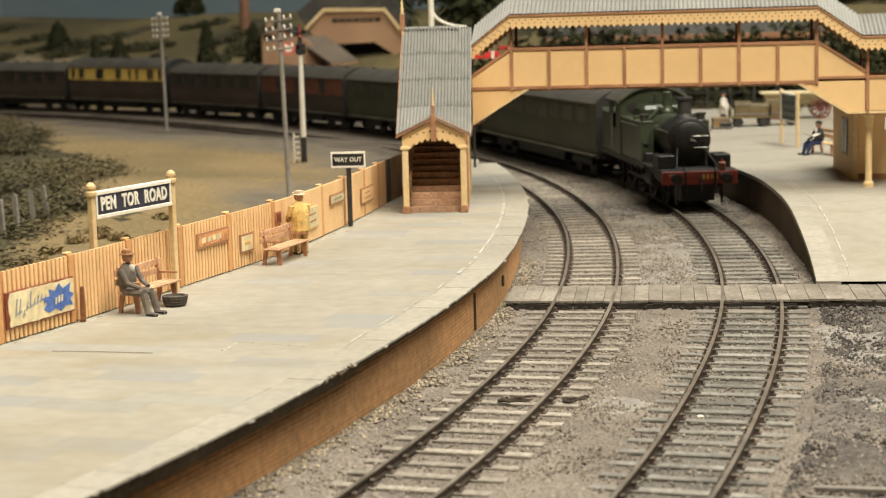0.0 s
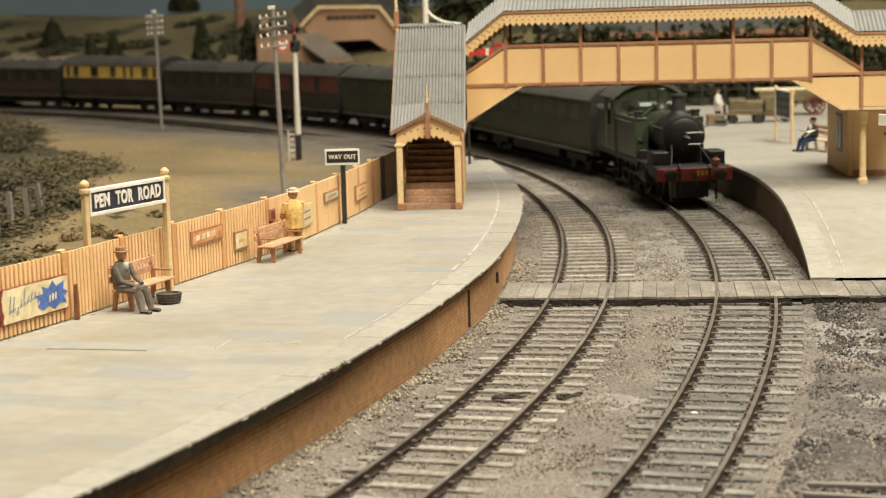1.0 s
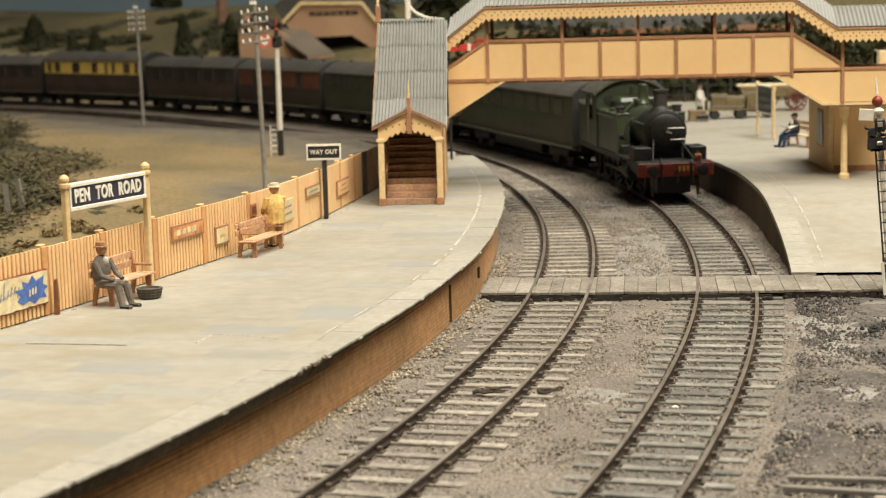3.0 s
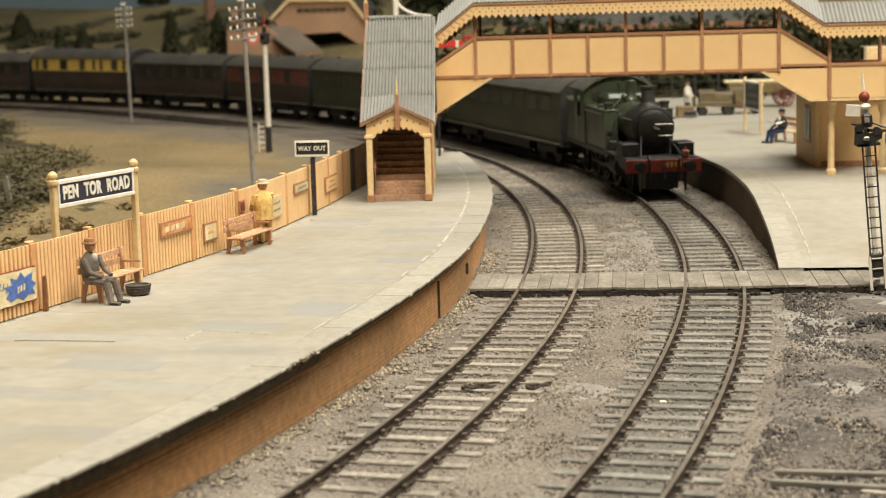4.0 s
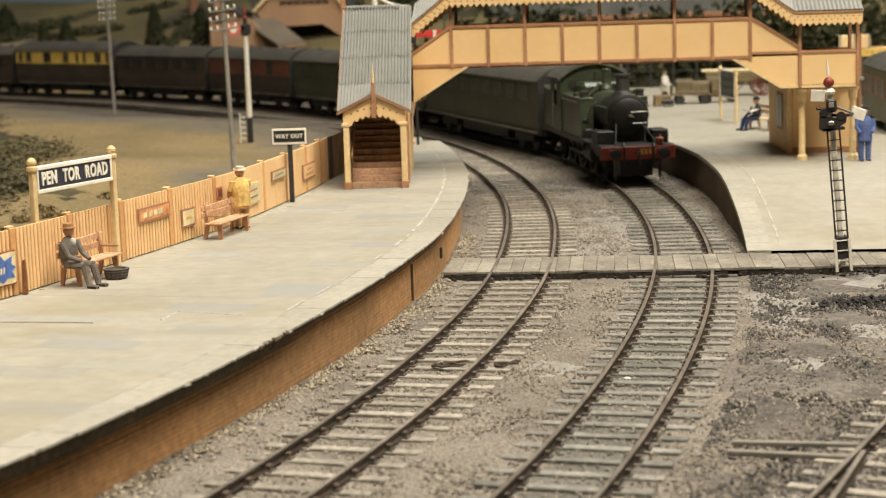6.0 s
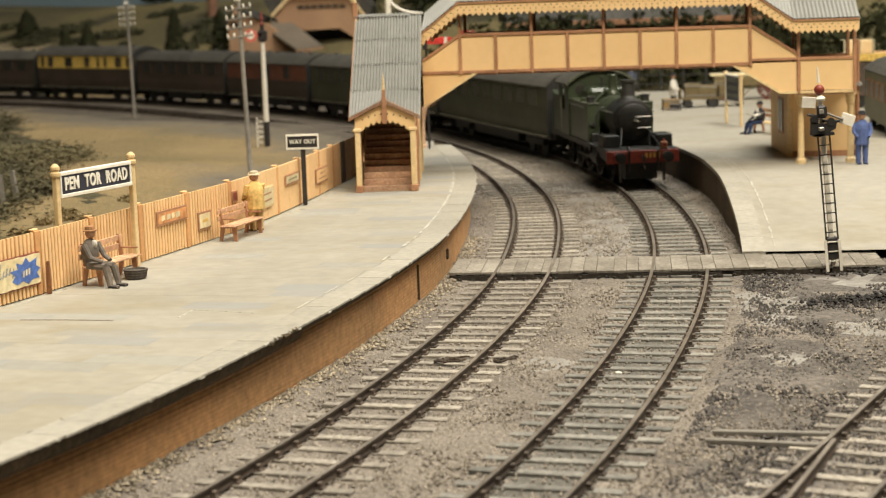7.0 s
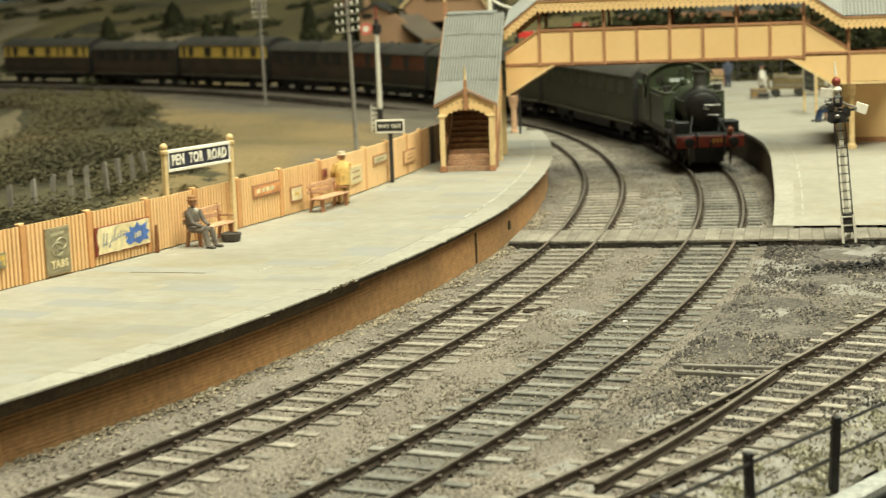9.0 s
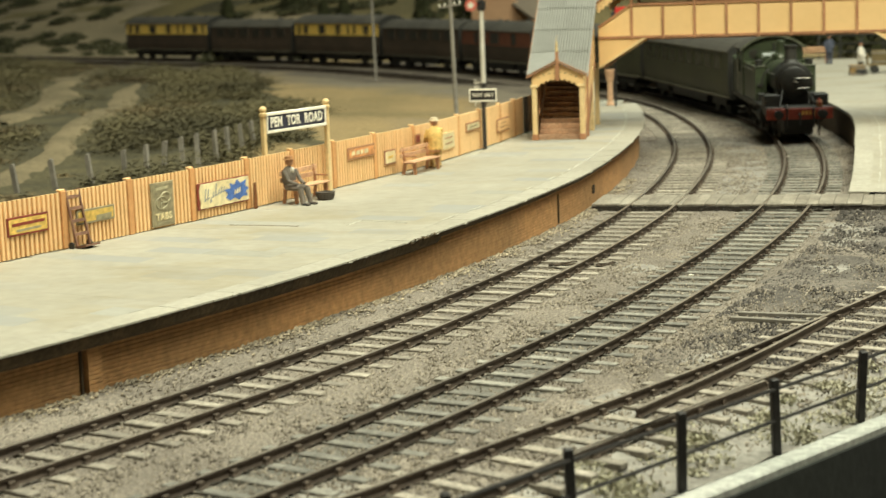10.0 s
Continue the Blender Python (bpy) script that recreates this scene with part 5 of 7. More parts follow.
        part("tank_filler", lathe(B(), [(0.2, 2.75), (0.2, 2.9), (0.1, 2.94)], 12, Matrix.Translation((sx * 1.05, -5.2, 0))), GREEN, e)
        part("tank_handrail", cyl(B(), (sx * 1.3, -4.1, 2.62), (sx * 1.3, -7.25, 2.62), 0.02, seg=6), STEEL, e)
        part("boiler_handrail", cyl(B(), (sx * 0.78, -1.5, BZ_ + 0.28), (sx * 0.78, -3.6, BZ_ + 0.28), 0.022, seg=6), STEEL, e)
        part("lamp_bracket", box(B(), sx * 1.06 - 0.12, sx * 1.06 + 0.12, -3.9, -3.6, 1.95, 2.05, bevel=0.01), BLACK, e)
    for sx in (-1, 1):
        bm = B()
        for k in range(6):
            a0, a1 = k * 0.26, (k + 1) * 0.26
            cyl(bm, (sx * (0.72 + 0.35 * math.sin(a0)), -3.3, 1.9 + 0.75 * math.cos(a0)), (sx * (0.72 + 0.35 * math.sin(a1)), -3.3, 1.9 + 0.75 * math.cos(a1)), 0.04, seg=8)
        part("steam_pipe", bm, BLACK, e)
        part("tank_vent", cyl(B(), (sx * 1.12, -3.95, 2.74), (sx * 1.12, -3.95, 2.98), 0.05, 0.03, seg=8), BLACK, e)
        part("lubricator", boxc(B(), (sx * 1.02, -3.55, 1.5), (0.3, 0.34, 0.34), bevel=0.03), BLACK, e)
    # cab and bunker
    for sx in (-1, 1):
        part("cab_side", prism(B(), [(-7.3, 1.34), (-7.3, 3.36), (-8.1, 3.36), (-8.1, 2.3), (-8.7, 2.3), (-8.7, 3.36), (-9.4, 3.36), (-9.4, 1.34)], "x", sx * 1.3 - 0.02, sx * 1.3 + 0.02), GREEN, e)
    bm = B()
    prism(bm, [(-1.3, 1.34), (1.3, 1.34)] + [(p, q) for p, q in arc_pts(1.3, 3.34, 3.86)][::-1], "y", -7.37, -7.31)
    front = part("cab_front", bm, GREEN, e)
    for sx in (-1, 1):
        part("spectacle_frame", lathe(B(), [(0.2, 0), (0.2, 0.03), (0.16, 0.035)], 18, pose(sx * 0.84, -7.31, 3.14, -90)), BLACK, front)
        part("spectacle_glass", lathe(B(), [(0.16, 0.0), (0.16, 0.04), (0.02, 0.041)], 18, pose(sx * 0.84, -7.31, 3.14, -90)), GLASS, front)
    bm = B()
    ap = arc_pts(1.42, 3.38, 3.94, 12)
    prism(bm, ap + [(x, z - 0.06) for x, z in ap[::-1]], "y", -9.85, -7.25)
    part("cab_roof", bm, ROOFGREY, e, "dark arched cab roof")
    rim = arc_pts(1.45, 3.37, 3.96, 14)
    part("roof_rim", prism(B(), rim + [(x * 0.965, z - 0.09) for x, z in rim[::-1]], "y", -7.22, -7.13), PALE_GREEN, e)
    bm = B()
    for px, r in ((0.0, 0.1), (-0.35, 0.06)):
        cyl(bm, (px, -7.0, 3.2), (px, -7.0, 3.6), r * 0.6, seg=8)
    part("whistle", bm, BLACK, e)
    bm = B()
    prism(bm, [(-9.4, 1.34), (-9.4, 2.8), (-10.8, 2.8), (-11.1, 2.95), (-11.1, 1.34)], "x", -1.28, 1.28)
    part("bunker", bm, GREEN, e)
    for sx in (-1, 1):
        part("cab_handrail", cyl(B(), (sx * 1.36, -8.7, 1.5), (sx * 1.36, -8.7, 2.8), 0.02, seg=6), STEEL, e)
        part("cab_step", box(B(), sx * 1.2 - 0.16, sx * 1.2 + 0.16, -8.7, -8.15, 0.5, 0.56), BLACK, e)
        for yy in (-4.1, -6.0, -7.9):
            add_wheel(e, sx * 0.69, yy, 0.84, 14)
        add_wheel(e, sx * 0.69, -1.95, 0.48, 10)
        add_wheel(e, sx * 0.69, -9.95, 0.55, 10)
        part("coupling_rod", box(B(), sx * 0.84 - 0.03, sx * 0.84 + 0.03, -8.0, -3.7, 0.55, 0.67, bevel=0.01), SHADED_STEEL, e)
        part("piston_rod", cyl(B(), (sx * 1.0, -2.75, 0.88), (sx * 0.92, -5.0, 0.75), 0.05, seg=8), SHADED_STEEL, e)
    part("rear_beam", box(B(), -1.24, 1.24, -11.2, -11.1, 0.82, 1.28), BLACK, e)
    return e


FOOTBOARD = mat("grimy_footboard", (0.15, 0.14, 0.1), (0.1, 0.092, 0.068), 0.7, 0.6, 8, 0.2, 0.01)
PALE_GREEN = mat("pale_rim_and_highlight_green", (0.12, 0.125, 0.085), (0.075, 0.08, 0.055), 0.4, 1.5, 9, 0.1, 0.01)
GREEN_PANE = mat("green_tinted_pane", (0.042, 0.043, 0.025), (0.033, 0.034, 0.02), 0.25, 1.0, 5, 0.02, 0.005)


def even_lights(n, wide=0.6):
    return [((k + 0.5 - wide / 2) / n * 0.9 + 0.05, (k + 0.5 + wide / 2) / n * 0.9 + 0.05) for k in range(n)]


def carriage(name, n, body, upper, label, lights, wid=1.34, waist=2.05, cant=3.06):
    """A vehicle of length n, its front end at y = 0, built at the origin. lights: its windows along the side, tail to front."""
    c = thing(name, label=label, category="van" if "van" in name else "railway carriage", group="carriages of the train")
    top = cant + 0.62
    bm = B()
    prism(bm, [(-wid + 0.07, 1.0), (-wid, 1.5), (-wid, waist), (wid, waist), (wid, 1.5), (wid - 0.07, 1.0)], "y", -n, 0)
    part("lower_body", bm, body, c)
    bm = B()
    prism(bm, [(-wid, waist), (-wid + 0.03, cant)] + arc_pts(wid - 0.03, cant + 0.01, top - 0.06, 9)[1:-1] + [(wid - 0.03, cant), (wid, waist)], "y", -n, 0)
    part("upper_body", bm, upper, c)
    ap = arc_pts(wid + 0.05, cant, top, 12)
    r = part("roof", prism(B(), ap + [(x, z - 0.05) for x, z in ap[::-1]], "y", -n - 0.04, 0.04), ROOFGREY, c, smooth=False)
    for k in range(int(n / 2.4)):
        part("ventilator", boxc(B(), (0.25 * (-1)**k, -1.3 - k * 2.4, top), (0.22, 0.4, 0.16), bevel=0.04), ROOFGREY, r)
    part("solebar", box(B(), -1.2, 1.2, -n + 0.05, -0.05, 0.8, 1.0), BLACK, c)
    for sx in (-1, 1):
        part("footboard", box(B(), sx * 1.34 - 0.12, sx * 1.34 + 0.12, -n + 0.3, -0.3, 0.9, 0.97), FOOTBOARD, c)
        part("gutter", box(B(), sx * (wid + 0.02) - 0.035, sx * (wid + 0.02) + 0.035, -n, 0, cant - 0.06, cant - 0.01), FOOTBOARD, r)
        part("waist_beading", box(B(), sx * wid - 0.02, sx * wid + 0.02, -n + 0.02, -0.02, waist - 0.02, waist + 0.03), body, c)
    for yy in (0.0, -n):
        part("gangway", box(B(), -0.5, 0.5, yy - 0.1, yy + 0.22, 1.1, 3.2, bevel=0.05), ROOFGREY, c)
        for sx in (-0.87, 0.87):
            part("buffer", cyl(B(), (sx, yy - 0.35, 1.05), (sx, yy + 0.35, 1.05), 0.12, seg=10), BLACK, c)
        ep = [(-wid + 0.06, 1.02), (-wid - 0.005, 1.5), (-wid + 0.025, cant)] + arc_pts(wid - 0.02, cant + 0.01, top - 0.03, 9)[1:-1] + [(wid - 0.025, cant), (wid + 0.005, 1.5), (wid - 0.06, 1.02)]
        part("end_panel", prism(B(), ep, "y", yy - 0.05, yy + 0.05), BLACK, c)
    z0, z1 = waist + 0.12, cant - 0.16
    for f0, f1 in lights:
        y0, y1 = -n + f0 * n, -n + f1 * n
        for sx in (-1, 1):
            f = part("window", box(B(), sx * (wid - 0.01) - 0.02, sx * (wid - 0.01) + 0.02, y0 - 0.03, y1 + 0.03, z0, z1, bevel=0.01), body, c)
            part("pane", box(B(), sx * (wid + 0.005) - 0.02, sx * (wid + 0.005) + 0.02, y0, y1, z0 + 0.04, z1 - 0.04), GLASS if body is not COACH_GREEN else GREEN_PANE, f)
    part("underframe", box(B(), -0.95, 0.95, -0.7 * n, -0.3 * n, 0.36, 0.85, bevel=0.03), BLACK, c)
    for yb in (-0.17 * n, -0.83 * n):
        bog = part("bogie", box(B(), -0.95, 0.95, yb - 1.3, yb + 1.3, 0.4, 0.72, bevel=0.05), BLACK, c)
        for sx in (-0.69, 0.69):
            for d in (-0.95, 0.95):
                part("wheel", cyl(B(), (sx - 0.06, yb + d, 0.46), (sx + 0.06, yb + d, 0.46), 0.46, seg=18), BLACK, bog)
    return c


def on_drivers(line, s0):
    """Place and turn of the engine: its coupled wheels stand on the line, and its front beam swings out ahead of them."""
    a, b = Vector(line.at(s0 + 4.1)), Vector(line.at(s0 + 7.9))
    d = (a - b).normalized()
    o = (a + b) / 2 + d * 6.0
    return o.x, o.y, 0.16, math.degrees(math.atan2(d.y, d.x)) - 90


s_front = 60.7
tank_engine(*on_drivers(T2, s_front))
s = s_front + 11.75
CREAM_LIGHTS = ((0.04, 0.066), (0.118, 0.138), (0.145, 0.165), (0.303, 0.375), (0.51, 0.53), (0.54, 0.56), (0.643, 0.66), (0.715, 0.736), (0.83, 0.852), (0.862, 0.885), (0.94, 0.963))
vans = {"green": (17.6, carriage("green_carriage", 17.6, COACH_GREEN, COACH_GREEN, "dark olive green carriage with a grey arched roof", even_lights(9))),
        "red": (12.0, carriage("red_van", 12.0, COACH_BROWN, COACH_RED, "dull red and dark brown parcels van coupled in the train", ((0.2, 0.26), (0.44, 0.56), (0.74, 0.8)), waist=2.0)),
        "brown": (12.5, carriage("brown_carriage", 12.5, COACH_BROWN, COACH_BROWN, "short dark brown carriage between cream ones", even_lights(6))),
        "cream": (13.3, carriage("cream_carriage", 13.3, COACH_BROWN, COACH_CREAM, "chocolate and cream carriage with narrow dark windows", CREAM_LIGHTS, waist=2.35, cant=3.38))}
seen = set()
for kind_ in ("green", "green", "red", "brown", "cream", "brown", "cream"):
    n, src = vans[kind_]
    place = rigid(T2, s, s + n)
    m = scaled(pose(*place[:3], 0, 0, place[3]))
    if kind_ in seen:
        copy_thing(src, m)
    else:
        src.matrix_basis = m
        seen.add(kind_)
    s += n + 0.75


# ---- left platform things ----
def ball_post(parent, x, z_top, w=0.15, z0=0.0):
    part("post", box(B(), x - w / 2, x + w / 2, -w / 2, w / 2, z0, z_top - 0.28, bevel=0.015), CREAM, parent)
    bm = lathe(B(), [(w * 0.85, z_top - 0.28), (w * 0.9, z_top - 0.25), (w * 0.9, z_top - 0.2), (w * 0.55, z_top - 0.17), (w * 0.8, z_top - 0.12), (w * 0.78, z_top - 0.07), (w * 0.45, z_top - 0.02), (w * 0.15, z_top)], 14)
    bmesh.ops.translate(bm, vec=(x, 0, 0), verts=bm.verts)
    part("finial", bm, CREAM, parent)


def name_board(x0, y0, x1, y1, z, words, label, h_board, z_board, top, w=0.15):
    n = math.hypot(x1 - x0, y1 - y0)
    a = math.degrees(math.atan2(y1 - y0, x1 - x0))
    t = thing("station_nameboard", (x0 + x1) / 2, (y0 + y1) / 2, z, a, label, "sign")
    for x in (-n / 2, n / 2):
        ball_post(t, x, top, w)
    b = part("board", box(B(), -n / 2 + 0.08, n / 2 - 0.08, -0.04, 0.04, z_board, z_board + h_board), NAVY, t, "dark board in a white frame")
    for z0 in (z_board - 0.02, z_board + h_board - 0.06):
        part("frame", box(B(), -n / 2 + 0.08, n / 2 - 0.08, -0.07, 0.07, z0, z0 + 0.08, bevel=0.01), WHITE, b)
    for x in (-n / 2 + 0.08, n / 2 - 0.14):
        part("frame", box(B(), x, x + 0.06, -0.065, 0.065, z_board, z_board + h_board, bevel=0.01), WHITE, b)
    return t, b, n


t, b, n = name_board(-8.2, 34.7, -7.26, 37.34, PZ, "", "cream-posted station nameboard with white letters on navy", 0.53, 1.95, 2.7, 0.13)
bm = letters("PEN  TOR  ROAD", 0.38, 0.012, pose(0, -0.05, 2.215))
xs = [v.co.x for v in bm.verts]
k = (n - 0.5) / (max(xs) - min(xs))
bmesh.ops.transform(bm, matrix=Matrix.Diagonal((k, 1, 1, 1)), verts=bm.verts)
part("lettering", bm, WHITE, b)

w = thing("way_out_sign", -5.39, 48.85, PZ, 3, "black post sign with white framed WAY OUT lettering", "sign")
w.scale = (0.87, 0.87, 0.98)
part("post", box(B(), -0.075, 0.075, -0.07, 0.07, 0, 1.75, bevel=0.015), BLACKPAINT, w)
b = part("board", box(B(), -0.53, 0.53, -0.1, -0.05, 1.73, 2.13), BLACKPAINT, w)
for z0 in (1.7, 2.1):
    part("frame", box(B(), -0.56, 0.56, -0.12, -0.04, z0, z0 + 0.06), WHITE, b)
for x in (-0.56, 0.51):
    part("frame", box(B(), x, x + 0.05, -0.119, -0.041, 1.76, 2.1), WHITE, b)
bm = letters("WAY OUT", 0.175, 0.01, pose(0, -0.11, 1.93))
part("lettering", bm, WHITE, b)


def bench(x, y, z, rz, label, leg=CREAM):
    t = thing("platform_bench", x, y, z, rz, label, "bench", "platform benches")
    for i in range(3):
        part("seat_slat", box(B(), -1.05, 1.05, -0.46 + i * 0.15, -0.34 + i * 0.15, 0.44, 0.48, bevel=0.008), BENCH if leg is BROWN else leg, t)
    for zz in (0.62, 0.82):
        part("back_slat", box(B(), -1.05, 1.05, 0.0, 0.035, zz, zz + 0.14, bevel=0.008), BENCH, t)
    for x0 in (-0.9, 0.84):
        part("end_frame", prism(B(), [(-0.44, 0), (-0.36, 0), (-0.3, 0.4), (-0.1, 0.4), (-0.02, 0), (0.06, 0), (0.0, 0.45), (0.06, 0.98), (0.0, 0.98), (-0.08, 0.46), (-0.44, 0.46)], "x", x0, x0 + 0.06), BROWN, t)
        part("arm_rest", box(B(), x0, x0 + 0.06, -0.46, -0.02, 0.64, 0.68), BROWN, t)
    return t


def fence_turn(y):
    return FENCE.turn(FENCE.near_y(y))


def by_fence(y, off):
    return FENCE.at(FENCE.near_y(y), off)


x, y = by_fence(35.5, 0.42)
bench(x, y, PZ, fence_turn(35.5), "brown slatted platform bench against the buff fence", BROWN).scale = (0.92, 1, 0.95)
x, y = by_fence(42.2, 0.42)
bench(x, y, PZ, fence_turn(42.2), "brown slatted platform bench beside the standing figure", BROWN).scale = (0.92, 1, 0.86)

CLOTH = {}


def cloth(name, c):
    if name not in CLOTH:
        CLOTH[name] = mat(name, c, None, 0.85, 2.5, 12, 0.3, 0.01, grime=0.25)
    return CLOTH[name]


SKIN = cloth("painted_face", (0.5, 0.28, 0.17))
GREYC, YELC, BLUEC, WHC = cloth("grey_cloth", (0.165, 0.14, 0.115)), cloth("mustard_cloth", (0.7, 0.47, 0.16)), cloth("blue_cloth", (0.09, 0.13, 0.3)), cloth("white_cloth", (0.7, 0.66, 0.58))
DARKC, BROWNC, REDC = cloth("dark_cloth", (0.03, 0.03, 0.035)), cloth("brown_cloth", (0.2, 0.11, 0.05)), cloth("red_cloth", (0.45, 0.05, 0.04))


def figurine(x, y, z, rz, coat, legs, label, sit=False, hat=DARKC, h=1.72, stout=1.0, collar=None):
    """A small painted figure in one mesh, facing -y."""
    bm = B()
    k = h / 1.72

    def blob(p, s, mi, tilt=0):
        r = bmesh.ops.create_uvsphere(bm, u_segments=10, v_segments=7, radius=1.0)
        bmesh.ops.transform(bm, matrix=Matrix.Translation(p) @ Matrix.Rotation(tilt, 4, "X") @ Matrix.Diagonal((*s, 1)), verts=r["verts"])
        for f in {f for v in r["verts"] for f in v.link_faces}:
            f.material_index = mi
            f.smooth = True
    if sit:
        for sx in (-0.11, 0.11):
            cyl(bm, (sx, 0.0, 0.52), (sx * 1.2, -0.46, 0.5), 0.1, 0.085, 8, 1)
            cyl(bm, (sx * 1.2, -0.46, 0.5), (sx * 1.3, -0.56, 0.05), 0.085, 0.06, 8, 1)
            boxc(bm, (sx * 1.3, -0.64, 0.04), (0.1, 0.26, 0.08), mi=4, bevel=0.02)
            cyl(bm, (sx * 2.0, 0.0, 1.02), (sx * 2.1, -0.16, 0.72), 0.065, 0.055, 8, 0)
            cyl(bm, (sx * 2.1, -0.16, 0.72), (sx * 1.2, -0.38, 0.62), 0.055, 0.045, 8, 0)
        blob((0, 0.02, 0.8), (0.23, 0.16, 0.36), 0)
        zt = 1.28
    else:
        for sx in (-0.1, 0.1):
            cyl(bm, (sx, 0, 0.06), (sx, 0, 0.85), 0.075, 0.105, 8, 1)
            boxc(bm, (sx, -0.05, 0.04), (0.11, 0.28, 0.08), mi=4, bevel=0.02)
            cyl(bm, (sx * 2.1, 0, 1.36), (sx * 2.5, -0.06, 1.08), 0.07, 0.06, 8, 0)
            cyl(bm, (sx * 2.5, -0.06, 1.08), (sx * 1.7, -0.2, 0.92), 0.06, 0.045, 8, 0)
        blob((0, 0, 1.12), (0.24, 0.16, 0.38), 0)
        cyl(bm, (0, 0, 0.66), (0, 0, 1.1), 0.22, 0.2, 10, 0)
        zt = 1.6
    blob((0, -0.01, zt), (0.1, 0.115, 0.14), 2)
    lathe(bm, [(0.15, zt + 0.05), (0.15, zt + 0.07), (0.11, zt + 0.08), (0.1, zt + 0.16), (0.04, zt + 0.18)], 10, mi=3)
    if collar:
        blob((0, -0.1, zt - 0.26), (0.055, 0.07, 0.1), 5)
    bmesh.ops.scale(bm, vec=(k * stout, k * stout, k), verts=bm.verts)
    ob = part("model_figure", bm, (coat, legs, SKIN, hat, DARKC, collar or coat))
    ob.matrix_basis = scaled(pose(x, y, z, 0, 0, rz))
    return tagged(ob, label, "figurine")


x, y = by_fence(34.75, 0.6)
figurine(x, y, PZ, fence_turn(35.5) - 8, GREYC, cloth("stone_cloth", (0.2, 0.17, 0.14)), "painted model figure in grey seated on the bench", sit=True, hat=cloth("tan_cloth", (0.42, 0.22, 0.1)), stout=1.15, collar=WHC, h=1.58)
x, y = by_fence(43.35, 0.55)
figurine(x, y, PZ, fence_turn(44) + 150, YELC, cloth("olive_cloth", (0.5, 0.33, 0.13)), "stout painted model figure in a mustard coat by the fence", hat=cloth("straw_cloth", (0.62, 0.52, 0.36)), stout=1.3, h=1.56)
x, y = by_fence(35.75, 1.1)
bg_ = thing("basket", x, y, PZ, 40, "dark round basket on the platform slabs", "basket")
part("body", lathe(B(), [(0.2, 0), (0.24, 0.04), (0.27, 0.19), (0.28, 0.22), (0.22, 0.23), (0.2, 0.17)], 16), cloth("basket_weave", (0.09, 0.075, 0.06)), bg_)
bm = B()
for zz, rr in ((0.05, 0.25), (0.11, 0.262), (0.17, 0.275)):
    lathe(bm, [(rr - 0.02, zz - 0.012), (rr, zz), (rr - 0.02, zz + 0.012)], 16)
part("weave_band", bm, cloth("basket_rim", (0.13, 0.11, 0.09)), bg_)


# enamel advertisements on the fence
def poster(y0, y1, z0, z1, frame_m, field_m, label, bars=(), off=0.06):
    s0, s1 = FENCE.near_y(y0), FENCE.near_y(y1)
    sm, n = (s0 + s1) / 2, (s1 - s0)
    x, y = FENCE.at(sm, off)
    t = thing("enamel_sign", x, y, PZ + z0, FENCE.turn(sm), label, "enamel sign", "signs on the fence")
    h = z1 - z0
    part("frame", box(B(), -n / 2, n / 2, -0.02, 0.02, 0, h, bevel=0.006), frame_m, t)
    part("field", box(B(), -n / 2 + 0.05, n / 2 - 0.05, -0.026, -0.01, 0.05, h - 0.05), field_m, t)
    for bx0, bx1, bz0, bz1, m in bars:
        part("bar", prism(B(), [(-n / 2 + bx0 * n, bz0 * h), (-n / 2 + bx1 * n, bz0 * h + 0.02), (-n / 2 + bx1 * n, bz1 * h), (-n / 2 + bx0 * n, bz1 * h - 0.015)], "y", -0.032, -0.02), m, t)
    return t


BLUE_E = mat("enamel_blue", (0.1, 0.2, 0.55), (0.08, 0.15, 0.42), 0.4, 2, 9, 0.1, 0.01)
CREAM_E = mat("enamel_cream", (0.75, 0.66, 0.42), (0.62, 0.52, 0.3), 0.45, 1.5, 7, 0.1, 0.01, grime=0.2)
GREY_E = mat("enamel_grey_green", (0.27, 0.24, 0.15), (0.34, 0.29, 0.18), 0.5, 2.5, 7, 0.1, 0.01)
ORANGE_E = mat("enamel_orange", (0.68, 0.33, 0.13), (0.57, 0.24, 0.09), 0.45, 2, 9, 0.1, 0.01)
YEL_E = mat("enamel_yellow", (0.72, 0.5, 0.13), (0.6, 0.4, 0.1), 0.45, 2, 9, 0.1, 0.01)
DKRED_E = mat("enamel_dark_red", (0.25, 0.05, 0.03), (0.18, 0.04, 0.025), 0.5, 2, 9, 0.1, 0.01)
# cream sign, flaking at its edges, with a rusty end and a blue splash
s0_, s1_ = FENCE.near_y(31.45), FENCE.near_y(33.55)
es = thing("enamel_sign", *FENCE.at((s0_ + s1_) / 2, 0.06), PZ + 0.25, FENCE.turn((s0_ + s1_) / 2), "flaking cream enamel sign with a rusty end and blue splash", "enamel sign", "signs on the fence")
n = s1_ - s0_
part("rusty_panel", box(B(), -n / 2 - 0.05, n / 2, -0.02, 0.02, 0.0, 0.7, bevel=0.006), DKRED_E, es)
g_ = random.Random(3)
pts = [(-n / 2 + 0.05 + n * 0.95 * k / 14, 0.03 + g_.uniform(-0.008, 0.012)) for k in range(15)] + [(n / 2 + g_.uniform(-0.02, 0.0), 0.05 + 0.6 * k / 5) for k in range(6)]
pts += [(n / 2 - 0.02 - n * 0.95 * k / 14, 0.675 + g_.uniform(-0.012, 0.01)) for k in range(15)] + [(-n / 2 + 0.04 + g_.uniform(-0.03, 0.03), 0.63 - 0.55 * k / 5) for k in range(6)]
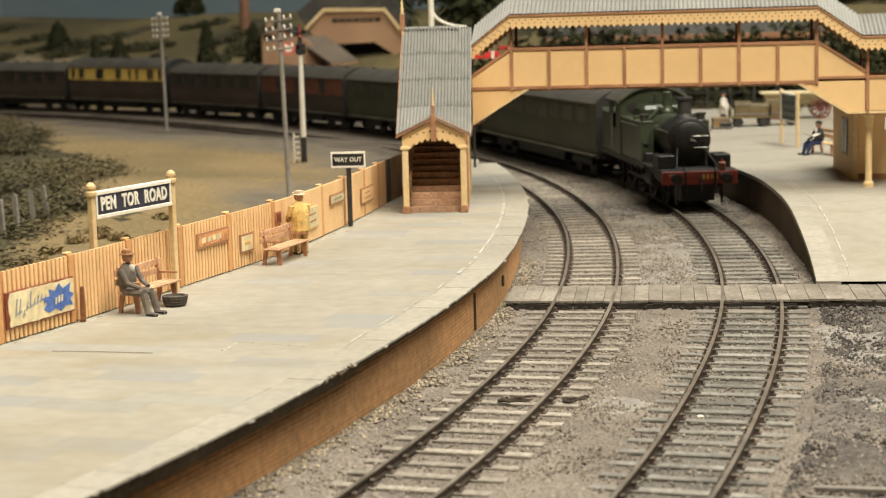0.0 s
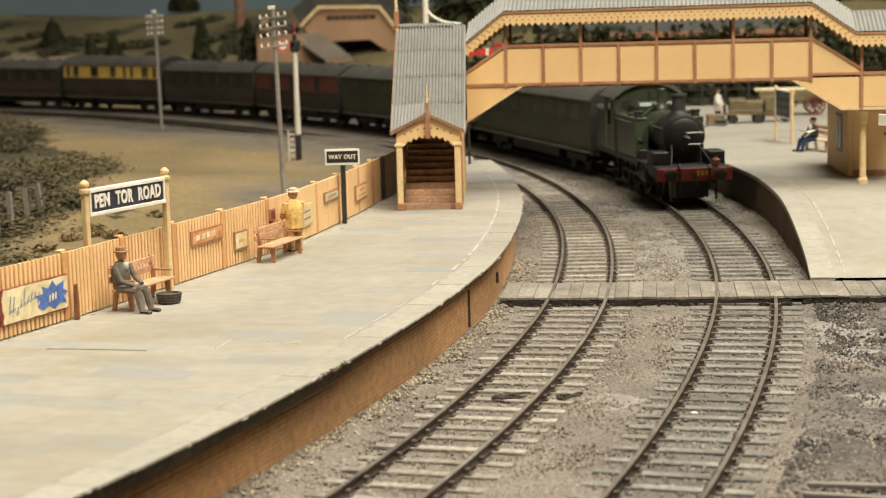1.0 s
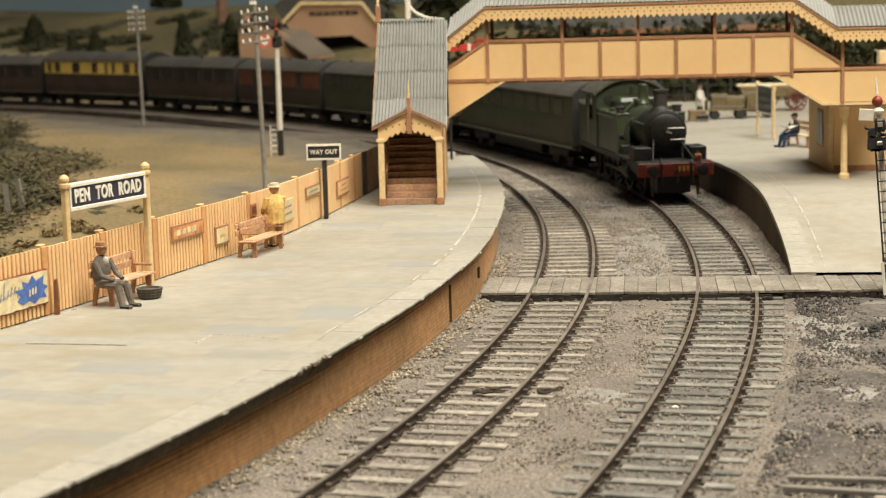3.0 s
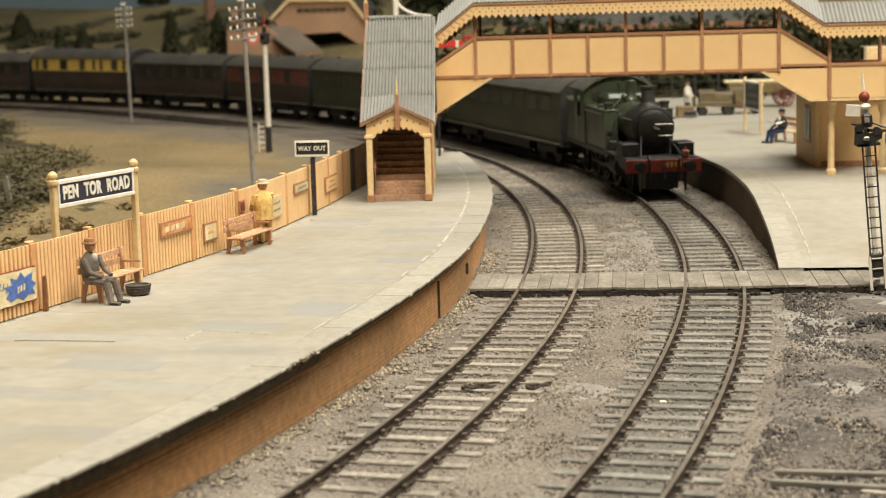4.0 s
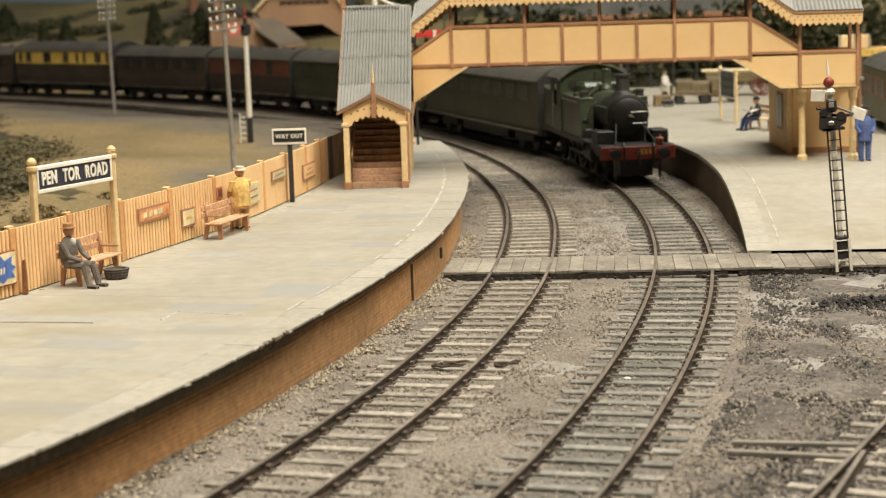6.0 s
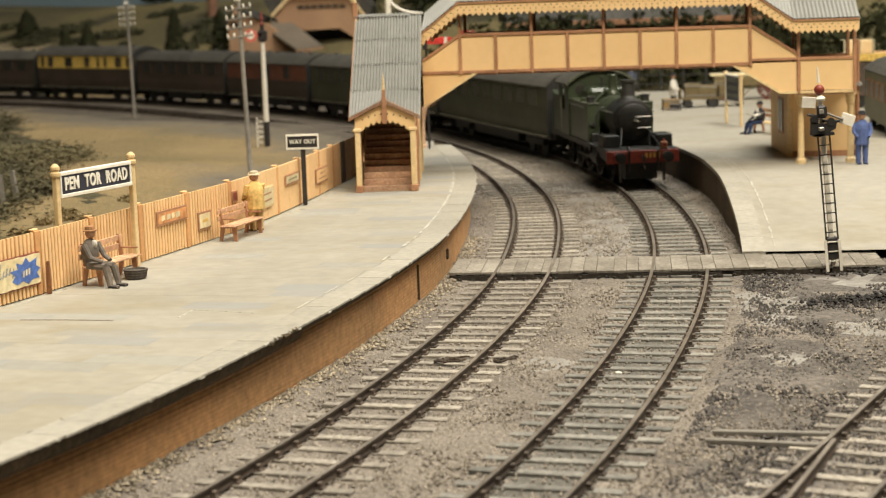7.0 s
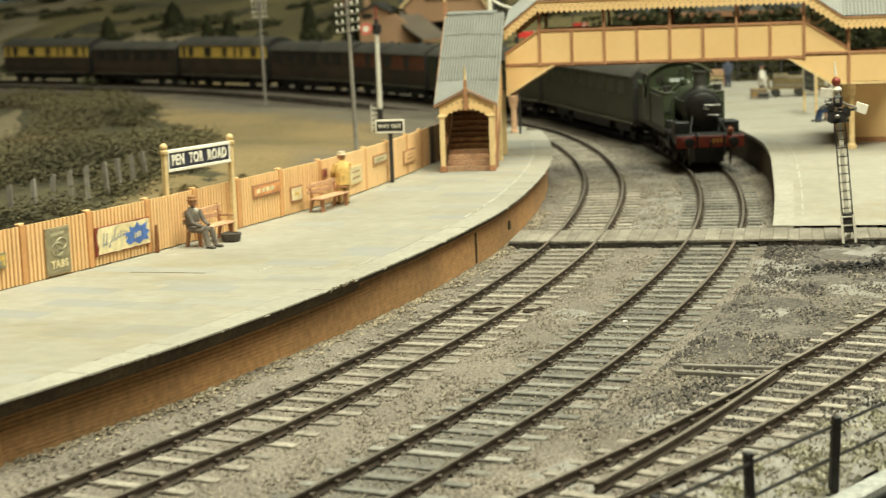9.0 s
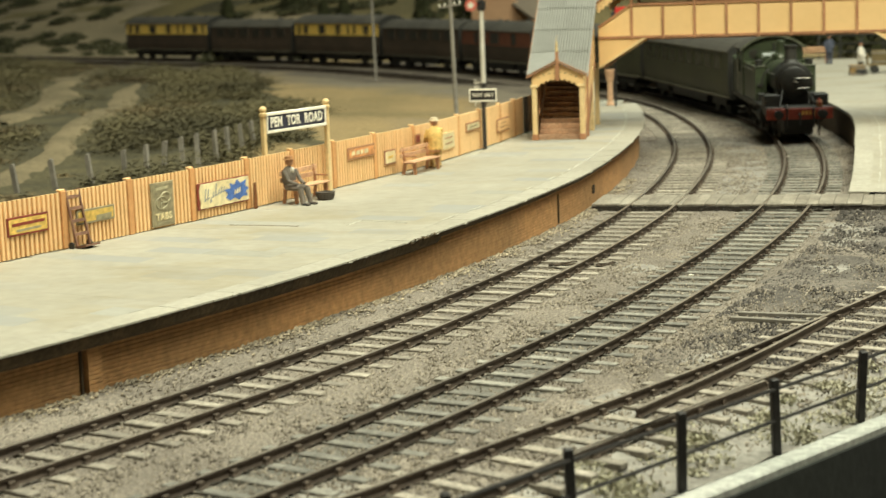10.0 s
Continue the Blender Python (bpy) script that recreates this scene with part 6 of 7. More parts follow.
part("field", prism(B(), pts, "y", -0.03, -0.015), CREAM_E, es)
blot = [(0.52, 0.25), (0.6, 0.12), (0.7, 0.2), (0.78, 0.07), (0.86, 0.2), (0.97, 0.18), (0.93, 0.38), (0.99, 0.5), (0.92, 0.62), (0.94, 0.87), (0.82, 0.76), (0.76, 0.95), (0.7, 0.74), (0.6, 0.84), (0.62, 0.62), (0.49, 0.6), (0.57, 0.42)]
part("splash", prism(B(), [((u - 0.5) * n, 0.03 + v * 0.64) for u, v in blot], "y", -0.038, -0.026), BLUE_E, es)
for x0, z0 in ((0.42, 0.24), (0.52, 0.26), (0.62, 0.27)):
    part("spot", prism(B(), [(x0, z0), (x0 + 0.05, z0), (x0 + 0.07, z0 + 0.13), (x0 + 0.02, z0 + 0.13)], "y", -0.044, -0.036), CREAM_E, es)
SLATE_E = mat("enamel_slate", (0.3, 0.31, 0.33), (0.24, 0.25, 0.27), 0.5, 2, 9, 0.1, 0.01)
# a slanting scrawl in grey, too worn to read
for i in range(9):
    x0 = -0.88 + i * 0.115
    h = (0.34, 0.3, 0.16, 0.17, 0.34, 0.16, 0.18, 0.15, 0.2)[i]
    z0 = 0.2 + 0.022 * i - (0.1 if i in (2, 8) else 0)
    part("stroke", prism(B(), [(x0, z0), (x0 + 0.035, z0), (x0 + 0.1, z0 + h), (x0 + 0.065, z0 + h)], "y", -0.036, -0.026), SLATE_E, es)
    part("stroke", prism(B(), [(x0 + 0.01, z0), (x0 + 0.1, z0 + 0.05), (x0 + 0.1, z0 + 0.08), (x0 + 0.01, z0 + 0.03)], "y", -0.0355, -0.0265), SLATE_E, es)
poster(38.75, 40.28, 0.74, 1.1, BROWN, ORANGE_E, "orange enamel sign with pale bars", [(0.12, 0.24, 0.3, 0.7, CREAM_E), (0.3, 0.42, 0.3, 0.7, CREAM_E), (0.46, 0.56, 0.3, 0.72, CREAM_E), (0.6, 0.74, 0.3, 0.72, CREAM_E)])
poster(40.87, 41.58, 0.34, 0.8, BROWN, CREAM_E, "small cream enamel sign in a dark frame", [(0.3, 0.7, 0.4, 0.6, YEL_E)])
poster(42.95, 43.3, 0.8, 1.1, BROWN, DKRED_E, "small dark sign above the bench")
poster(45.05, 46.12, 0.35, 0.92, CREAM, CREAM_E, "cream poster with brown lettering bars", [(0.2, 0.8, 0.62, 0.72, BROWN), (0.2, 0.8, 0.3, 0.4, BROWN)])
poster(47.35, 48.75, 0.74, 1.04, BROWN, CREAM_E, "narrow cream enamel sign in a brown frame", [(0.2, 0.8, 0.4, 0.6, GREY_E)])
poster(50.78, 52.3, 0.38, 0.86, BROWN, FENCE_BUFF, "brown-framed notice on the fence", [(0.2, 0.8, 0.3, 0.4, BROWN), (0.3, 0.7, 0.6, 0.7, BROWN)])
PALE_E = mat("enamel_pale_olive", (0.42, 0.38, 0.25), (0.32, 0.29, 0.19), 0.5, 2.5, 7, 0.1, 0.01)
tabs = poster(29.64, 30.48, 0.06, 1.18, GREY_E, GREY_E, "tall olive enamel sign with pale rings and TABS lettering", [(0.2, 0.75, 0.82, 0.9, PALE_E), (0.2, 0.8, 0.05, 0.1, PALE_E)])
for rx_, rz_, ro in ((-0.05, 0.6, 0.22), (0.1, 0.72, 0.19), (0.02, 0.52, 0.13)):
    bm = B()
    for k in range(16):
        a0, a1 = k * math.pi / 8, (k + 1) * math.pi / 8
        cyl(bm, (rx_ + ro * math.cos(a0), -0.03, rz_ + 0.7 * ro * math.sin(a0)), (rx_ + ro * math.cos(a1), -0.03, rz_ + 0.7 * ro * math.sin(a1)), 0.022, seg=5)
    part("swirl", bm, PALE_E, tabs)
bm = letters("TABS", 0.25, 0.008, pose(0.0, -0.035, 0.24))
part("lettering", bm, CREAM_E, tabs)
poster(27.03, 28.3, 0.51, 0.86, GREY_E, YEL_E, "yellow enamel sign with dark bars", [(0.5, 0.9, 0.1, 0.5, GREY_E)])
poster(24.9, 26.14, 0.54, 0.98, DKRED_E, YEL_E, "red-framed yellow enamel sign with dark lettering bars", [(0.1, 0.9, 0.5, 0.7, DKRED_E), (0.2, 0.8, 0.2, 0.36, GREY_E)])
TRUCK = mat("truck_wood", (0.23, 0.125, 0.08), (0.16, 0.085, 0.055), 0.8, 1.0, 9, 0.2, 0.01)
# sack truck leaning on the fence
x, y = by_fence(27.0, 0.28)
st = thing("sack_truck", x, y, PZ, fence_turn(27.0), "brown wooden sack truck leaning on the fence", "sack truck", rx=-12)
for dx in (-0.24, 0.2):
    part("side_bar", box(B(), dx, dx + 0.06, -0.03, 0.03, 0.05, 1.42, bevel=0.01), TRUCK, st)
for zz in (0.3, 0.62, 0.92, 1.2):
    part("rung", box(B(), -0.2, 0.2, -0.025, 0.025, zz, zz + 0.08), TRUCK, st)
part("toe_plate", box(B(), -0.24, 0.26, -0.3, 0.03, 0.0, 0.05), TRUCK, st)
for dx in (-0.3, 0.3):
    part("wheel", cyl(B(), (dx - 0.02, 0.08, 0.09), (dx + 0.02, 0.08, 0.09), 0.09, seg=12), BLACK, st)
RUST = mat("rusty_brown", (0.3, 0.13, 0.05), (0.18, 0.075, 0.035), 0.85, 2.0, 10, 0.4, 0.02)
# short brown stake by the nameboard
x, y = by_fence(33.72, 0.16)
sk = thing("short_stake", x, y, PZ, 0, "short brown stake at the foot of the fence", "stake")
part("stake", prism(B(), [(-0.05, 0), (0.05, 0), (0.06, 0.3), (0.035, 0.72), (-0.02, 0.7), (-0.035, 0.35)], "y", -0.04, 0.04), RUST, sk)

# ---- railing along the layout's edge ----
rl = thing("edge_railing", POST0[0], POST0[1], -0.3, 0, "black post and rail fence along the edge of the layout", "railing")
for k in range(-7, 12):
    bm = box(B(), -0.065, 0.065, -0.065, 0.065, 0, 1.22, bevel=0.015)
    ob = part("post", bm, BLACKPAINT, rl)
    ob.matrix_basis = scaled(pose(k * POSTSTEP[0], k * POSTSTEP[1], 0, random.Random(k).uniform(-2, 2), random.Random(k + 50).uniform(-2, 2), 28))
for zz in (1.06, 0.56):
    bm = B()
    cyl(bm, (-7 * 1.2, -7 * 2.18, zz), (11 * 1.2, 11 * 2.18, zz), 0.028, seg=6)
    part("rail", bm, BLACKPAINT, rl)

# ---- ground signal with ladder beside the crossing ----
sg = thing("signal_ladder_post", 9.35, 42.35, 0.0, 0, "black lattice signal post with ladder, red ball finial and white arms", "signal", ry=-4.4)
for dx in (-0.145, 0.145):
    part("ladder_side", box(B(), dx - 0.02, dx + 0.02, -0.2, -0.16, 0.0, 3.75), BLACKPAINT, sg)
for k in range(15):
    part("rung", box(B(), -0.13, 0.13, -0.195, -0.165, 0.25 + k * 0.245, 0.275 + k * 0.245), WHITE if k < 3 else BLACKPAINT, sg)
part("post", box(B(), -0.065, 0.065, -0.05, 0.08, 0, 4.4, bevel=0.02), WHITE, sg)
for dx in (-0.17, 0.17):
    part("lower_ladder_side", box(B(), dx - 0.035, dx + 0.035, -0.215, -0.17, 0.0, 0.8), WHITE, sg)
part("balance_box", box(B(), -0.14, 0.14, -0.16, 0.14, 0.3, 0.85, bevel=0.02), BLACKPAINT, sg)
part("platform", box(B(), -0.26, 0.26, -0.3, 0.16, 3.44, 3.5), BLACKPAINT, sg)
for dx, zz, r in ((-0.3, 4.3, 8), (0.62, 3.78, 24)):
    bm = B()
    boxc(bm, (0, 0, 0), (0.34, 0.04, 0.28), bevel=0.01)
    bmesh.ops.transform(bm, matrix=pose(dx, -0.18, zz, 0, r, 0), verts=bm.verts)
    part("signal_plate", bm, WHITE, sg)
part("bracket", cyl(cyl(B(), (0, -0.1, 3.8), (0.55, -0.16, 3.75), 0.04, seg=6), (0, -0.1, 3.9), (-0.35, -0.16, 4.0), 0.04, seg=6), BLACKPAINT, sg)
bm = B()
bmesh.ops.create_uvsphere(bm, u_segments=16, v_segments=10, radius=0.13)
bmesh.ops.translate(bm, vec=(0, 0, 4.58), verts=bm.verts)
fin = part("ball_finial", bm, RED, sg, smooth=True)
part("spike", cyl(B(), (0, 0, 4.76), (0, 0, 5.15), 0.04, 0.015, 8), WHITE, fin)
part("collar", lathe(B(), [(0.12, 4.3), (0.14, 4.36), (0.07, 4.44)], 12), WHITE, sg)
part("lamp_case", box(B(), -0.12, 0.12, -0.32, -0.06, 3.88, 4.2, bevel=0.05), BLACKPAINT, sg)
part("spectacle", cyl(cyl(B(), (-0.2, -0.3, 3.86), (-0.2, -0.2, 3.86), 0.11, seg=12), (0.2, -0.32, 3.78), (0.2, -0.22, 3.78), 0.1, seg=12), BLACKPAINT, sg)
part("wire_weight", boxc(B(), (-0.05, -0.3, 3.62), (0.14, 0.08, 0.1), bevel=0.02), STEEL, sg)
part("lamp_front", boxc(B(), (-0.02, -0.35, 4.06), (0.12, 0.03, 0.12), bevel=0.01), GREYWOOD, sg)
part("crank", prism(B(), [(-0.34, 3.5), (-0.1, 3.42), (0.3, 3.6), (0.34, 3.78), (0.05, 3.74), (-0.3, 3.82)], "y", -0.3, -0.2), BLACKPAINT, sg)
part("weight_bar", cyl(B(), (0.1, -0.24, 4.0), (0.5, -0.24, 3.8), 0.035, seg=6), GREYWOOD, sg)
# black heap of spilt coal and earth by the crossing's end
g = np.random.default_rng(8)


def heap(name, n, cx, cy, sx, sy, sz, size, material, label, cat, rot=0.0):
    vs, fs = [], []
    for k in range(n):
        a, b = g.normal(0, 1, 2)
        x, y = cx + a * sx * math.cos(rot) - b * sy * math.sin(rot), cy + a * sx * math.sin(rot) + b * sy * math.cos(rot)
        z = float(ground_z(x, y)) + abs(g.normal(0, sz)) * max(0, 1 - (a * a + b * b) / 5)
        r = g.uniform(*size)
        o = len(vs)
        base = np.array([(1, 0, 0), (-1, 0, 0), (0, 1, 0), (0, -1, 0), (0, 0, 0.8), (0, 0, -0.8)]) * r * g.uniform(0.6, 1.3, (6, 1)) + (x, y, z)
        vs += base.tolist()
        fs += [tuple(o + i for i in f) for f in ((0, 2, 4), (2, 1, 4), (1, 3, 4), (3, 0, 4), (2, 0, 5), (1, 2, 5), (3, 1, 5), (0, 3, 5))]
    ob = raw(name, vs, fs, material, kind="stuff")
    return tagged(ob, label, cat)


heap("coal_heap", 500, 10.2, 38.2, 1.3, 0.3, 0.08, (0.03, 0.09), COAL, "line of spilt coal and black earth on the yard", "coal", 0.25)
heap("coal_heap", 200, 11.2, 42.0, 1.0, 0.25, 0.08, (0.03, 0.09), COAL, "black crumbled edge beside the crossing", "coal", 0.1)
# grit strewn over the yard
gv = np.random.default_rng(23)
n = 9000
ty = gv.uniform(21, 42, n)
tx = np.interp(ty, T2.p[:, 1], T2.p[:, 0]) + 1.6 + gv.uniform(0, 1, n)**1.2 * 5.5
keep = np.array([noise.noise((a * 0.6, b * 0.35, 9.0)) > -0.15 for a, b in zip(tx, ty)]) & ((tx - POST0[0]) * -0.876 + (ty - POST0[1]) * 0.482 > 0.4)
tx, ty = tx[keep], ty[keep]
n = len(tx)
base = np.array([(1, 0, 0), (-1, 0, 0), (0, 1, 0), (0, -1, 0), (0, 0, 1), (0, 0, -1)], float)
v = base[None] * gv.uniform(0.02, 0.05, (n, 1, 1)) * gv.uniform(0.6, 1.4, (n, 6, 1)) + np.stack([tx, ty, ground_z(tx, ty) + gv.uniform(0, 0.03, n)], -1)[:, None]
f = np.array([(0, 2, 4), (2, 1, 4), (1, 3, 4), (3, 0, 4), (2, 0, 5), (1, 2, 5), (3, 1, 5), (0, 3, 5)])[None] + 6 * np.arange(n)[:, None, None]
tagged(raw("yard_grit", v.reshape(-1, 3), f.reshape(-1, 3).tolist(), GRIT, kind="stuff"), "dark and pale grey grit strewn over the yard", "grit")

# ---- right platform things ----
hb = thing("station_building", 10.0, 60.0, PZ, 0, "buff timber station building under the footbridge landing", "building")


def sp_(name, bm, m, label="", parent=None):
    bmesh.ops.translate(bm, vec=(-10, -60, -PZ), verts=bm.verts)
    return part(name, bm, m, parent or hb, label)


sp_("front_wall", box(B(), 9.74, 12.0, 60.0, 60.15, PZ, 3.58), BUFF)
sp_("side_wall", prism(B(), [(9.72, 60.0), (9.86, 60.0), (9.56, 64.3), (9.42, 64.3)], "z", PZ, 3.58), BUFF)
sp_("plinth", box(B(), 9.7, 12.0, 59.97, 59.999, PZ, PZ + 0.2), BROWN)
sp_("side_wall", box(B(), 11.86, 12.0, 60.15, 64.3, PZ, 3.58), BUFF)
sp_("back_wall", box(B(), 9.5, 12.0, 64.3, 64.42, PZ, 3.58), BUFF)
sp_("down_pipe", cyl(B(), (12.06, 59.9, PZ), (12.06, 59.9, 5.2), 0.07, seg=8), BROWN)
sp_("corner_post", box(B(), 9.66, 9.84, 59.92, 60.1, PZ, 3.6, bevel=0.02), CREAM)
sp_("eave", box(B(), 9.2, 12.2, 59.7, 64.8, 3.62, 3.72), IRON_ROOF)
wn = sp_("window", prism(B(), [(9.62, 61.2), (9.64, 61.2), (9.56, 62.4), (9.54, 62.4)], "z", PZ + 0.7, PZ + 2.0), BROWN)
for y0 in (61.3, 61.88):
    xa = lambda y: 9.62 - (y - 61.2) * 0.067
    sp_("pane", prism(B(), [(xa(y0) - 0.02, y0), (xa(y0), y0), (xa(y0 + 0.45), y0 + 0.45), (xa(y0 + 0.45) - 0.02, y0 + 0.45)], "z", PZ + 0.8, PZ + 1.9), GLASS, parent=wn)

t, b, n = name_board(8.36, 76.0, 8.86, 73.6, PZ, "", "dark station nameboard on cream posts seen from its back", 1.15, 1.0, 2.3, 0.11)
bm = B()
for i, zz in enumerate((1.95, 1.6, 1.3)):
    for k in range(5):
        boxc(bm, (-n / 2 + 0.45 + k * (n - 0.9) / 4, -0.05, zz), (0.28, 0.03, 0.18))
part("lettering_bars", bm, mat("worn_letter", (0.16, 0.17, 0.14), None, 0.7), b)
bench(9.9, 70.2, PZ, -70, "cream platform bench near the nameboard", CREAM)
figurine(9.42, 70.2, PZ, -62, DARKC, cloth("navy_cloth", (0.03, 0.05, 0.12)), "painted model figure in dark waistcoat seated with a paper", sit=True, stout=1.2, collar=WHC, h=1.55)
paper = thing("newspaper", 9.16, 69.95, PZ + 0.72, 20, "open pale newspaper held over the knees", "newspaper")
part("sheet", prism(B(), [(-0.32, 0.12), (0, 0), (0.32, 0.12), (0.32, 0.135), (0, 0.02), (-0.32, 0.135)], "y", -0.2, 0.2), WHC, paper)
figurine(11.85, 57.0, PZ, 5, BLUEC, BLUEC, "painted model figure in a blue uniform on the platform", hat=DARKC, stout=1.12)
figurine(-0.24, 95.6, PZ, 20, YELC, YELC, "painted model figure in pale yellow far along the platform", hat=YELC)
figurine(0.95, 96.0, PZ, -30, cloth("slate_cloth", (0.08, 0.09, 0.13)), cloth("slate_cloth", (0.08, 0.09, 0.13)), "painted model figure in slate grey walking")
figurine(4.15, 95.7, PZ, 0, cloth("slate_cloth", (0.08, 0.09, 0.13)), cloth("slate_cloth", (0.08, 0.09, 0.13)), "painted model figure in dark blue by the far bench")
figurine(6.25, 86.0, PZ, 60, WHC, DARKC, "painted model figure in white shirt sleeves with luggage")
bench(3.0, 97.2, PZ, 180, "cream bench far along the platform", CREAM)


def crate(x, y, z, sx, sy, sz, rz, label, m=None):
    t = thing("crate", x, y, z, rz, label, "crate", "luggage on the platform")
    part("box", box(B(), -sx / 2, sx / 2, -sy / 2, sy / 2, 0, sz, bevel=0.02), m or BROWN, t)
    for zz in (0.12 * sz, 0.8 * sz):
        part("batten", box(B(), -sx / 2 - 0.02, sx / 2 + 0.02, -sy / 2 - 0.02, sy / 2 + 0.02, zz, zz + 0.07), GREYWOOD, t)
    return t


OLIVE = cloth("olive_crate", (0.19, 0.145, 0.07))
LUG = cloth("worn_leather", (0.26, 0.17, 0.07))
crate(6.1, 85.2, PZ, 0.8, 0.5, 0.55, 10, "tan luggage trunk standing on the platform", LUG)
crate(6.35, 85.0, PZ, 0.5, 0.4, 0.35, -15, "small dark case beside the trunk", DARKC)


def barrow(x, y, rz, n=2.0, label="platform barrow loaded with olive crates"):
    t = thing("luggage_barrow", x, y, PZ, rz, label, "barrow", "platform barrows")
    part("bed", box(B(), -n / 2, n / 2, -0.45, 0.45, 0.42, 0.5, bevel=0.01), OLIVE, t)
    for dx in (-n / 2, n / 2 - 0.06):
        part("end_rail", box(B(), dx, dx + 0.06, -0.45, 0.45, 0.5, 1.0), OLIVE, t)
    for dx in (-0.6, 0.6):
        for dy in (-0.46, 0.4):
            part("wheel", cyl(B(), (dx, dy, 0.22), (dx, dy + 0.06, 0.22), 0.22, seg=14), BLACK, t)
    part("handle", cyl(B(), (n / 2, 0, 0.5), (n / 2 + 0.5, 0, 1.0), 0.03, seg=6), OLIVE, t)
    return t


barrow(7.55, 86.5, 5)
crate(7.2, 86.5, PZ + 0.5, 0.8, 0.7, 0.7, 3, "olive wooden crate on the barrow", OLIVE)
crate(8.0, 86.5, PZ + 0.5, 0.75, 0.7, 0.6, -4, "olive wooden crate stacked on the barrow", OLIVE)
barrow(8.9, 87.0, 0, 1.7, "flat platform barrow beside the crates")
crate(8.9, 87.0, PZ + 0.5, 1.2, 0.7, 0.75, 2, "large olive wicker hamper on the barrow", OLIVE)
# cart with red wheels
DULLRED = mat("faded_red", (0.2, 0.06, 0.045), (0.14, 0.045, 0.035), 0.7)
ct_ = thing("road_cart", 10.4, 92.0, PZ, 0, "wooden road cart with red spoked wheels and a pale load", "cart")
part("body", box(B(), -1.9, 1.2, -0.7, 0.7, 0.75, 1.25, bevel=0.02), OLIVE, ct_)
part("load", box(B(), -2.1, 1.7, -0.5, 0.5, 1.25, 1.38, bevel=0.03), CREAM_E, ct_)
for dx in (-1.3, 0.9):
    for dy in (-0.85, 0.77):
        wl = part("wheel", cyl(B(), (dx, dy, 0.5), (dx, dy + 0.08, 0.5), 0.1, seg=10), DULLRED, ct_)
        bm = ring(0, 0, 0.5, 0.42, 0.08, 18)
        bmesh.ops.transform(bm, matrix=pose(dx, dy + 0.04, 0, 0, 0, 90), verts=bm.verts)
        part("rim", bm, DULLRED, wl)
        bm = B()
        for k in range(10):
            a = k * math.pi / 5
            cyl(bm, (dx, dy + 0.04, 0.5), (dx + 0.44 * math.cos(a), dy + 0.04, 0.5 + 0.44 * math.sin(a)), 0.03, seg=4)
        part("spokes", bm, DULLRED, wl)
# dark railings and low wall behind the far platform
rb = thing("back_railing", 3, 101.0, PZ, 0, "dark railings behind the far end of the platform", "railing")
for k in range(16):
    part("post", box(B(), 0.2 + k * 1.3, 0.32 + k * 1.3, -0.06, 0.06, -0.2, 1.5), BLACK, rb)
for zz in (0.4, 0.9, 1.4):
    part("rail", box(B(), 0.2, 20, -0.03, 0.03, zz, zz + 0.07), BLACK, rb)
lb = thing("low_store_building", -1.5, 101.5, PZ, 4, "low buff timber building behind the platform end", "building")
part("wall", box(B(), -3.2, 2.2, 0, 3, 0, 1.9), BUFF, lb)
part("plinth", box(B(), -3.25, 2.25, -0.06, 0, 0, 0.5), GREYWOOD, lb)
part("roof", prism(B(), [(-0.4, 1.9), (3.4, 1.9), (1.5, 2.9)], "x", -3.5, 2.5), GREYWOOD, lb)
part("door", box(B(), -0.4, 0.5, -0.04, 0, 0.1, 1.7), BROWN, lb)
# grey-roofed shed seen through the bridge's openings
gs = thing("goods_shed", 5.0, 122.0, 0.0, 8, "long low shed with grey roof and brick walls behind the station", "shed")
part("wall", box(B(), -9, 9, 0, 8, 0, 5.0), BRICK, gs)
part("roof", prism(B(), [(-0.6, 5.0), (8.6, 5.0), (4, 8.2)], "x", -9.6, 9.6), ROOFGREY, gs)
part("eave_board", box(B(), -9.6, 9.6, -0.7, -0.6, 4.7, 5.05), BROWN, gs)
for k in range(5):
    wd = part("window", box(B(), -7.8 + k * 3.4, -6.2 + k * 3.4, -0.06, 0, 1.6, 3.6), BROWN, gs)
    part("pane", box(B(), -7.6 + k * 3.4, -6.4 + k * 3.4, -0.09, -0.05, 1.8, 3.4), GLASS, wd)

# dark green van parked beyond the right platform
VAN_OLIVE = mat("van_olive", (0.15, 0.14, 0.06), (0.11, 0.103, 0.045), 0.5, 0.6, 7, 0.1, 0.01)
pv = thing("parked_van", 15.2, 66.5, PZ, 0, "olive green parked van with a grey domed roof", "van")
part("body", box(B(), -1.2, 1.2, 0, 7, 0.35, 2.35, bevel=0.05), VAN_OLIVE, pv)
part("roof", prism(B(), arc_pts(1.26, 2.35, 2.85, 9), "y", -0.1, 7.1), ROOFGREY, pv)
part("roof_edge", box(B(), -1.3, 1.3, -0.14, -0.06, 2.32, 2.4), ROOFGREY, pv)
for k in range(4):
    wd = part("window", box(B(), -1.23, -1.2, 0.6 + k * 1.6, 1.7 + k * 1.6, 1.3, 2.0), BROWN, pv)
    part("pane", box(B(), -1.25, -1.225, 0.66 + k * 1.6, 1.64 + k * 1.6, 1.36, 1.94), GLASS, wd)
for dx in (-1.0, 1.0):
    for dy in (1.2, 5.8):
        part("wheel", cyl(B(), (dx - 0.1, dy, 0.4), (dx + 0.1, dy, 0.4), 0.4, seg=16), BLACK, pv)

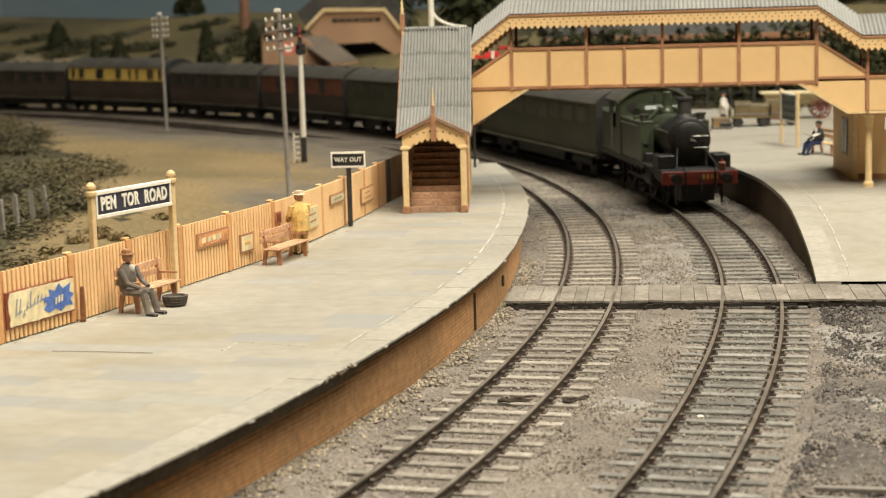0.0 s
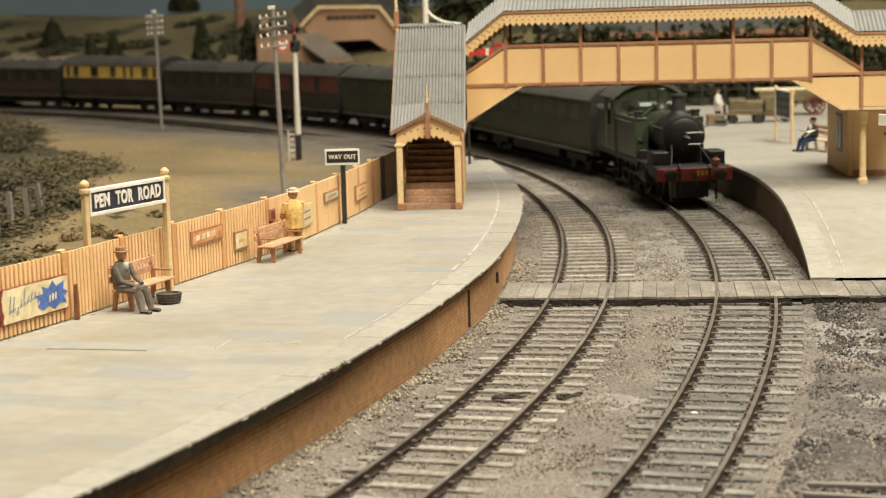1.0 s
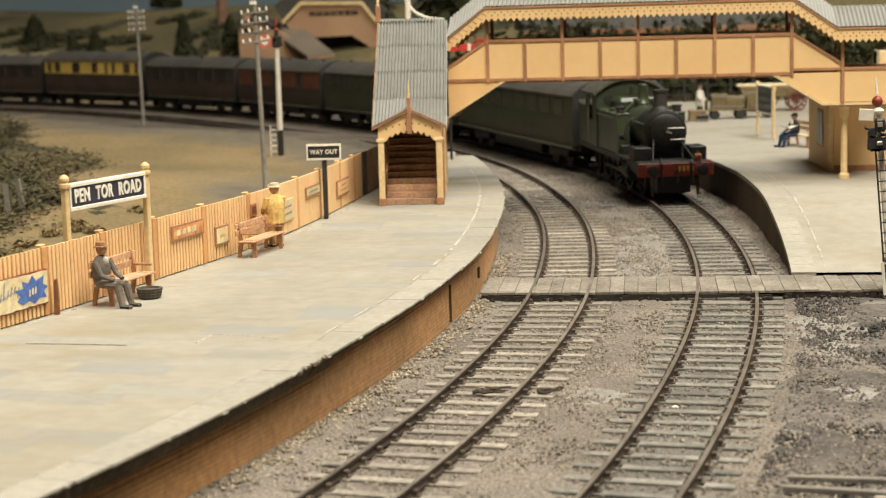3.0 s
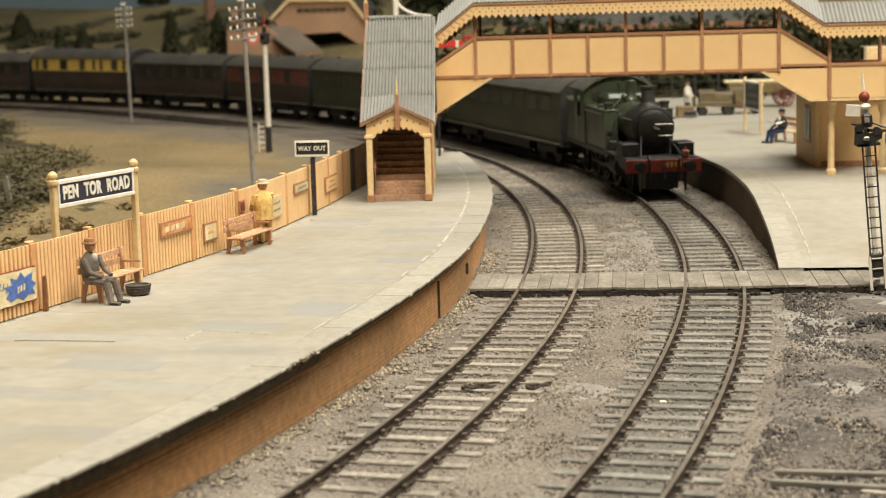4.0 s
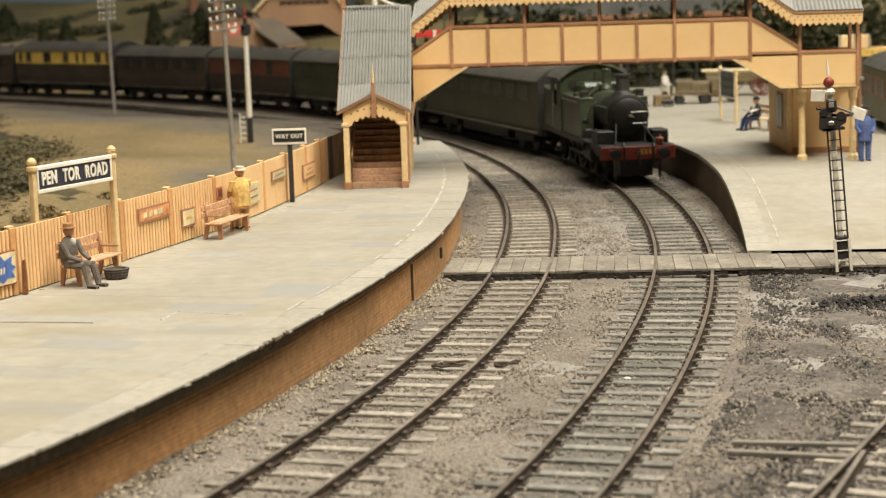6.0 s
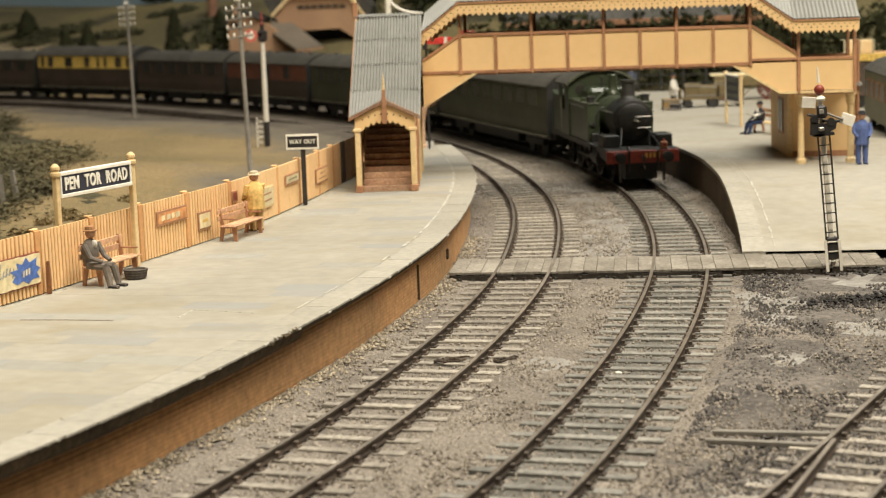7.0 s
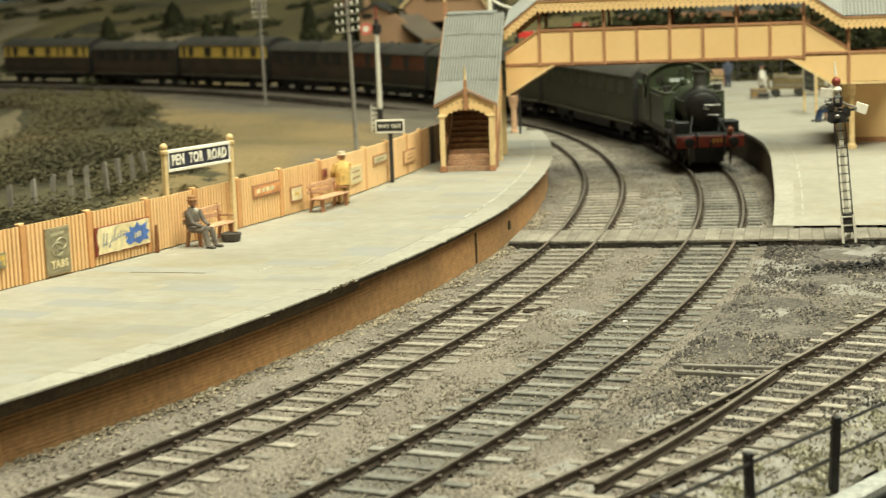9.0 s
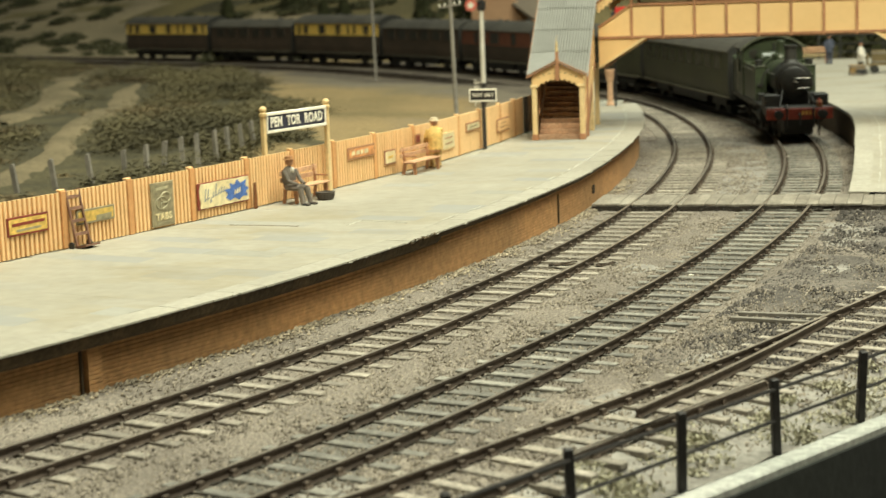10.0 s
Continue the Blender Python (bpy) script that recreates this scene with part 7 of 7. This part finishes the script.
# dark wagon with a yellow top board behind the van, and a pale crate on it
lw = thing("goods_wagon", 15.9, 84, PZ, 0, "dark goods wagon with a bright yellow top board", "wagon")
part("body", box(B(), -1.5, 1.5, -1.0, 1.0, 0.55, 2.24, bevel=0.03), COACH_BROWN, lw)
part("top_board", box(box(B(), -1.56, 1.56, -1.08, -1.0, 2.22, 2.58, bevel=0.015), -1.56, 1.56, 1.0, 1.08, 2.22, 2.58, bevel=0.015), YEL_E, lw, "bright yellow board")
part("floor", box(B(), -1.5, 1.5, -1.0, 1.0, 2.24, 2.56), BROWN, lw)
for dx in (-1.0, 1.0):
    for dy in (-0.8, 0.8):
        part("wheel", cyl(B(), (dx, dy - 0.08, 0.4), (dx, dy + 0.08, 0.4), 0.4, seg=16), BLACK, lw)
part("axle_bar", box(B(), -1.4, 1.4, -0.7, 0.7, 0.34, 0.56), BLACK, lw)
pc = thing("packing_crate", 14.95, 84, PZ + 2.56, 0, "pale cream packing crate standing on the wagon", "crate")
part("case", box(B(), -0.7, 0.76, -0.6, 0.6, 0.02, 0.62, bevel=0.02), CREAM, pc)
for x0 in (-0.7, -0.02, 0.64):
    part("batten", box(B(), x0, x0 + 0.12, -0.63, 0.63, 0, 0.65, bevel=0.01), PALE_E, pc)

# ---- field behind the fence ----
tp_label = "leaning grey telegraph pole with white insulators"


def telegraph(x, y, z, h, arms, lean, tip):
    """tip: how far the cross arms have tipped to one side."""
    t = thing("telegraph_pole", x, y, z, 0, tp_label, "telegraph pole", "telegraph poles", ry=lean)
    part("pole", cyl(B(), (0, 0, -0.3), (0, 0, h), 0.1, 0.08, 10), GREYWOOD, t)
    part("pole_cap", boxc(B(), (-0.04, -0.02, h + 0.05), (0.24, 0.2, 0.14), bevel=0.02), WHITE, t)
    for k in range(arms):
        zz = h - 0.32 - k * 0.36
        m = Matrix.Translation((0, -0.1, zz)) @ Matrix.Rotation(math.radians(-tip), 4, "Y")
        arm = part("cross_arm", boxc(B(), (0, 0, 0), (1.04, 0.06, 0.07), m, bevel=0.01), GREYWOOD, t)
        for dx in (-0.48, -0.22, 0.22, 0.48):
            part("insulator", lathe(B(), [(0.025, 0.03), (0.045, 0.07), (0.035, 0.16), (0.012, 0.18)], 8, m @ Matrix.Translation((dx, 0, 0))), WHITE, arm)
    return t


telegraph(-10.75, 65.7, 0.0, 7.25, 4, -1.25, 6)
telegraph(-27.7, 108.5, -0.2, 7.5, 4, -0.8, 2)
sl = thing("semaphore_signal", -13.7, 83.0, -0.1, 0, "white signal post with a red and white disc and finial", "signal")
part("lower_post", cyl(B(), (0, 0, 0), (0, 0, 1.4), 0.15, 0.14, 10), BLACKPAINT, sl)
part("upper_post", cyl(B(), (0, 0, 1.4), (0, 0, 5.3), 0.14, 0.11, 10), WHITE, sl)
part("cap_post", cyl(B(), (0, 0, 5.3), (0, 0, 6.1), 0.13, 0.1, 10), BLACKPAINT, sl)
part("lamp_box", box(B(), -0.2, 0.25, -0.16, 0.1, 5.35, 5.85, bevel=0.03), BLACKPAINT, sl)
fin = part("finial", lathe(B(), [(0.08, 6.1), (0.13, 6.16), (0.05, 6.26), (0.08, 6.4), (0.02, 6.8)], 10), RED, sl)
ds = part("disc", cyl(B(), (-0.52, -0.22, 5.62), (-0.52, -0.16, 5.62), 0.32, seg=22), cloth("faded_signal_red", (0.6, 0.16, 0.12)), sl)
part("disc_centre", cyl(B(), (-0.52, -0.24, 5.62), (-0.52, -0.2, 5.62), 0.17, seg=20), WHITE, ds)
part("disc_arm", box(B(), -0.52, 0, -0.16, -0.08, 5.58, 5.72), RED, sl)
for k in range(6):
    part("ladder_rung", box(B(), -0.5, -0.2, -0.03, 0.03, 0.1 + k * 0.26, 0.16 + k * 0.26), WHITE, sl)
part("ladder_side", box(B(), -0.5, -0.45, -0.03, 0.03, 0, 1.6), WHITE, sl)
# weathered posts along the field's edge
fp = thing("field_fence", -17.5, 53, 0.2, 0, "row of weathered grey fence posts along the field", "fence")
gg = random.Random(9)
for ax, ay in ((-21.2, 41.6), (-20.5, 43.2), (-19.9, 44.8), (-19.2, 46.2), (-18.6, 47.7), (-18.5, 49.4), (-18.5, 50.9), (-18.4, 52.5), (-18.3, 53.8), (-18.1, 55.2), (-18.1, 56.5), (-18.1, 58.1), (-18.1, 59.5)):
    bm = prism(B(), [(-0.09, -0.6), (0.09, -0.6), (0.085, 1.2), (0.02, 1.23), (-0.08, 1.17)], "y", -0.06, 0.06)
    ob = part("post", bm, GREYWOOD, fp)
    ob.matrix_basis = scaled(pose(ax + 17.5, ay - 53, 0, gg.uniform(-5, 5), gg.uniform(-6, 6), gg.uniform(-20, 20)))

TWIG = mat("dead_wood", (0.085, 0.062, 0.042), (0.045, 0.034, 0.025), 0.9, 3.0, 16, 0.5, 0.02)
# dead twigs lying across the nearer line, and a white pebble
gg = random.Random(31)
for x0, x1 in ((0.36, 1.02), (1.5, 2.0)):
    tw = thing("dead_twig", (x0 + x1) / 2, 31.68, 0.0, 0, "dark broken twig lying across the sleepers", "twig")
    bm = B()
    n = x1 - x0
    for strand in range(3):
        q0 = Vector((-n / 2 + gg.uniform(0, 0.1), gg.uniform(-0.08, 0.08), 0.03))
        for k in range(6):
            q1 = q0 + Vector((n / 6.5, gg.uniform(-0.09, 0.09), gg.uniform(-0.015, 0.03)))
            q1.z = max(0.025, q1.z)
            cyl(bm, q0, q1, 0.035 - 0.003 * k, 0.03 - 0.003 * k, 6)
            q0 = q1
    part("stem", bm, TWIG, tw)
wp = thing("white_pebble", 4.03, 30.54, -0.01, 0, "small white pebble between the rails", "pebble")
bm = B()
bmesh.ops.create_icosphere(bm, subdivisions=1, radius=0.06)
bmesh.ops.scale(bm, vec=(1.3, 0.9, 0.7), verts=bm.verts)
part("pebble", bm, WHITE, wp)


# ---- scrub, trees, hillside and backscene ----
def clump_cloud(name, spots, per, spread, size, material, label, cat, seed, flat=0.6, level=1.0):
    """Leafy clumps: many small folded leaf shapes round each spot."""
    g = np.random.default_rng(seed)
    sp = np.repeat(np.array(spots, float), per, axis=0)
    n = len(sp)

    def unit():
        d = g.normal(0, 1, (n, 3))
        return d / np.linalg.norm(d, axis=1, keepdims=True)
    d = unit() * (sp[:, 3] * g.uniform(0.4, 1.0, n))[:, None]
    p = sp[:, :3] + np.stack([d[:, 0] * spread, d[:, 1] * spread, np.abs(d[:, 2]) * flat], -1)
    a, b = (unit() * g.uniform(*size, (n, 1)) * (1, 1, level) for _ in range(2))
    c = np.cross(a, b) / max(size) * 0.4
    vs = np.stack([p - a, p + b + c, p + a, p - b + c], 1).reshape(-1, 3)
    o = 4 * np.arange(n)[:, None]
    fs = np.concatenate([o + (0, 1, 2), o + (0, 2, 3)], 1).reshape(-1, 3).tolist()
    ob = raw(name, vs, fs, material, kind="stuff")
    return tagged(ob, label, cat)


g = np.random.default_rng(21)
spots, dry_spots = [], []
while len(spots) < 2900:
    y = 32 + g.uniform(0, 1)**1.35 * 103
    lim = float(np.interp(y, [30, 40, 48, 55, 76, 84, 90, 98, 107, 128, 150], [-17, -16.5, -16.5, -16, -21, -24, -29.5, -32.5, -35, -46, -63]))
    x = lim - g.uniform(0, 1)**1.5 * 48
    if float(dist_to(T1, np.array(x), np.array(y))) < 5.5 or behind(x, y) > -5:
        continue
    if min(float(dist_to(p, np.array(x), np.array(y))) for p in PATHS) < 2.0:
        continue
    lie = noise.noise((x * 0.17, y * 0.1, 7.0))
    if lie > 0.29 or x > lim - 1.0 - 6 * noise.noise((y * 0.22, 2.0, 5.0)):
        continue
    kind_of = spots if noise.noise((x * 0.15, y * 0.09, 12.0)) < 0.12 else dry_spots
    kind_of.append((x, y, float(ground_z(x, y)) - 0.1, g.uniform(0.5, 1.3) * (1.2 - 1.1 * max(lie, -0.6))))
clump_cloud("scrub", spots, 170, 1.4, (0.06, 0.15), SCRUB, "dark green and brown scrub on the bank behind the platform", "scrub", 5, 0.7, 0.3)
clump_cloud("dry_scrub", dry_spots, 160, 1.5, (0.06, 0.14), DRY_SCRUB, "dead brown bracken between the green scrub", "bracken", 15, 0.3, 0.3)
spots = [(x, y, float(ground_z(x, y)), g.uniform(0.3, 0.6)) for x, y in zip(g.uniform(-16, -9.5, 60) + 0, g.uniform(36, 60, 60)) if x < np.interp(y, FENCE.p[:, 1], FENCE.p[:, 0]) - 3.5]
clump_cloud("dry_tufts", spots, 60, 1.0, (0.06, 0.16), GRASS, "dry grass tufts behind the fence", "grass", 6, 0.5)
spots = [(x, y, float(ground_z(x, y)), g.uniform(0.2, 0.5)) for x, y in ((POST0[0] + 0.482 * v - 0.876 * u, POST0[1] + 0.876 * v + 0.482 * u) for v, u in zip(g.uniform(-14, 24, 130), g.uniform(0.0, 1.5, 130)))]
clump_cloud("edge_grass", spots, 110, 1.2, (0.02, 0.06), mat("pale_grass", (0.3, 0.285, 0.2), (0.36, 0.34, 0.26), 0.95), "pale grass and lichen along the layout's edge", "grass", 9, 0.25)


def conifer(x, y, h, r, seed, label="dark pointed conifer on the hillside"):
    z = float(ground_z(np.array(x), np.array(y)))
    t = thing("conifer", x, y, z, 0, label, "tree", "trees on the hill")
    part("trunk", cyl(B(), (0, 0, -0.3), (0, 0, h * 0.9), 0.035 * h, 0.01 * h, 7), GREYWOOD, t)
    g = np.random.default_rng(seed)
    vs, fs = [], []
    for _ in range(1100):
        f = g.uniform(0.03, 1.0)**0.9
        a = g.uniform(0, 6.28)
        rr = r * (1 - f)**0.62 * g.uniform(0.55, 1.06) + 0.02
        p = np.array((rr * math.cos(a), rr * math.sin(a), f * h))
        d = np.array((math.cos(a), math.sin(a), -0.5)) * g.uniform(0.1, 0.24) * r
        e = np.array((-math.sin(a), math.cos(a), 0.1)) * g.uniform(0.06, 0.14) * r
        o = len(vs)
        vs += [(p - e).tolist(), (p + d).tolist(), (p + e).tolist(), (p - d * 0.6 + (0, 0, 0.1 * r)).tolist()]
        fs += [(o, o + 1, o + 2), (o, o + 2, o + 3)]
    raw("crown", vs, fs, TREE, t)
    return t


for k, (x, y, h, r) in enumerate(((-48.5, 159, 3.1, 1.1), (-45.7, 157, 3.2, 1.25), (-35.7, 150, 4.6, 1.2), (-30.9, 147, 4.4, 1.2), (-64, 172, 3.4, 1.3), (-58, 176, 3, 1.5),
                                  (-20, 150, 9, 3.2), (-12, 148, 10, 3.6), (-4, 146, 9, 3.4), (6, 142, 10, 3.6), (15, 138, 9, 3.4), (24, 136, 10, 3.6), (33, 134, 9, 3.4))):
    conifer(x, y, h, r, 100 + k)
# far woods along the skyline and behind the station
spots = []
for x in np.arange(-150, 60, 3.4):
    y = 104 + (50 - (x + 13) * 0.58) / 0.81 + g.uniform(-6, 6)
    if x < -18 and g.uniform() < 0.75:
        continue
    spots.append((x, y, float(ground_z(np.array(x), np.array(y))) + 0.3, g.uniform(1.0, 2.2) if x < -18 else g.uniform(2.5, 5.0)))
for x in np.arange(-8, 50, 2.2):
    spots.append((x, 112 + g.uniform(-3, 8) + 0.1 * x, 1.0, g.uniform(2.0, 4.5)))
clump_cloud("far_woods", spots, 900, 1.15, (0.14, 0.38), TREE, "dark woods along the skyline and behind the station", "woods", 12, 1.3)

spots = []
while len(spots) < 330:
    x, q_ = g.uniform(-140, -20), g.uniform(8, 42)
    y = 104 + (q_ - (x + 13) * 0.58) / 0.81
    r = g.uniform(0.7, 1.6)
    for _ in range(3):
        dx, dy = g.uniform(-2.5, 2.5), g.uniform(-1, 1)
        spots.append((x + dx, y + dy, float(ground_z(np.array(x + dx), np.array(y + dy))), r * g.uniform(0.5, 1)))
clump_cloud("hill_bushes", spots, 180, 1.3, (0.1, 0.24), BUSH, "low dark bushes and hedges on the hillside", "bushes", 15, 0.7)

# station on the hillside: house, sloping roof and a covered gallery
gh = thing("hillside_station", -24.0, 145.0, 3.0, 0, "faded buff station house and covered gallery with grey roofs", "building")


ANNEXE_ROOF = mat("faded_slate", (0.2, 0.165, 0.12), (0.155, 0.128, 0.095), 0.85, 0.3, 5, 0.2, 0.02, grime=0.12)


def gp(name, pts, y0, y1, m, label=""):
    return part(name, prism(B(), [(x + 24.0, z - 3.0) for x, z in pts], "y", y0 - 145, y1 - 145), m, gh, label)


gp("house_wall", [(-29.7, 1.5), (-27.0, 1.5), (-27.0, 5.5), (-28.3, 6.1), (-29.7, 5.5)], 145, 149, PINK_BUFF)
gp("house_roof", [(-30.0, 5.4), (-28.3, 6.15), (-26.8, 5.45), (-26.8, 5.6), (-28.3, 6.35), (-30.0, 5.55)], 144.7, 149.3, ROOFGREY)
gp("chimney", [(-29.5, 5.6), (-29.0, 5.6), (-29.0, 6.7), (-29.5, 6.7)], 146, 146.6, PINK_BUFF)
gp("house_window", [(-29.5, 5.0), (-28.5, 5.0), (-28.5, 5.4), (-29.5, 5.4)], 144.93, 145, GLASS)
gp("annexe_wall", [(-29.6, 1.5), (-22.6, 1.5), (-22.6, 3.05), (-25.4, 4.6), (-26.4, 5.3), (-27.0, 5.2)], 144.2, 145, PINK_BUFF)
# the annexe's roof falls towards the line and to one side
bm = B()
cor = [(-26.5, 147, 5.75), (-25.1, 147, 5.6), (-21.0, 141, 3.3), (-23.2, 141, 3.12), (-25.7, 144, 4.4)]
lo = [bm.verts.new((x + 24, y - 145, z - 3.2)) for x, y, z in cor]
hi = [bm.verts.new((x + 24, y - 145, z - 3.0)) for x, y, z in cor]
bm.faces.new(hi)
bm.faces.new(lo[::-1])
for k in range(5):
    bm.faces.new((lo[k], lo[(k + 1) % 5], hi[(k + 1) % 5], hi[k]))
bmesh.ops.recalc_face_normals(bm, faces=bm.faces[:])
part("annexe_roof", bm, ANNEXE_ROOF, gh, "grey-brown annexe roof")
part("annexe_eave", prism(B(), [(0.78, -0.12), (3.04, 0.06), (3.04, 0.22), (0.78, 0.04)], "y", -4.12, -4.02), PINK_BUFF, gh)
gp("gallery_wall", [(-25.9, 5.7), (-24.5, 7.2), (-19.5, 7.1), (-18.0, 5.1), (-18.0, 3.0), (-20.4, 4.6), (-23.4, 4.5), (-25.2, 4.7)], 146, 146.3, PINK_BUFF)
gp("gallery_eave", [(-26.1, 5.7), (-24.5, 7.2), (-19.5, 7.1), (-17.9, 5.0), (-17.8, 5.25), (-19.4, 7.4), (-24.6, 7.5), (-26.2, 5.9)], 145.7, 146, CREAM)
gp("gallery_roof", [(-26.2, 5.9), (-24.6, 7.5), (-19.4, 7.4), (-17.8, 5.25), (-17.6, 6.4), (-19.2, 8.7), (-25.0, 8.8), (-26.9, 7.2)], 146.3, 149, ROOFGREY)
gp("gallery_leg", [(-18.4, 0.5), (-18.0, 0.5), (-18.0, 5.0), (-18.4, 5.0)], 146.3, 146.7, PINK_BUFF)
gp("gallery_leg", [(-25.2, 0.5), (-24.8, 0.5), (-24.8, 5.0), (-25.2, 5.0)], 146.3, 146.7, PINK_BUFF)
gp("back_wall", [(-25, 0.5), (-18, 0.5), (-18, 4.6), (-25, 4.6)], 148.6, 149, BLACK)
for k in range(7):
    for d in (0.0, 0.26):
        gp("window", [(-23.9 + k * 0.6 + d, 6.3), (-23.68 + k * 0.6 + d, 6.3), (-23.68 + k * 0.6 + d, 6.62), (-23.9 + k * 0.6 + d, 6.62)], 145.94, 146, GLASS)
mst = thing("brick_stack", -37.0, 170.0, 6.0, 0, "distant brick chimney stack on the hill", "chimney")
part("stack", cyl(B(), (0, 0, -2), (0, 0, 4), 0.6, 0.45, 12), mat("dull_brick", (0.24, 0.13, 0.075), (0.17, 0.09, 0.055), 0.9), mst)

# bracket signal beyond the stair: white post, curved bracket and a red target
ls = thing("bracket_signal", -6.6, 77.0, 0.0, 0, "white bracket signal with a red target beyond the stair roof", "signal")
part("post", cyl(B(), (0, 0, 0), (0, 0, 8.4), 0.15, 0.12, 10), WHITE, ls)
bm = B()
for k in range(8):
    a0, a1 = k * math.pi / 16, (k + 1) * math.pi / 16
    cyl(bm, (0.05 + 1.5 * (1 - math.cos(a0)), 0, 7.2 - 0.8 * math.sin(a0)), (0.05 + 1.5 * (1 - math.cos(a1)), 0, 7.2 - 0.8 * math.sin(a1)), 0.07, seg=6)
part("bracket", bm, WHITE, ls)
part("gantry", box(B(), 0, 2.7, -0.08, 0.08, 6.2, 6.36), BLACKPAINT, ls)
ARM_RED = mat("signal_arm_red", (0.68, 0.05, 0.04), (0.55, 0.04, 0.03), 0.5, 2.0, 9, 0.1, 0.01)


def arm_signal(x, y, z, top, label):
    t = thing("arm_signal", x, y, z, 4, label, "signal", "signals beyond the bridge")
    part("post", cyl(B(), (0, 0, 0), (0, 0, top), 0.05, 0.04, 8), BLACKPAINT, t)
    part("cap", lathe(B(), [(0.09, top), (0.03, top + 0.1), (0.04, top + 0.16), (0.005, top + 0.3)], 8), BLACKPAINT, t)
    arm = part("arm", box(B(), 0.05, 1.02, -0.1, -0.06, top - 0.55, top - 0.28, bevel=0.01), ARM_RED, t, "red arm with a white band")
    part("band", box(B(), 0.72, 0.84, -0.108, -0.055, top - 0.552, top - 0.278), WHITE, arm)
    part("lamp", box(B(), -0.12, 0.06, -0.2, -0.06, top - 0.75, top - 0.5, bevel=0.02), BLACKPAINT, t)
    return t


arm_signal(-3.75, 66.9, PZ, 4.66, "slim signal with a red arm at the platform end")
arm_signal(-7.6, 119.0, 0.0, 4.9, "slim signal with a red arm far beyond the bridge")

# urn-shaped lamp post behind the stair
lp = thing("platform_pillar", -4.1, 67.5, PZ, 0, "buff pillar with a flared head at the platform end", "pillar")
PILLAR = mat("faded_pink_paint", (0.56, 0.36, 0.23), (0.46, 0.28, 0.17), 0.7)
part("shaft", lathe(B(), [(0.18, 0), (0.18, 0.1), (0.13, 0.14), (0.12, 1.05), (0.15, 1.1), (0.22, 1.45), (0.24, 1.6)], 12), PILLAR, lp)

# painted backscene and the hall round the layout
bd = thing("backdrop", kind="structure", label="plain grey-blue painted sky board behind the layout", category="backdrop")
bm = B()
sweep(bm, [(x, y, 0.0) for x, y in ((-230, 150), (-180, 215), (-90, 245), (0, 235), (80, 200), (130, 140))], [(0, -5), (1, -5), (1, 60), (0, 60)])
part("sky_board", bm, SKY, bd)
hall = thing("exhibition_hall", kind="structure", label="plain hall walls, floor and ceiling round the layout", category="hall")
part("floor", box(B(), -420, 420, -420, 420, -72, -70), WALLPAINT, hall)
part("ceiling", box(B(), -420, 420, -420, 420, 230, 232), WALLPAINT, hall)
for a, b, c, d in ((-422, -420, -420, 420), (420, 422, -420, 420), (-420, 420, -422, -420), (-420, 420, 420, 422)):
    part("wall", box(B(), a, b, c, d, -70, 230), WALLPAINT, hall)
